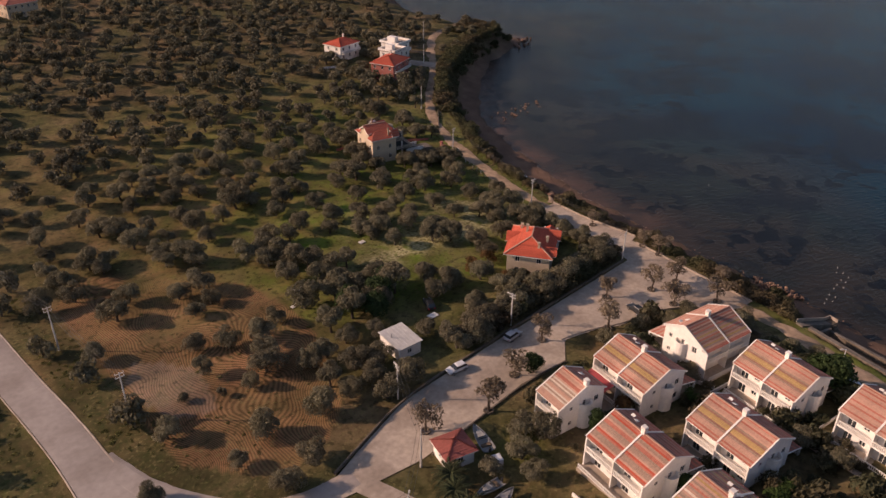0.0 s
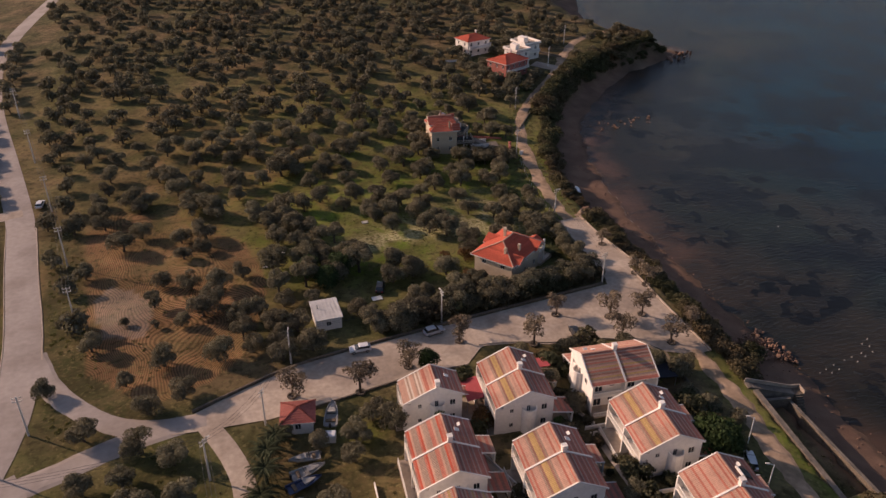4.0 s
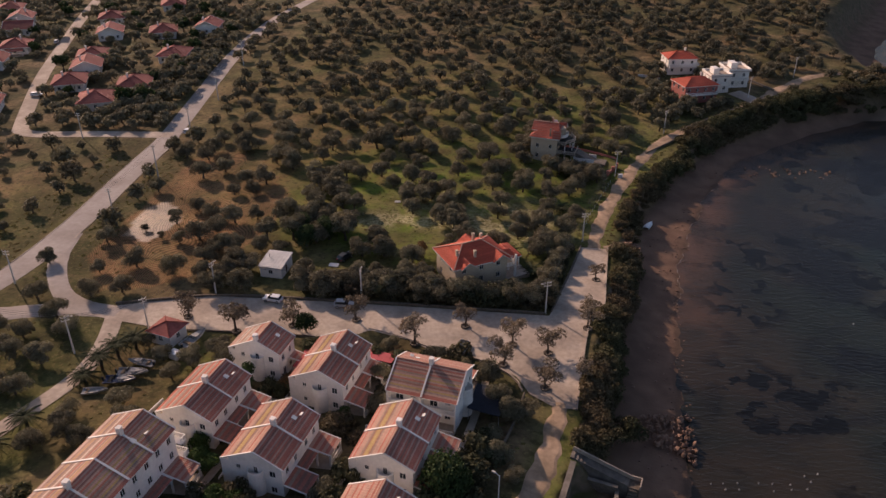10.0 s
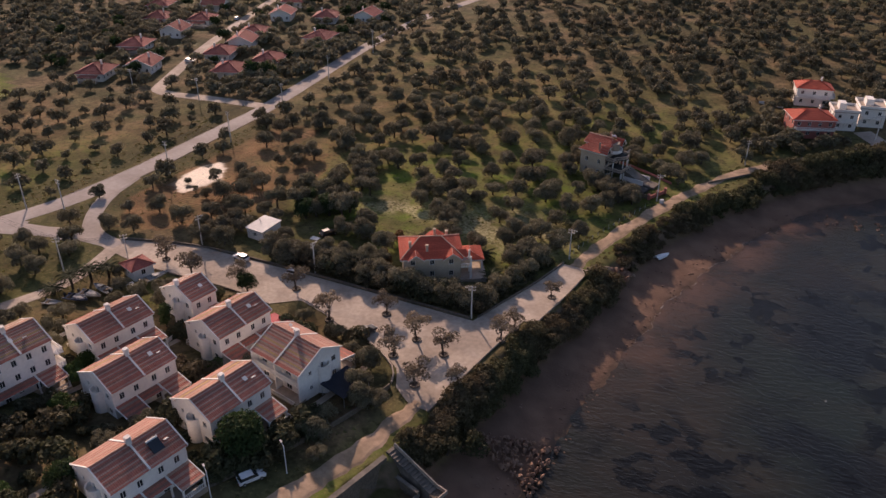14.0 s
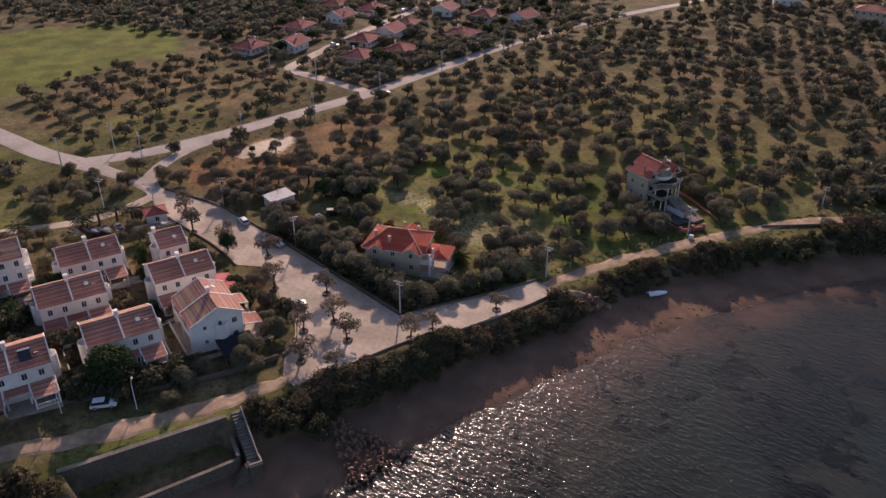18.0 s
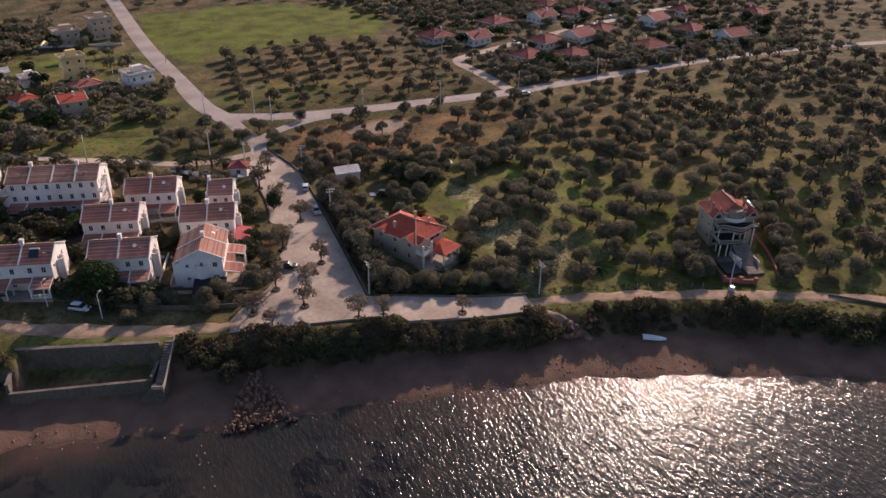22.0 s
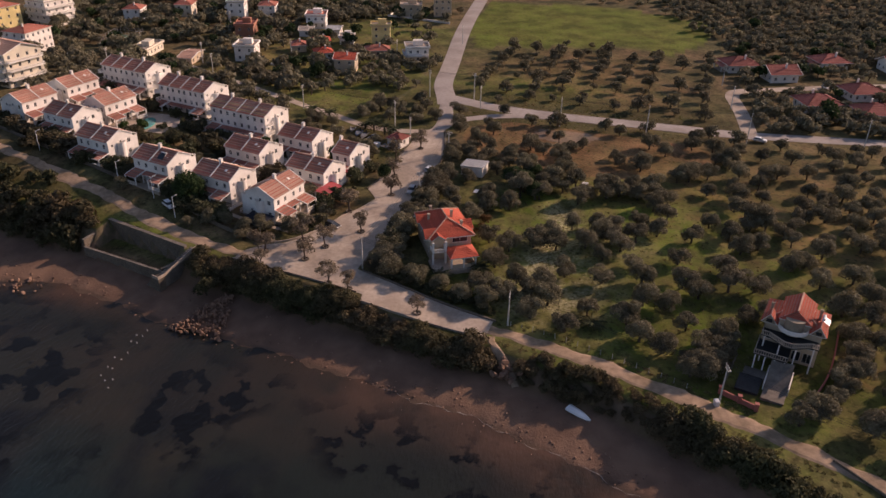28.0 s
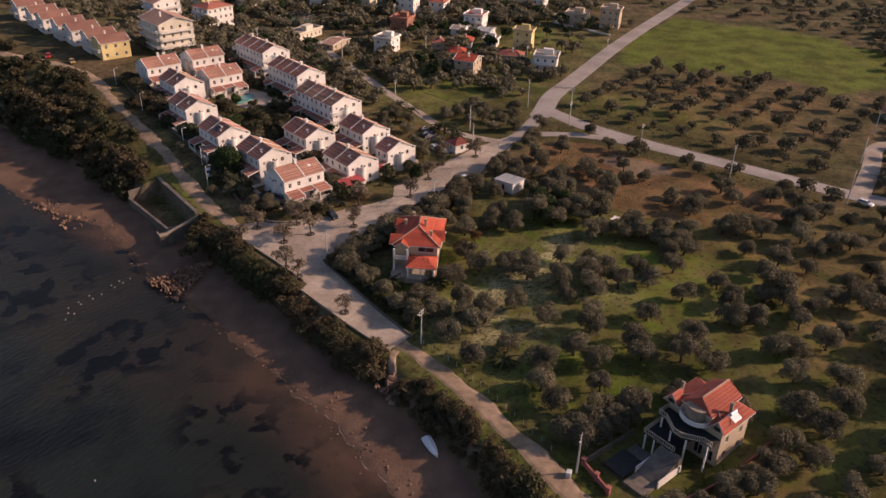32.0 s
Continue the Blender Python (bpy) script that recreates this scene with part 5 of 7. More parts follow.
for x, w_ in ((-2.38, 0.24), (2.38, 0.24)):
    bm = bmesh.new()
    vs = [bm.verts.new(p) for p in ((x - w_ / 2, -3.1, 2.65), (x + w_ / 2, -3.1, 2.65), (x + w_ / 2, 3.1, 2.65), (x - w_ / 2, 3.1, 2.65), (x - w_ / 2, 3.1, 3.0), (x + w_ / 2, 3.1, 3.0))]
    for f in ((0, 1, 5, 4), (0, 4, 3), (1, 2, 5), (2, 3, 4, 5), (0, 3, 2, 1)):
        bm.faces.new([vs[i] for i in f])
    part("side_gable", bm, M_WALL, hut)
bm = bmesh.new()
tube(bm, (-1.6, 0.6, 2.7), (-1.6, 0.6, 3.9), 0.1, 0.1, 8)
part("stove_pipe", bm, M_METAL, hut)
plain_house("kiosk", 64.2, 64.6, -15, -2.4, 4.8, 4.6, 1, "small white gatehouse with a dull red hipped tile roof", M_WALL, "hip", M_REDT, 1.3, 0.5, 2.7, stack=False, category="hut")

# bungalows along the side street
BUNG = plain_house("bungalow", -63.5, 164.5, 24, z_of(-63, 164), 10.0, 12.0, 1, "low white bungalow with a weathered red hipped roof", M_WALL, "hip", M_REDT, 2.6, 1.1, 3.1, group="bungalows along the side street")
bm = bmesh.new()
box(bm, -3.5, 3.5, -8.7, -6.02, -0.8, 0.15)
part("terrace", bm, M_CONC, BUNG)
deck(BUNG, [((-3.6, -8.9, 2.2), (3.6, -8.9, 2.2), (3.6, -5.9, 2.75), (-3.6, -5.9, 2.75))], 0.1, M_TERRA)
for x in (-3.3, 3.3):
    bm = bmesh.new()
    box(bm, x - 0.12, x + 0.12, -8.8, -8.56, 0.15, 2.2)
    part("column", bm, M_TRIM, BUNG)
BUNG2 = plain_house("bungalow", -54, 179.5, 24, z_of(-54, 179), 9.6, 11.0, 1, "low white bungalow with a red gabled roof", M_WALL, "gable", M_REDT, 2.6, 1.0, 3.4, group="bungalows along the side street")
for i, (x, y, t) in enumerate(((-80, 200, 24), (-83, 226, 20), (-108, 241, 24), (-87, 248, 24), (-102, 274, 110), (-19.5, 190, 204), (-39, 207, 204), (-42.5, 225, 204), (-48.5, 240, 204), (-14.5, 208, 200), (-59, 274, 204), (-16.5, 246, 190), (-37, 280, 204), (-113, 292, 24), (-72, 300, 204), (-128, 262, 24), (-20, 290, 190), (-130, 310, 24), (-55, 330, 204))):
    copy_thing((BUNG, BUNG2)[i % 3 == 1], pose(x, y, z_of(x, y), 0, 0, t))

# the village to the south
plain_house("village_house", -28, 38, 25, z_of(-28, 38), 8, 9, 2, "white two-storey house with a flat roof and balconies", M_WALL, "flat", balconies="es", stack=False)
plain_house("village_house", -46, 15, 20, z_of(-46, 15), 6, 8, 3, "ochre three-storey block with a flat roof", M_YELLOW, "flat", stack=False)
plain_house("village_house", -3, 17.5, 15, z_of(-3, 17), 9, 8, 2, "grey plastered house with half red, half sheet roof", M_BEIGE, "gable", M_ORANGE, 1.6)
plain_house("village_house", -17, 1, 35, z_of(-17, 1), 7, 7, 1, "low house with an orange-red hipped roof", M_WALL, "hip", M_ORANGE, 1.8)
plain_house("village_house", -34, -8, 30, z_of(-34, -8), 8, 7, 1, "low house with an orange-red hipped roof", M_WALL, "hip", M_ORANGE, 1.8)
plain_house("village_house", -4.5, -27, 15, z_of(-4, -27), 8.5, 8, 2, "white flat-roofed house among dark trees", M_WALL, "flat", stack=False)
plain_house("village_house", -35.5, -45.5, 20, z_of(-35, -45), 10, 8, 2, "raw brick house with a dull red flat roof", M_BRICKWALL, "flat", M_TERRA, stack=False, fh=3.1)
plain_house("village_house", -66, -68, 20, z_of(-66, -68), 9, 8, 3, "white three-storey house with flat roof", M_WALL, "flat", balconies="s", stack=False)
plain_house("village_house", -66.5, -26, 20, z_of(-66, -26), 10, 9, 2, "pale house with a dull red terrace roof", M_WALL, "flat", M_TERRA, balconies="e", stack=False)
plain_house("village_house", -50, -23, 20, z_of(-50, -23), 8, 6, 1, "low white house with a grey sheet roof", M_WALL, "gable", M_CREAMT, 1.0)
plain_house("village_house", -43, 0, 20, z_of(-43, 0), 6, 6, 1, "small white house with flat roof", M_WALL, "flat", stack=False)
plain_house("village_house", -29, 20, 25, z_of(-29, 20), 7, 10, 1, "low house with dark red tile roof", M_BEIGE, "hip", M_TERRA, 1.8)
plain_house("village_house", 5, -69, 10, z_of(5, -69), 18, 7, 1, "long low cream building with a flat roof", M_CREAM, "flat", stack=False)
plain_house("village_house", -104, 8, 18, z_of(-104, 8), 9, 10, 2, "unfinished grey house on the edge of the field", M_BEIGE, "flat", stack=False)
plain_house("village_house", -112, 22, 18, z_of(-112, 22), 8, 9, 3, "unfinished grey house with open upper floor", M_BEIGE, "flat", stack=False)
plain_house("village_house", -121, -26, 18, z_of(-121, -26), 10, 9, 2, "white house with red roof at the village edge", M_WALL, "hip", M_TERRA, 1.8)
plain_house("village_house", -134, -46, 18, z_of(-134, -46), 10, 9, 2, "white house with flat roof at the village edge", M_WALL, "flat", stack=False)
plain_house("village_house", -46, -112, 18, z_of(-46, -112), 9, 8, 2, "white village house with a red tile roof", M_WALL, "hip", M_TERRA, 1.8)
plain_house("village_house", 20, -113, 0, z_of(20, -113), 14, 11, 3, "white apartment house with balconies and tile roof", M_WALL, "hip", M_TERRA, 1.8, balconies="es")
plain_house("village_house", -24, -141, -10, z_of(-24, -141), 15, 13, 4, "tall white apartment house with balconies", M_WALL, "flat", balconies="en", stack=False, gap=3.4)
plain_house("village_house", -4, -150, -10, z_of(-4, -150), 12, 11, 4, "orange-yellow apartment house with a tile roof", M_YELLOW, "hip", M_TERRA, 1.8, balconies="e", gap=3.4)
plain_house("village_house", 7, -46, 12, z_of(7, -46), 13, 5.5, 1, "long low shed with a faded salmon tile roof", M_BEIGE, "gable", M_SALMON, 0.9, stack=False, gap=4.0)
plain_house("village_house", -24, -14, 30, z_of(-24, -14), 7, 6, 1, "low cottage with a dull red tile roof", M_BEIGE, "hip", M_TERRA, 1.6, gap=3.5)
plain_house("village_house", -56, -12, 15, z_of(-56, -12), 7.5, 6, 1, "low white cottage with a pale sheet roof", M_WALL, "gable", M_SHEET, 1.0, gap=3.5, stack=False)
plain_house("village_house", -78, -58, 18, z_of(-78, -58), 9, 8, 2, "white village house with a red tile roof", M_WALL, "hip", M_TERRA, 1.7, gap=3.5)
plain_house("village_house", -95, -78, 18, z_of(-95, -78), 9, 9, 3, "white village house with flat roof and balconies", M_WALL, "flat", balconies="e", gap=3.5, stack=False)
plain_house("village_house", 34, -132, -5, z_of(34, -132), 13, 10, 3, "white apartment house with a brown tile roof", M_WALL, "gable", M_SALMON, 2.0, balconies="en", gap=3.4)
plain_house("village_house", -64, -96, 18, z_of(-64, -96), 9, 8, 2, "pale village house with a dull red tile roof", M_CREAM, "hip", M_TERRA, 1.7, gap=3.5)
# fenced sports court
COURT = pose(-10, -93, z_of(-10, -93), 0, 0, 10)
court = thing("sports_court", COURT, "green fenced sports court among village trees", "sports court")
bm = bmesh.new()
box(bm, -9, 9, -6, 6, -0.6, 0.12)
part("court_floor", bm, mat("green_court_paint", (0.1, 0.16, 0.1), 0.9, 0.15, 0.6, 0.1, 6), court, "worn green court surface")
for x0, y0, x1, y1 in ((-9, -6, 9, -6), (9, -6, 9, 6), (9, 6, -9, 6), (-9, 6, -9, -6)):
    bm = bmesh.new()
    k_ = 7
    for i in range(k_):
        px_, py_ = x0 + (x1 - x0) * i / k_, y0 + (y1 - y0) * i / k_
        tube(bm, (px_, py_, 0), (px_, py_, 3.2), 0.05, 0.05, 5)
    for z in (0.3, 1.2, 2.2, 3.15):
        tube(bm, (x0, y0, z), (x1, y1, z), 0.035, 0.035, 4)
    part("fence_side", bm, M_METAL, court)
plain_house("apartment_block", 70, -73, -10, 4.1, 13.5, 17, 4, "cream four-storey apartment block with striped tile roof", M_CREAM, "gable", M_SALMON, 2.4, balconies="ne", gap=3.0)
for i, (x, y, m_, lab) in enumerate(((91, -78, M_YELLOW, "yellow two-storey row house with a brown tile roof"), (90, -88, M_WALL, "white row house with a brown tile roof"), (89, -102, M_WALL, "white row house with a brown tile roof"), (88.5, -113, M_WALL, "white row house with a brown tile roof"), (87.5, -127, M_WALL, "white row house with a brown tile roof"), (86, -139, M_WALL, "white row house with a brown tile roof"), (84, -155, M_WALL, "white row house with a brown tile roof"))):
    plain_house("row_house", x, y, -100, z_of(x, y), 8.8, 10.5, 2, lab, m_, "gable", M_DARKT, 2.2, 0.4, 3.0, balconies="n", group="row houses above the bay")

wall_run("garden_wall", [(-99.5, -3), (-97.5, 14), (-95.5, 31)], 0.9, 0.3, M_WALL, "pale plot wall round unfinished houses")
wall_run("garden_wall", [(-99.5, -3), (-121, 0)], 0.9, 0.3, M_WALL, "pale plot wall round unfinished houses")
wall_run("garden_wall", [(-98.5, -28), (-99.5, -14), (-120, -11)], 0.8, 0.3, M_CONC, "pale plot wall beside the village field")
wall_run("garden_wall", [(2, -17), (-1, -11)], 0.8, 0.3, M_WALL, "short white garden wall in the village")
wall_run("garden_wall", [(32, -72), (26, -90), (15, -99)], 0.9, 0.3, M_WALL, "white boundary wall along a village lane")
# pool and its paved court
bm = bmesh.new()
n_ = 18
rim = [(5.2 * math.cos(i * math.tau / n_) * (1 + 0.12 * math.sin(2 * i * math.tau / n_)), 2.5 * math.sin(i * math.tau / n_)) for i in range(n_)]
m_ = pose(86.2, -8.4, gz(86.2, -8.4) + 0.3, 0, 0, 12)
low, up = [bm.verts.new(m_ @ Vector((x, y, -0.3))) for x, y in rim], [bm.verts.new(m_ @ Vector((x, y, 0.06))) for x, y in rim]
bm.faces.new(up)
bm.faces.new(low[::-1])
for i in range(n_):
    bm.faces.new((low[i], low[(i + 1) % n_], up[(i + 1) % n_], up[i]))
pool = tagged(new("swimming_pool", finish(bm, "swimming_pool", M_POOL)), "small rounded swimming pool of turquoise water between houses", "pool")
rows = [[(77.5 + i * 1.05 - j * 0.2, -14.5 + j * 1.15 - i * 0.12) for j in range(15)] for i in range(16)]
sheet("pavement", rows, M_CONC, "pale paved court round the swimming pool", 0.15)

# navy canopy over a garden terrace
can = thing("garden_canopy", pose(126.8, 52.2, z_of(126.8, 52.2), 0, 0, -10), "navy flat canopy on posts beside the white house", "canopy")
deck(can, [((3.0, -3.3, 2.3), (3.0, 3.3, 2.3), (-2.6, 3.3, 2.7), (-2.6, -3.3, 2.7))], 0.1, M_NAVY)
for x, y in ((2.8, -3.1), (2.8, 0), (2.8, 3.1), (-2.4, -3.1), (-2.4, 3.1)):
    bm = bmesh.new()
    tube(bm, (x, y, -0.5), (x, y, 2.22), 0.06, 0.06, 6)
    part("post", bm, M_METAL, can)

# walls and kerbs round the car park
wall_run("low_wall", [(48, 74.4), (54, 76.4), (67, 80.7), (90, 81.8), (113, 82.6), (136.2, 83.0)], 0.55, 0.3, M_STONE, "low dark retaining wall along the car park")
wall_run("low_wall", [(137.4, 84), (138.2, 87.5), (144.2, 115.8)], 0.5, 0.3, M_STONE, "low dark wall beside the concrete platform")
wall_run("kerb", [(148.35, 88), (150.55, 115.6)], 0.45, 0.3, M_CONC, "pale concrete edge of the platform")
wall_run("kerb", [(142.05, 54.5), (143.55, 70), (145.6, 86)], 0.4, 0.28, M_CONC, "pale concrete edge above the shore")
wall_run("kerb", [(101.6, 73.2), (110, 71), (114, 68.6), (120, 67.4)], 0.3, 0.25, M_CONC, "kerb of the planted bank")
wall_run("kerb", [(97, 68.2), (86, 69.2), (76, 68.3), (62, 67.3)], 0.35, 0.25, M_STONE, "low stone kerb along the gardens")
wall_run("kerb", [(122, 66.8), (126, 65.3), (131.2, 61.8), (132.6, 58.2)], 0.45, 0.25, M_CONC, "low garden wall at the corner house")
wall_run("garden_wall", [(133, 57), (131, 46), (127.5, 36), (122.5, 22)], 1.0, 0.22, M_STONE, "garden wall between the houses and the track")
wall_run("garden_wall", [(121, 12), (117, -6), (112, -26), (107, -44)], 1.0, 0.22, M_STONE, "garden wall between the houses and the track")
for pts in (((107.5, 44.5), (124.5, 41.5)), ((125.2, 41.2), (122.8, 28.2)), ((108, 27.5), (122.6, 25)), ((104.5, 8.5), (118.5, 6)), ((88.5, 50.5), (91.5, 34.5)), ((107, 62.5), (109.5, 44.8)), ((99.2, -13.5), (113.5, -16)), ((71.5, 46.5), (69.8, 36))):
    wall_run("garden_wall", list(pts), 0.75, 0.18, M_WALL, "low white garden wall between the holiday houses")
for pts in ([(126, 60), (124.5, 46), (121, 28), (118.5, 12)], [(108.5, 43.5), (106.5, 28), (103.5, 10), (98.5, -12)], [(90, 50), (88, 36), (85, 18), (82, 6)]):
    road("garden_path", pts, 1.3, M_CONC, "pale concrete garden path between the houses", 0.1)

# walled yard above the beach
YARD = [(144.6, 16.0), (148.3, 39.9), (141.3, 41.8), (135.6, 16.6)]
for (a, b), top, lab in zip(zip(YARD, YARD[1:] + YARD[:1]), (-5.2, -4.6, -2.0, -3.4), ("seaward stone wall of the sunken yard", "stone wall of the sunken yard beside the stairs", "high stone retaining wall below the track", "stone end wall of the sunken yard")):
    thick = 0.8 if top == -2.0 else 0.5
    wall_run("yard_wall", [a, b], 0.0, thick, M_STONE, lab, base=5.2, z=top)
    wall_run("coping", [a, b], 0.16, thick + 0.12, M_OLDCONC, "rough pale coping on the yard wall", base=-0.004, z=top)
st = thing("stairway", pose(141.0, 43.7, 0, 0, 0, -14.6), "long concrete stairway down to the shore", "stairs")
for i in range(15):
    bm = bmesh.new()
    box(bm, i * 0.63, i * 0.63 + 0.64, -0.8, 0.8, -7.5, -2.1 - i * 0.18)
    part("step", bm, M_OLDCONC, st)
# landing and lower steps: darker stone material stands in for the shadow there
bm = bmesh.new()
box(bm, 9.44, 11.2, -1.0, 0.9, -9.0, -4.75)
part("landing", bm, M_STONE, st)
for i in range(10):
    bm = bmesh.new()
    box(bm, 9.6, 11.0, -1.36 - i * 0.33, -1.02 - i * 0.33, -9.2, -4.95 - i * 0.38)
    part("step", bm, M_STONE, st)
beam(st, "parapet", (0.0, 0.92, -2.0), (9.6, 0.92, -4.75), 0.2, 0.7, M_CONC)
beam(st, "parapet", (9.6, 0.99, -4.75), (11.2, 0.99, -4.75), 0.2, 0.7, M_CONC)
beam(st, "parapet", (11.29, 1.1, -4.75), (11.29, -1.0, -4.75), 0.2, 0.7, M_CONC)

# ---- trees ----


def crown_mesh(name, seed, lobes, leaves, size, material, flat=0.8, far=False):
    """A crown of many leaf clumps scattered over uneven lobes: (x, y, z, radius)."""
    rng = np.random.default_rng(seed)
    L = np.array(lobes, float)
    w = L[:, 3] ** 2
    pick = rng.choice(len(L), leaves, p=w / w.sum())
    d = rng.normal(size=(leaves, 3))
    d /= np.linalg.norm(d, axis=1)[:, None]
    d[:, 2] = np.where(d[:, 2] < -0.5, -d[:, 2] * 0.6, d[:, 2])
    r = L[pick, 3:4] * (0.62 + 0.45 * rng.random((leaves, 1)) ** 0.7)
    c = L[pick, :3] + d * r * np.array([1, 1, flat])
    n = d + rng.normal(size=(leaves, 3)) * 0.5
    n /= np.linalg.norm(n, axis=1)[:, None]
    u = np.cross(n, rng.normal(size=(leaves, 3)))
    u /= np.linalg.norm(u, axis=1)[:, None]
    v = np.cross(n, u)
    s = size * rng.uniform(0.55, 1.35, (leaves, 1))
    verts = []
    shape = ((1.1, 0.0), (-0.6, 0.8), (-0.5, -0.85)) if far else ((1.0, 0.0), (-0.25, 0.65), (-0.9, -0.1), (-0.1, -0.7))
    k_ = len(shape)
    for k, (a, b) in enumerate(shape):
        verts.append(c + u * s * a + v * s * b - n * s * (0.18 if k % 2 else -0.1))
    V = np.stack(verts, 1).reshape(-1, 3)
    i = np.arange(leaves) * k_
    F = np.stack([i + q for q in range(k_)], -1)
    me = bpy.data.meshes.new(name)
    me.from_pydata(V.tolist(), [], F.tolist())
    me.materials.append(material)
    return me


def trunk_mesh(name, seed, height, r, limbs, n=7):
    rng = random.Random(seed)
    bm = bmesh.new()
    top = Vector((rng.uniform(-0.3, 0.3), rng.uniform(-0.3, 0.3), height))
    tube(bm, (0, 0, -0.4), top * 0.5, r * 1.25, r * 0.95, n)
    tube(bm, top * 0.48, top, r * 0.95, r * 0.75, n)
    for lx, ly, lz, _ in limbs:
        tube(bm, top * 0.9, Vector((lx * 0.7, ly * 0.7, lz)), r * 0.5, r * 0.15, n - 2 if n > 4 else 3)
    return finish(bm, name, M_BARK)


def tree_kind(seed, leaves, size, spread=1.5, material=None, low=1.7, high=3.2, rad=(1.1, 1.7), count=(6, 9), trunk=1.3, thick=0.22, flat=0.8, far=False, fine=False):
    rng = random.Random(seed)
    lobes = []
    for i in range(rng.randint(*count)):
        a = i * 2.4 + rng.uniform(-0.5, 0.5)
        d = rng.uniform(0.35, 1.0) * spread
        lobes.append((math.cos(a) * d, math.sin(a) * d, rng.uniform(low, high), rng.uniform(*rad)))
    return (trunk_mesh("trunk", seed, trunk, thick, lobes[:2 if far else 5], 4 if far else 7), crown_mesh("crown", seed, lobes, leaves, size, material or M_OLIVE, flat, far or fine))


ESTATE = [(99.9, 54.4, 7.2), (82, 42.4, 7.2), (96.2, 33.8, 7.2), (114.8, 36, 7.2), (114.2, 17.9, 7.2), (117.3, 52.2, 7.6), (86, 58.4, 4.2), (109.2, -3.8, 7.2), (99.8, -22.8, 7.2), (85.8, -20.2, 7.6), (78.1, -40, 7.6), (95, -41.3, 7.6), (75.9, 20.8, 11.5), (66.9, -4.2, 10.6), (59, -31.4, 11.2), (84, -8.5, 7)]
OLIVES = [tree_kind(s, 4300, 0.15, 1.85, None, 1.4, 3.6, (0.8, 1.7), (8, 12), fine=True) for s in range(12)]
SHORE_TREES = [(176, 216, 1.0), (180, 211, 1.1), (184.5, 207.5, 0.9), (177, 208, 1.0), (188.5, 213, 0.8), (193, 217, 0.9), (196.5, 220.5, 0.8), (175, 224, 1.1), (172.5, 231, 1.0), (178, 233, 0.9), (173, 239, 1.0), (182, 238, 0.7), (190, 248, 0.8), (194, 252, 1.0), (199, 255, 1.1), (205, 258, 1.0), (212, 256, 1.1), (218, 255, 1.0), (176, 252, 1.0), (171, 204, 1.0), (214, 249, 0.9), (222, 250.5, 0.8)]
OLIVES_FAR = [tree_kind(s + 50, 520, 0.38, 1.8, None, 1.4, 3.5, (0.85, 1.7), (8, 12), far=True) for s in range(10)]
LOT_TREES = [tree_kind(s + 90, 900, 0.16, 1.5, M_LOTLEAF, 1.9, 4.0, (0.5, 1.1), (8, 11), 2.0, 0.15, fine=True) for s in range(5)]
SHRUBS = [tree_kind(s + 120, 1300, 0.13, 1.0, M_SCRUB, 0.4, 1.6, (0.55, 1.0), (6, 9), 0.4, 0.1) for s in range(5)]
SHRUBS_FAR = [tree_kind(s + 130, 640, 0.2, 1.1, M_SCRUB, 0.4, 1.5, (0.55, 1.25), (5, 8), 0.4, 0.12, far=True) for s in range(7)]
GARDEN_KIND = [tree_kind(s + 140, 620, 0.22, 1.1, M_GARDEN, 0.5, 1.9, (0.6, 1.2), (4, 7), 0.5, 0.12, far=True) for s in range(6)]
GREENS = [tree_kind(s + 150, 2600, 0.18, 1.3, M_GREENL, 1.2, 3.4, (1.1, 1.6), (6, 8), 1.0, fine=True) for s in range(3)]
PINES = [tree_kind(s + 170, 4200, 0.2, 1.9, M_PINE, 2.2, 4.6, (1.6, 2.2), (7, 9), 2.0, 0.3, fine=True) for s in range(2)]
RUSTS = [tree_kind(s + 190, 1300, 0.2, 1.2, M_RUST, 1.2, 3.4, (1.0, 1.5), (5, 7), 1.0, 0.16) for s in range(2)]
CONES = [tree_kind(s + 210, 1500, 0.19, 0.5, M_PINE, 0.8, 4.6, (0.8, 1.2), (7, 9), 1.0, 0.2) for s in range(2)]


def plant(name, kinds, x, y, scale, rng, label, category, group="", z=None):
    t, c = rng.choice(kinds)
    e = thing(name, Matrix.Translation((x, y, (gz(x, y) if z is None else z))) @ Matrix.Rotation(rng.uniform(0, math.tau), 4, "Z") @ Matrix.Diagonal((scale * rng.uniform(0.9, 1.1), scale * rng.uniform(0.9, 1.1), scale, 1)), label, category, group)
    part("trunk", t, None, e)
    part("crown", c, None, e)
    return e


def near_line(x, y, line, d):
    P = np.array(line, float)
    a, b = P[:-1], P[1:]
    ab = b - a
    t = np.clip(((np.array((x, y)) - a) * ab).sum(1) / (ab * ab).sum(1), 0, 1)
    return np.min(np.linalg.norm(a + ab * t[:, None] - (x, y), axis=1)) < d


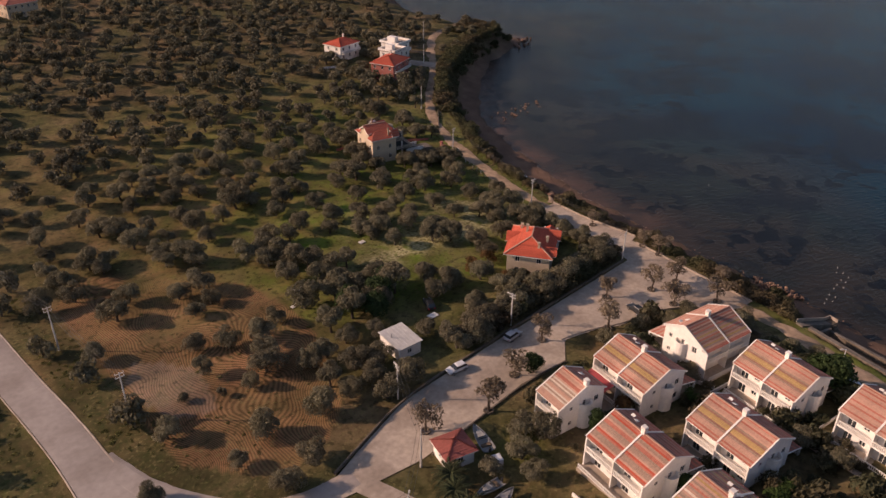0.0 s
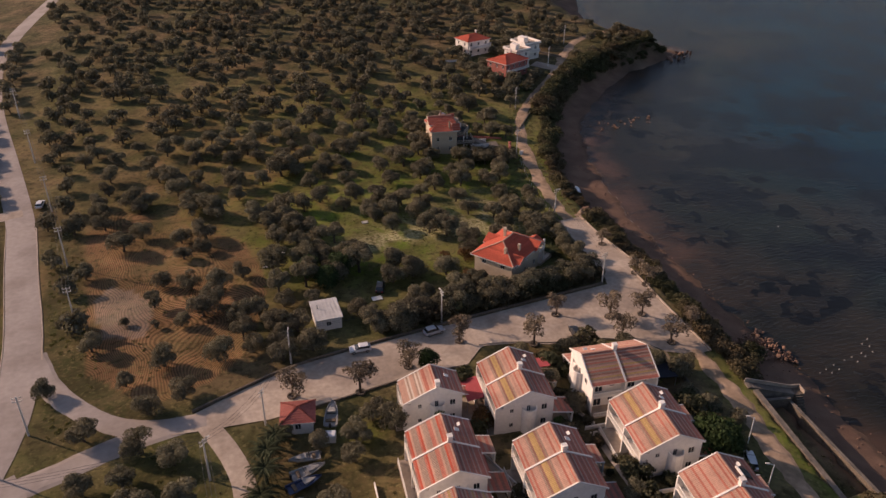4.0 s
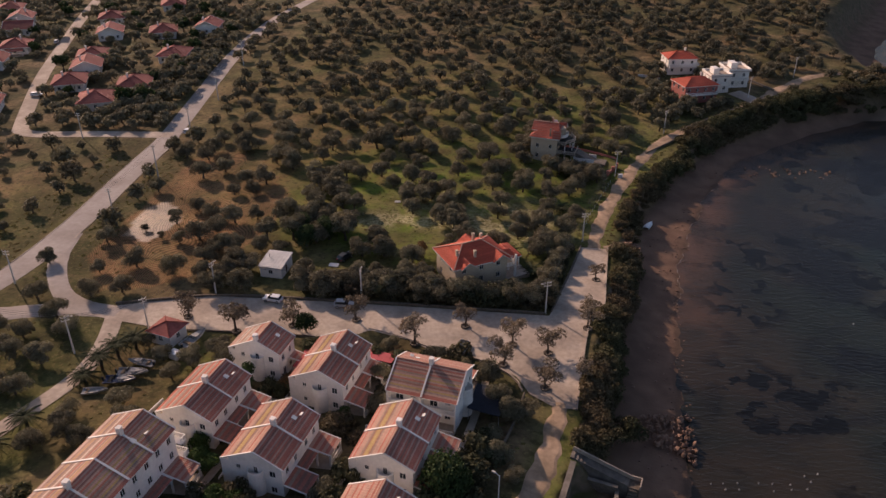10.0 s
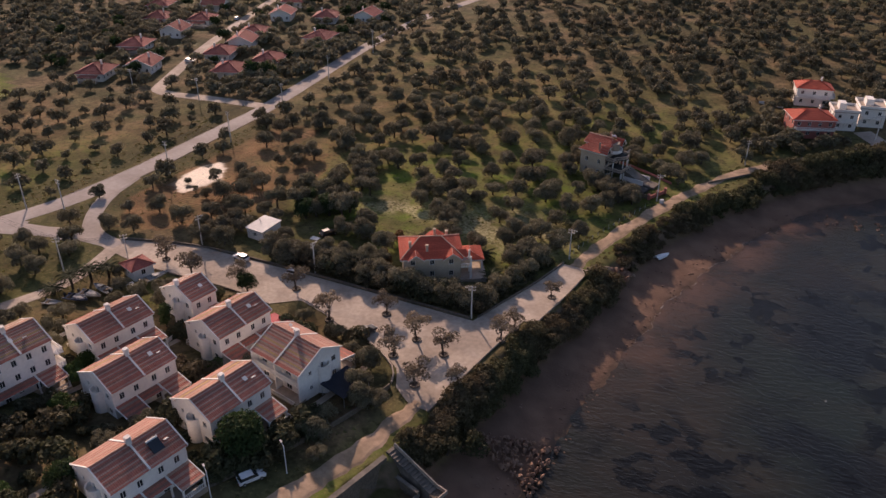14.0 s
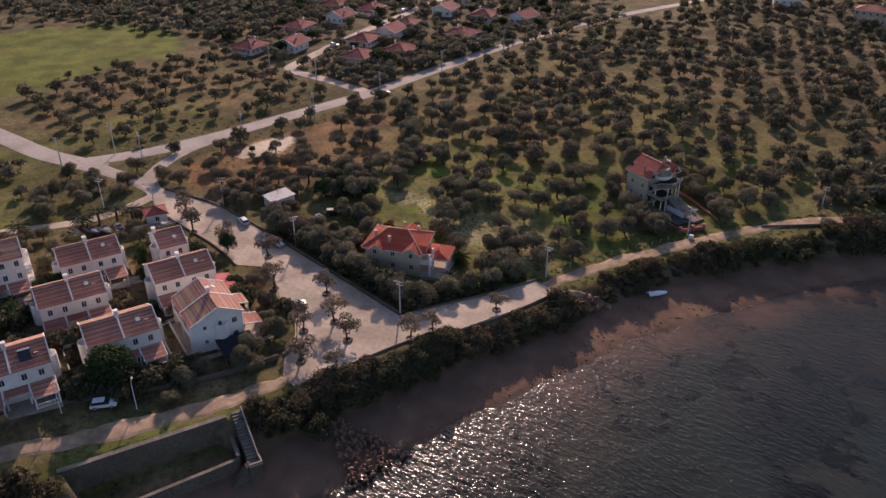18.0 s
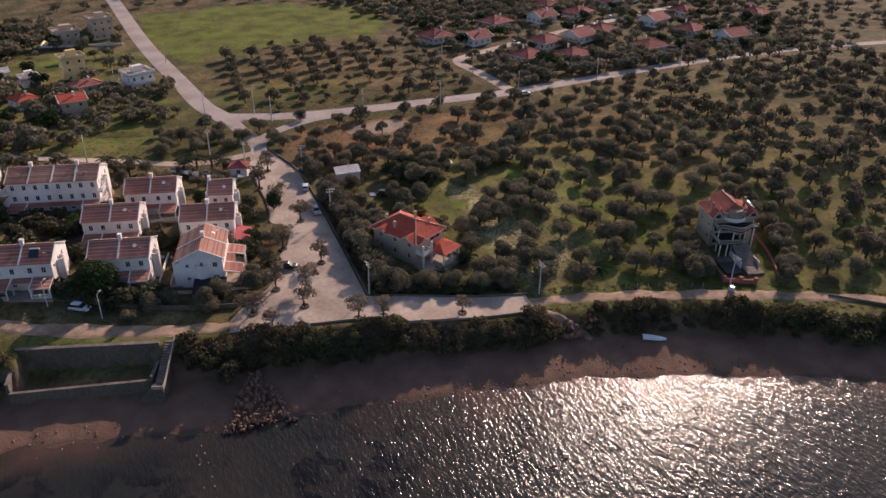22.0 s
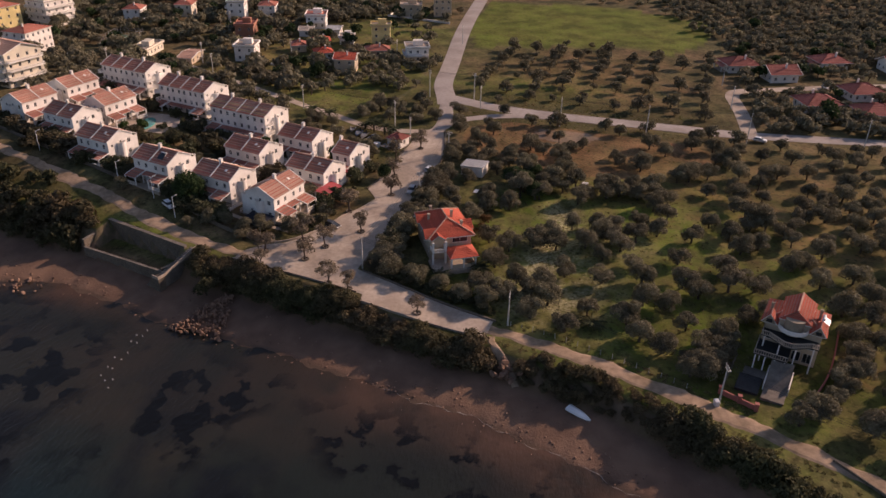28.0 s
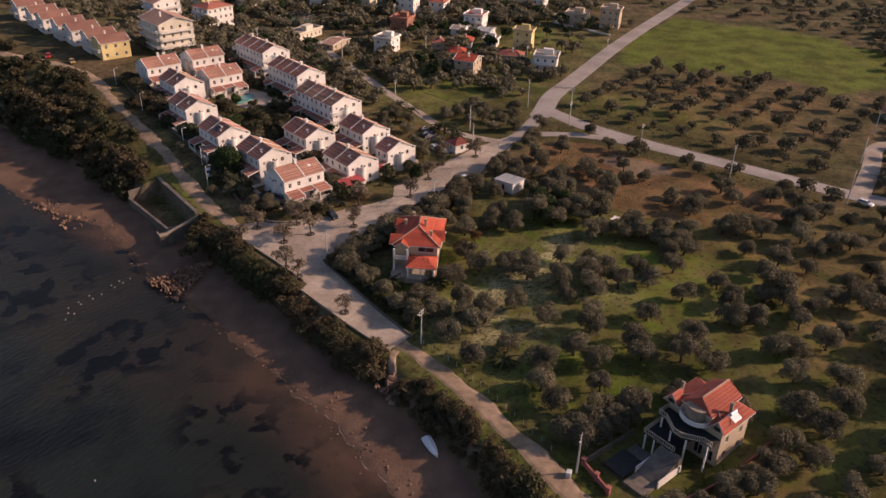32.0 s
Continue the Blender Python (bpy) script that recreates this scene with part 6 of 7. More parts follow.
SIDE_ST = [(18, 167.5), (-8, 165), (-30, 160.5), (-36, 172), (-56, 214), (-68, 245), (-91, 305), (-112, 368)]
LANE = [(50, 70), (53.5, 54), (52, 46), (46, 28), (41, 14), (32, -6), (22, -29), (5, -60)]
LINK = [(23, 101), (30, 84), (37, 76), (44, 72), (36, 71), (18, 66)]
KEEP = [NW_ROAD, SW_ROAD, COAST_N, COAST_S, SIDE_ST, LANE, LINK]
CLEAR = [(120, 97, 11), (122, 92, 7), (135, 170, 9), (147, 168, 8), (148, 163, 8), (77, 91, 6), (185, 227, 11), (184, 254, 10), (203, 242, 9), (195, 235, 7), (210, 232, 9), (128, 119, 7), (118, 112, 7), (103, 133, 8), (100, 110, 5), (104, 388, 12), (60, 396, 12)]
for ob in scene.objects:
    if ob.parent is None and ob.get("category") in ("house", "hut"):
        CLEAR.append((ob.location.x, ob.location.y, 7.5))


def free(x, y, d=4.5):
    if any(near_line(x, y, line, d) for line in KEEP):
        return False
    return all((x - a) ** 2 + (y - b) ** 2 > r * r for a, b, r in CLEAR)


rng = random.Random(11)
GROVE_A = ((30, 150.5, 1), (36.5, 156, 1), (37, 150, 0.9), (39, 106, 0.35), (39.5, 178, 1), (40.5, 137.5, 1.1), (44.5, 103, 0.35), (45, 142.5, 0.9), (45, 110.5, 0.8), (45, 89.5, 0.9), (47.5, 118, 0.7), (49.5, 101.5, 0.7), (50, 181.5, 1), (53, 115, 0.9), (53, 128.5, 0.7), (53.5, 136.5, 0.9), (54, 103.5, 1.1), (54.5, 87.5, 1.1), (56.5, 108, 0.9), (57.5, 130.5, 0.8), (57.5, 150.5, 1), (58.5, 155, 1), (59, 136.5, 1.1), (59, 113, 1), (60, 92, 1), (60.5, 99, 0.9), (61, 87.5, 0.9), (62, 150, 1.1), (63.5, 147, 1), (64, 115.5, 0.8))
GROVE_B = ((64.5, 99.5, 0.9), (66.5, 88, 0.9), (66.5, 93, 1), (70, 169, 0.9), (70, 105.5, 1.1), (70, 100.5, 0.9), (70.5, 91, 0.9), (71, 116, 1.2), (72, 140.5, 1), (72.5, 178.5, 1), (74.5, 128, 1), (74.5, 135.5, 1.1), (75.5, 98.5, 0.8), (76, 106.5, 1.4), (76.5, 141.5, 1), (77.5, 114, 1.3), (78, 121, 1.3), (78.5, 132.5, 1.1), (79, 137.5, 1), (79.5, 177.5, 0.9), (80, 144, 1.1), (81, 129.5, 1.2), (81.5, 113.5, 1.1), (81.5, 118, 1), (82, 106, 1.2), (83, 92, 0.9), (83.5, 124.5, 1), (84, 166, 1.4), (84.5, 142, 1), (85.5, 87.5, 0.9))
GROVE_C = ((86.5, 175, 0.9), (86.5, 169, 1), (87, 123, 1.1), (87.5, 113, 1.1), (88, 165.5, 0.9), (88.5, 108, 1.4), (89.5, 84, 1), (89.5, 145.5, 1), (90.5, 173, 0.9), (94, 139, 0.8), (94, 174.5, 0.9), (94, 101, 1), (94.5, 160.5, 1), (96.5, 107, 1.1), (97.5, 167, 0.9), (98.5, 144, 1), (99, 93.5, 0.6), (99, 152, 1), (99, 133.5, 0.9), (99, 102, 1), (99.5, 130, 0.9), (99.5, 87, 0.9), (101, 163, 1), (102, 124, 0.9), (103.5, 131.5, 1), (103.5, 139.5, 1), (103.5, 176.5, 0.9), (105.5, 134, 1), (106, 93.5, 0.9), (106, 173.5, 1))
GROVE_D = ((108, 186, 1.1), (109, 136.5, 1), (110, 92, 0.9), (110, 119.5, 1.2), (110, 128.5, 1.1), (110.5, 149.5, 0.9), (111, 159.5, 0.9), (112, 179, 1), (113, 122, 1.2), (113.5, 117, 1.2), (114, 133, 0.9), (114.5, 106.5, 0.9), (115.5, 139.5, 0.8), (117, 112, 1), (117, 165.5, 1), (118.5, 160.5, 1.2), (120, 151, 1), (121, 142.5, 1), (123, 154.5, 1), (123.5, 134, 0.9), (123.5, 126, 0.9), (129, 148, 1), (129, 143.5, 1.1), (129, 116.5, 1), (129, 122.5, 1), (133, 120.5, 1), (135, 152.5, 0.9), (135, 124.5, 1.2), (135.5, 115, 1), (136, 133, 0.8))
GROVE_E = ((136.5, 141, 1), (140.5, 122, 1), (141.5, 144, 1), (142, 159.5, 1), (143, 129.5, 0.9), (144, 148.5, 0.9))
GROVE = [t for t in GROVE_A + GROVE_B + GROVE_C + GROVE_D + GROVE_E if math.hypot(t[0] - 120, t[1] - 97) > 8.5 and math.hypot(t[0] - 77.2, t[1] - 91.5) > 5 and math.hypot(t[0] - 135, t[1] - 170.5) > 8]
near_trees, far_trees = [], []
step = 7.4
yy, row = 87.0, 0
while yy < 480:
    xx = 24 + (row % 2) * step / 2
    while xx < np.interp(yy, COAST_Y, TOP_X) - 4:
        x, y = xx + rng.uniform(-2.1, 2.1), yy + rng.uniform(-2.1, 2.1)
        xx += step
        if (x > 36 and y < 152) or any((x - a) ** 2 + (y - b) ** 2 < 36 for a, b, _ in GROVE):
            continue
        if not free(x, y) or rng.random() < (0.2 if y < 190 else 0.32):
            continue
        (near_trees if y < 200 and x > 30 else far_trees).append((x, y, rng.uniform(0.72, 1.25)))
    yy += step * 0.92
    row += 1
yy = 72.0
while yy < 157:
    xx = -58.0 if yy < 88 else -74.0
    while xx < 14:
        x, y = xx + rng.uniform(-1.3, 1.3), yy + rng.uniform(-1.3, 1.3)
        xx += 10.0
        if free(x, y, 6.5) and rng.random() > 0.12:
            far_trees.append((x, y, rng.choice((0.6, 0.85, 1.0, 1.2))))
    yy += 10.0
near_trees = [p for p in near_trees if not (p[0] < 36 and p[1] < 165 and rng.random() < 0.8)]
near_trees += [(a, b, c * rng.uniform(0.98, 1.14)) for a, b, c in GROVE]
near_trees.sort(key=lambda p: (p[0] - 120) ** 2 + (p[1] - 110) ** 2)
far_trees += near_trees[285:]
for x, y, s in near_trees[:285]:
    plant("olive_tree", OLIVES, x, y, s, rng, "grey-green olive tree with a short dark trunk in the grove", "tree", "olive trees of the grove")


def stuff_trees(name, spots, kinds, rng, label, category):
    """Many plants joined: one mesh of crowns and one of trunks under one thing."""
    e = thing(name, Matrix(), label, category, kind="stuff")
    for which, nm in ((1, "crown"), (0, "trunk")):
        data = []
        for k in kinds:
            me = k[which]
            v = np.empty(len(me.vertices) * 3)
            me.vertices.foreach_get("co", v)
            data.append((v.reshape(-1, 3), [tuple(p.vertices) for p in me.polygons]))
        V, F, off = [], [], 0
        for i, (x, y, s) in enumerate(spots):
            v, f = data[i % len(data)]
            a = rng.uniform(0, math.tau)
            R = np.array([[math.cos(a), -math.sin(a), 0], [math.sin(a), math.cos(a), 0], [0, 0, 1]]) * s
            V.append(v @ R.T + np.array((x, y, gz(x, y))))
            F += [tuple(q + off for q in p) for p in f]
            off += len(v)
        me = bpy.data.meshes.new(nm)
        me.from_pydata(np.concatenate(V).tolist(), [], F)
        me.materials.append(kinds[0][which].materials[0])
        ob = part(nm, me, None, e)
        ob["kind"] = "stuff"
    return e


def scatter(n, x0, x1, y0, y1, gap, rng, d=5.0, lo=0.7, hi=1.2, coast=4.0):
    out = []
    for _ in range(n * 3):
        if len(out) >= n:
            break
        x, y = rng.uniform(x0, x1), rng.uniform(y0, y1)
        if x > np.interp(y, COAST_Y, TOP_X) - coast or not free(x, y, d):
            continue
        if any((x - a) ** 2 + (y - b) ** 2 < gap * gap for a, b, _ in out):
            continue
        out.append((x, y, rng.uniform(lo, hi)))
    return out


far_trees += [p for p in SHORE_TREES if not near_line(p[0], p[1], COAST_N, 3.2)]
stuff_trees("olive_grove", far_trees, OLIVES_FAR, rng, "distant grey-green olive trees in rows", "olive grove")
woods = scatter(290, -140, 8, 165, 340, 4.2, rng, 4.0) + scatter(130, -120, 50, -150, 34, 4.5, rng, 4.0, 0.6, 1.3) + scatter(70, 20, 62, -60, 22, 5.0, rng) + scatter(170, -190, -20, 330, 480, 7.0, rng)
woods += scatter(80, -14, 13, 168, 330, 4.0, rng, 4.5, 0.8, 1.2)
woods += scatter(120, -260, -130, 150, 330, 7.5, rng) + scatter(130, -300, -172, -10, 190, 7, rng) + scatter(110, 20, 80, -200, -50, 6, rng)


def open_ground(x, y):
    """Lawns and green strips that stay free of trees."""
    return (-82 < x < -46 and -12 + (x + 80) * 0.25 < y < 31) or (-152 < x < -119 and -80 < y < -48) or (14 < x < 49 and 14 < y < 60 and x - y < 22) or (-90 < x < -60 and -8 < y < 34) or math.hypot(x + 10, y + 93) < 11


town = scatter(200, -110, 58, -155, 16, 3.6, rng, 4.0, 1.0, 1.6) + scatter(190, -110, 58, -155, 16, 3.2, rng, 4.0, 0.4, 0.9) + scatter(150, -150, -80, -150, 0, 4.5, rng, 4.0, 0.9, 1.4)
woods += [p for p in scatter(46, -26, 16, 8, 52, 3.6, rng, 4.5, 0.7, 1.15) if math.hypot(p[0] + 6, p[1] - 50) > 9]
woods += [p for p in town if not open_ground(p[0], p[1])]
woods += [p for p in scatter(330, -250, -92, 112, 262, 5.4, rng, 5.0, 0.7, 1.35) if p[1] > 118 + (p[0] + 178) * 0.5]
TOWN_TREES = [tree_kind(k + 400, 280, 0.52, 1.75, None, 1.5, 3.3, (1.0, 1.7), (7, 11), far=True) for k in range(6)]
stuff_trees("village_trees", woods, TOWN_TREES, rng, "dark mixed trees between village houses", "trees")
dark = scatter(45, -140, 0, 165, 330, 6.5, rng) + scatter(70, -110, 50, -140, 20, 6.5, rng)
FAR_PINES = [tree_kind(s + 250, 360, 0.55, 1.6, M_PINE, 1.8, 4.2, (1.4, 1.9), (6, 8), 1.6, 0.25, far=True) for s in range(4)]
stuff_trees("evergreen_trees", dark, FAR_PINES, rng, "dark evergreen trees between village houses", "trees")
shore_wood = scatter(150, 112, 142, -200, -4, 3.4, rng, 4.0, 0.75, 1.15, 0.5)
for _ in range(70):
    y = rng.uniform(-75, 13)
    x = np.interp(y, COAST_Y, TOP_X) + rng.uniform(-2.5, 6.0)
    if free(x, y, 4.0) and all((x - a) ** 2 + (y - b) ** 2 > 6 for a, b, _ in shore_wood):
        shore_wood.append((x, y, rng.uniform(0.9, 1.45)))
SHORE_KIND = [tree_kind(s + 270, 420, 0.45, 1.4, M_SCRUB, 0.9, 2.8, (1.2, 1.7), (6, 8), 0.9, far=True) for s in range(4)]
stuff_trees("shore_thicket", shore_wood, SHORE_KIND, rng, "dense dark green thicket above the shore", "thicket")
scrub = []
y = -120.0
while y < 262:
    t, b = np.interp(y, COAST_Y, TOP_X), np.interp(y, COAST_Y, BASE_X)
    for _ in range(3 if y < 235 else 2):
        x = t + (b - t) * (rng.uniform(0.25, 0.9) if 48 < y < 118 else rng.uniform(0.02, 0.9))
        ramp_gap = 117.5 < y < 124 or 15 < y < 46
        if not ramp_gap and not near_line(x, y, COAST_N, 3.6) and not near_line(x, y, COAST_S, 3.6) and x > np.interp(y, (54, 88, 88.1, 116), (143.5, 147, 150, 152)) - (0 if 50 < y < 117 else 99):
            scrub.append((x, y + rng.uniform(-0.6, 0.6), rng.uniform(0.45, 1.55) * (0.85 + 0.4 * math.sin(y * 0.23) * math.sin(y * 0.11 + 1)) * (0.85 if 48 < y < 118 else 0.88)))
    y += 1.0
for _ in range(420):
    y = rng.uniform(186, 262)
    t, b = np.interp(y, COAST_Y, TOP_X), np.interp(y, COAST_Y, BASE_X)
    x = rng.uniform(t - 5 - 14 * float(sstep(232, 246, y)), b - 0.5)
    if not near_line(x, y, COAST_N, 3.0):
        scrub.append((x, y, rng.uniform(0.6, 1.5)))
bushes = []
for y0, y1, n_, lo, hi in ((52, 86, 34, 1.5, 2.1), (86, 113, 30, 1.3, 1.85), (123, 186, 22, 0.6, 1.05)):
    for i in range(n_):
        y = y0 + (y1 - y0) * (i + rng.random()) / n_
        x = np.interp(y, COAST_Y, TOP_X) + (rng.uniform(3.6, 5.6) if 86 < y < 113 else rng.uniform(2.2, 4.4))
        if not near_line(x, y, COAST_N, 3.8):
            bushes.append((x, y, rng.uniform(lo, hi)))
stuff_trees("bank_bushes", bushes, SHRUBS, rng, "tall brownish green bushes shading the beach", "bushes")
stuff_trees("coastal_scrub", scrub, SHRUBS_FAR, rng, "dense brownish green scrub on the shore bank", "scrub")

# rough weeds on the road verge
WEEDS = [tree_kind(k + 300, 80, 0.3, 1.3, M_WEED, 0.0, 0.14, (0.4, 0.8), (5, 8), 0.08, 0.03, 0.3, True) for k in range(5)]
weeds = []
for _ in range(300):
    y = rng.uniform(74, 160)
    weeds.append((rng.uniform(24.6, 33.0 - 0.05 * (y - 110)), y, rng.uniform(0.12, 0.34)))
for _ in range(300):
    weeds.append((rng.uniform(4, 15.5), rng.uniform(68, 150), rng.uniform(0.15, 0.4)))
weeds = [w for w in weeds if not near_line(w[0], w[1], LINK, 3.4) and not near_line(w[0], w[1], NW_ROAD, 4.0)]
for x0, x1, y0, y1, n_ in ((126, 146, 20, 58, 160), (58, 82, 30, 66, 120), (20, 50, 24, 66, 200), (86, 146, 104, 168, 420), (40, 86, 86, 170, 260)):
    for _ in range(n_):
        x, y = rng.uniform(x0, x1), rng.uniform(y0, y1)
        if free(x, y, 3.4):
            weeds.append((x, y, rng.uniform(0.1, 0.3)))
for _ in range(360):
    y = rng.uniform(116, 236)
    x = np.interp(y, [p[1] for p in COAST_N], [p[0] for p in COAST_N]) + rng.choice((-1, 1)) * rng.uniform(2.2, 4.6)
    weeds.append((x, y, rng.uniform(0.15, 0.4)))
stuff_trees("verge_weeds", weeds, WEEDS, rng, "rough brown and green weeds on verges and grass", "weeds")

# hedge and trees between the car park and the villa
hedge = []
for i in range(64):
    x = 86 + i * 0.8
    hedge.append((x, np.interp(x, (90, 113, 136), (84.2, 84.9, 85.6)) + rng.uniform(0, 1.8), rng.uniform(1.0, 1.7)))
for i in range(34):
    y = 86 + i * 0.85
    hedge.append((np.interp(y, (86, 115), (136.4, 142.4)) - rng.uniform(0.2, 1.6), y, rng.uniform(0.6, 1.0)))
stuff_trees("hedge", hedge, GARDEN_KIND, rng, "thick dark hedge above the car park wall", "hedge")
shrubs = []
for _ in range(1500):
    x, y = rng.uniform(60, 132), rng.uniform(-48, 66)
    if len(shrubs) < 210 and (x > 79 or y < 30) and x < np.interp(y, (-48, -24, 4, 35, 56, 66), (106, 112, 119, 129, 131, 122)) and all(abs((x - a) * 0.985 - (y - b) * 0.17) > 5.6 + (2.6 if (x - a) > 0 else 0) or abs((y - b) * 0.985 + (x - a) * 0.17) > hl for a, b, hl in ESTATE):
        shrubs.append((x, y, rng.choice((0.5, 0.7, 0.9, 1.2, 1.6)) * rng.uniform(0.85, 1.1)))
for _ in range(150):
    y = rng.uniform(-48, 54)
    x = np.interp(y, (-48, -24, 4, 22, 36, 46, 57), (105.5, 111, 118, 121.5, 126.5, 130, 132)) - rng.uniform(0.2, 3.4)
    if all(abs((x - a) * 0.985 - (y - b) * 0.17) > 6.2 or abs((y - b) * 0.985 + (x - a) * 0.17) > hl for a, b, hl in ESTATE):
        shrubs.append((x, y, rng.uniform(0.7, 1.7)))
shrubs = [p for p in shrubs if not (120 < p[0] < 134 and 43 < p[1] < 58)]
stuff_trees("garden_shrubs", shrubs, GARDEN_KIND, rng, "dark green and brown shrubs filling house gardens", "shrubs")
for x, y in ((128.5, 164), (150.5, 178.2), (154.5, 175.5), (135.5, 183), (141, 158.5), (146.5, 158.5), (144, 179.8), (138.5, 160.5), (146, 153.5), (142.5, 155.5), (149.5, 154), (139, 157.5), (136, 160), (128.5, 171.5), (144, 157.5), (148.5, 156), (146, 180.5), (141, 182), (128, 175), (130, 183), (126, 168), (157.5, 172)):
    plant("garden_tree", OLIVES, x, y, rng.uniform(0.8, 1.15), rng, "dark garden tree close to the tall shore house", "tree", "trees round the tall house")
for i in range(15):
    x = 66.5 + i * 4.8 + rng.uniform(-1, 1)
    if abs(x - 77) > 4:
        plant("olive_tree", OLIVES, x, np.interp(x, (60, 90, 113, 136), (80.5, 84.3, 85.2, 86)) + rng.uniform(0.2, 1.8), rng.uniform(1.0, 1.35), rng, "tall grey-brown olive tree behind the car park wall", "tree", "olive trees behind the car park wall")
for y in (90, 95.5, 101.5, 107, 112):
    plant("olive_tree", OLIVES, np.interp(y, (86, 115), (136.4, 142.4)) - rng.uniform(1.2, 2.2), y, rng.uniform(0.9, 1.15), rng, "tall grey-brown olive tree behind the car park wall", "tree", "olive trees behind the car park wall")
LBL_G = "grey-green garden tree beside the villa"
for x, y in ((101, 88), (106.5, 89.5), (111, 87.5), (116, 86.5), (121, 87.6), (126, 88), (130.5, 88.5), (106, 99.5), (101, 95), (113, 107), (124.5, 110.5), (134.5, 110), (96, 91), (92, 88)):
    if any((x - a) ** 2 + (y - b) ** 2 < 14 for a, b, _ in GROVE):
        continue
    plant("garden_tree", OLIVES, x, y, rng.uniform(0.85, 1.15), rng, LBL_G, "tree", "trees round the villa")
for x, y in ((108.5, 94), (111, 91.2), (107, 103.5), (112.5, 103.6)):
    plant("autumn_tree", RUSTS, x, y, rng.uniform(0.8, 1.0), rng, "small tree with rusty yellow-green leaves near the villa", "tree", "rusty trees by the villa")
for x, y, s in ((98.6, 75.6, 1.0), (120.5, 76.4, 0.95), (111.5, 69.3, 1.1), (137, 69.8, 1.0), (128.8, 65.2, 1.05), (130.2, 71.6, 1.0), (86.6, 72, 0.95), (136.6, 59.5, 1.0), (76.2, 68.4, 1.15), (64.8, 72.0, 1.0), (147.2, 100, 0.7), (143.5, 62.5, 0.8), (144.6, 79, 0.9), (145.3, 84, 0.8)):
    plant("car_park_tree", LOT_TREES, x, y, s * 1.34, rng, "slender olive tree standing in the concrete car park", "tree", "trees of the car park")
    g = gz(x, y)
    bm = bmesh.new()
    for i in range(9):
        a = i * math.tau / 9
        box(bm, -0.22, 0.22, -0.15, 0.15, -0.1, 0.32, pose(x + 0.75 * math.cos(a), y + 0.75 * math.sin(a), g + 0.1, 0, 0, math.degrees(a) + 90))
    tagged(new("tree_ring", finish(bm, "tree_ring", M_STONE)), "ring of dark stones round a tree foot", "planter", "stone rings of the car park")
plant("pine_tree", PINES, 122.6, 31.0, 1.4, rng, "dense round dark green pine beside the white house", "tree")
plant("pine_tree", PINES, 106.0, 12.5, 0.95, rng, "dense round dark green tree between the houses", "tree")
for x, y, s in ((86, 31, 0.95), (83.5, 35, 0.85), (90, 24, 0.8), (103.5, 45.5, 0.7), (93, 24, 0.7), (101, 6, 0.8), (91, -6, 0.9), (94, -10, 0.8)):
    plant("leafy_tree", GREENS, x, y, s, rng, "round leafy green tree in a house garden", "tree", "garden trees of the estate")
for x, y, s in ((80, 104, 0.95), (84.5, 108, 1.0), (77, 109, 0.9), (88, 112, 0.9)):
    plant("evergreen_tree", PINES, x, y, s, rng, "large dark evergreen tree behind the hut", "tree", "evergreens behind the hut")
plant("evergreen_tree", PINES, 89.9, 70.2, 0.72, rng, "dense round dark green tree at the car park edge", "tree")
plant("evergreen_shrub", CONES, 84.6, 52.4, 1.0, rng, "brownish green conical evergreen beside the small house", "tree")
plant("autumn_tree", RUSTS, 92.6, 52.2, 0.95, rng, "small tree with rusty orange leaves between houses", "tree", "rusty trees of the estate")
plant("bank_bush", SHRUBS, 151, 53, 1.9, rng, "dark brownish green bush above the rocks", "bush", "bushes on the bank", z=-6.2)
plant("bank_bush", SHRUBS, 148, 50, 1.7, rng, "dark brownish green bush above the rocks", "bush", "bushes on the bank", z=-5.0)
for x, y, s in ((107.3, 57, 0.95), (108.5, 50, 0.8), (76, 61, 1.0), (78.5, 57.5, 1.0), (126.5, 60.5, 0.9), (128, 54.5, 0.95), (131, 51, 0.9), (121.5, 61.5, 0.7), (116, 65, 0.8), (107, 67, 0.7), (64, 34, 0.8), (88, 46.5, 0.7), (105.5, 27, 0.8), (104, 21, 0.8), (128, 44, 0.75), (127, 40, 0.7), (124, 12, 0.8), (104, -11, 0.8), (70, 31, 0.8), (31, 74, 1.0), (39, 68, 1.0), (44, 63, 0.9), (36, 61, 0.9), (30, 62, 0.9), (25, 88, 0.8), (41, 77, 0.9), (47, 79, 0.9), (38, 86, 0.7), (33, 50, 0.9), (40, 46, 0.9), (28, 44, 0.8), (129.6, 40.5, 0.85), (133.5, 52, 0.7), (132.4, 36.5, 0.6), (72, 57, 0.9), (70, 53, 0.8), (66, 58, 0.7), (68.5, 40, 0.9), (64.5, 44.5, 0.8), (73, 36, 0.8), (60, 36, 1.0), (56.5, 32, 0.9), (58, 40, 0.8), (61, 62, 0.7), (44, 54, 1.0), (38, 55, 1.1), (35, 47, 1.0), (45, 45, 0.9), (24, 58, 1.0)):
    plant("olive_tree", OLIVES, x, y, s, rng, "grey-brown olive tree in a garden or verge", "tree", "olive trees of the gardens")


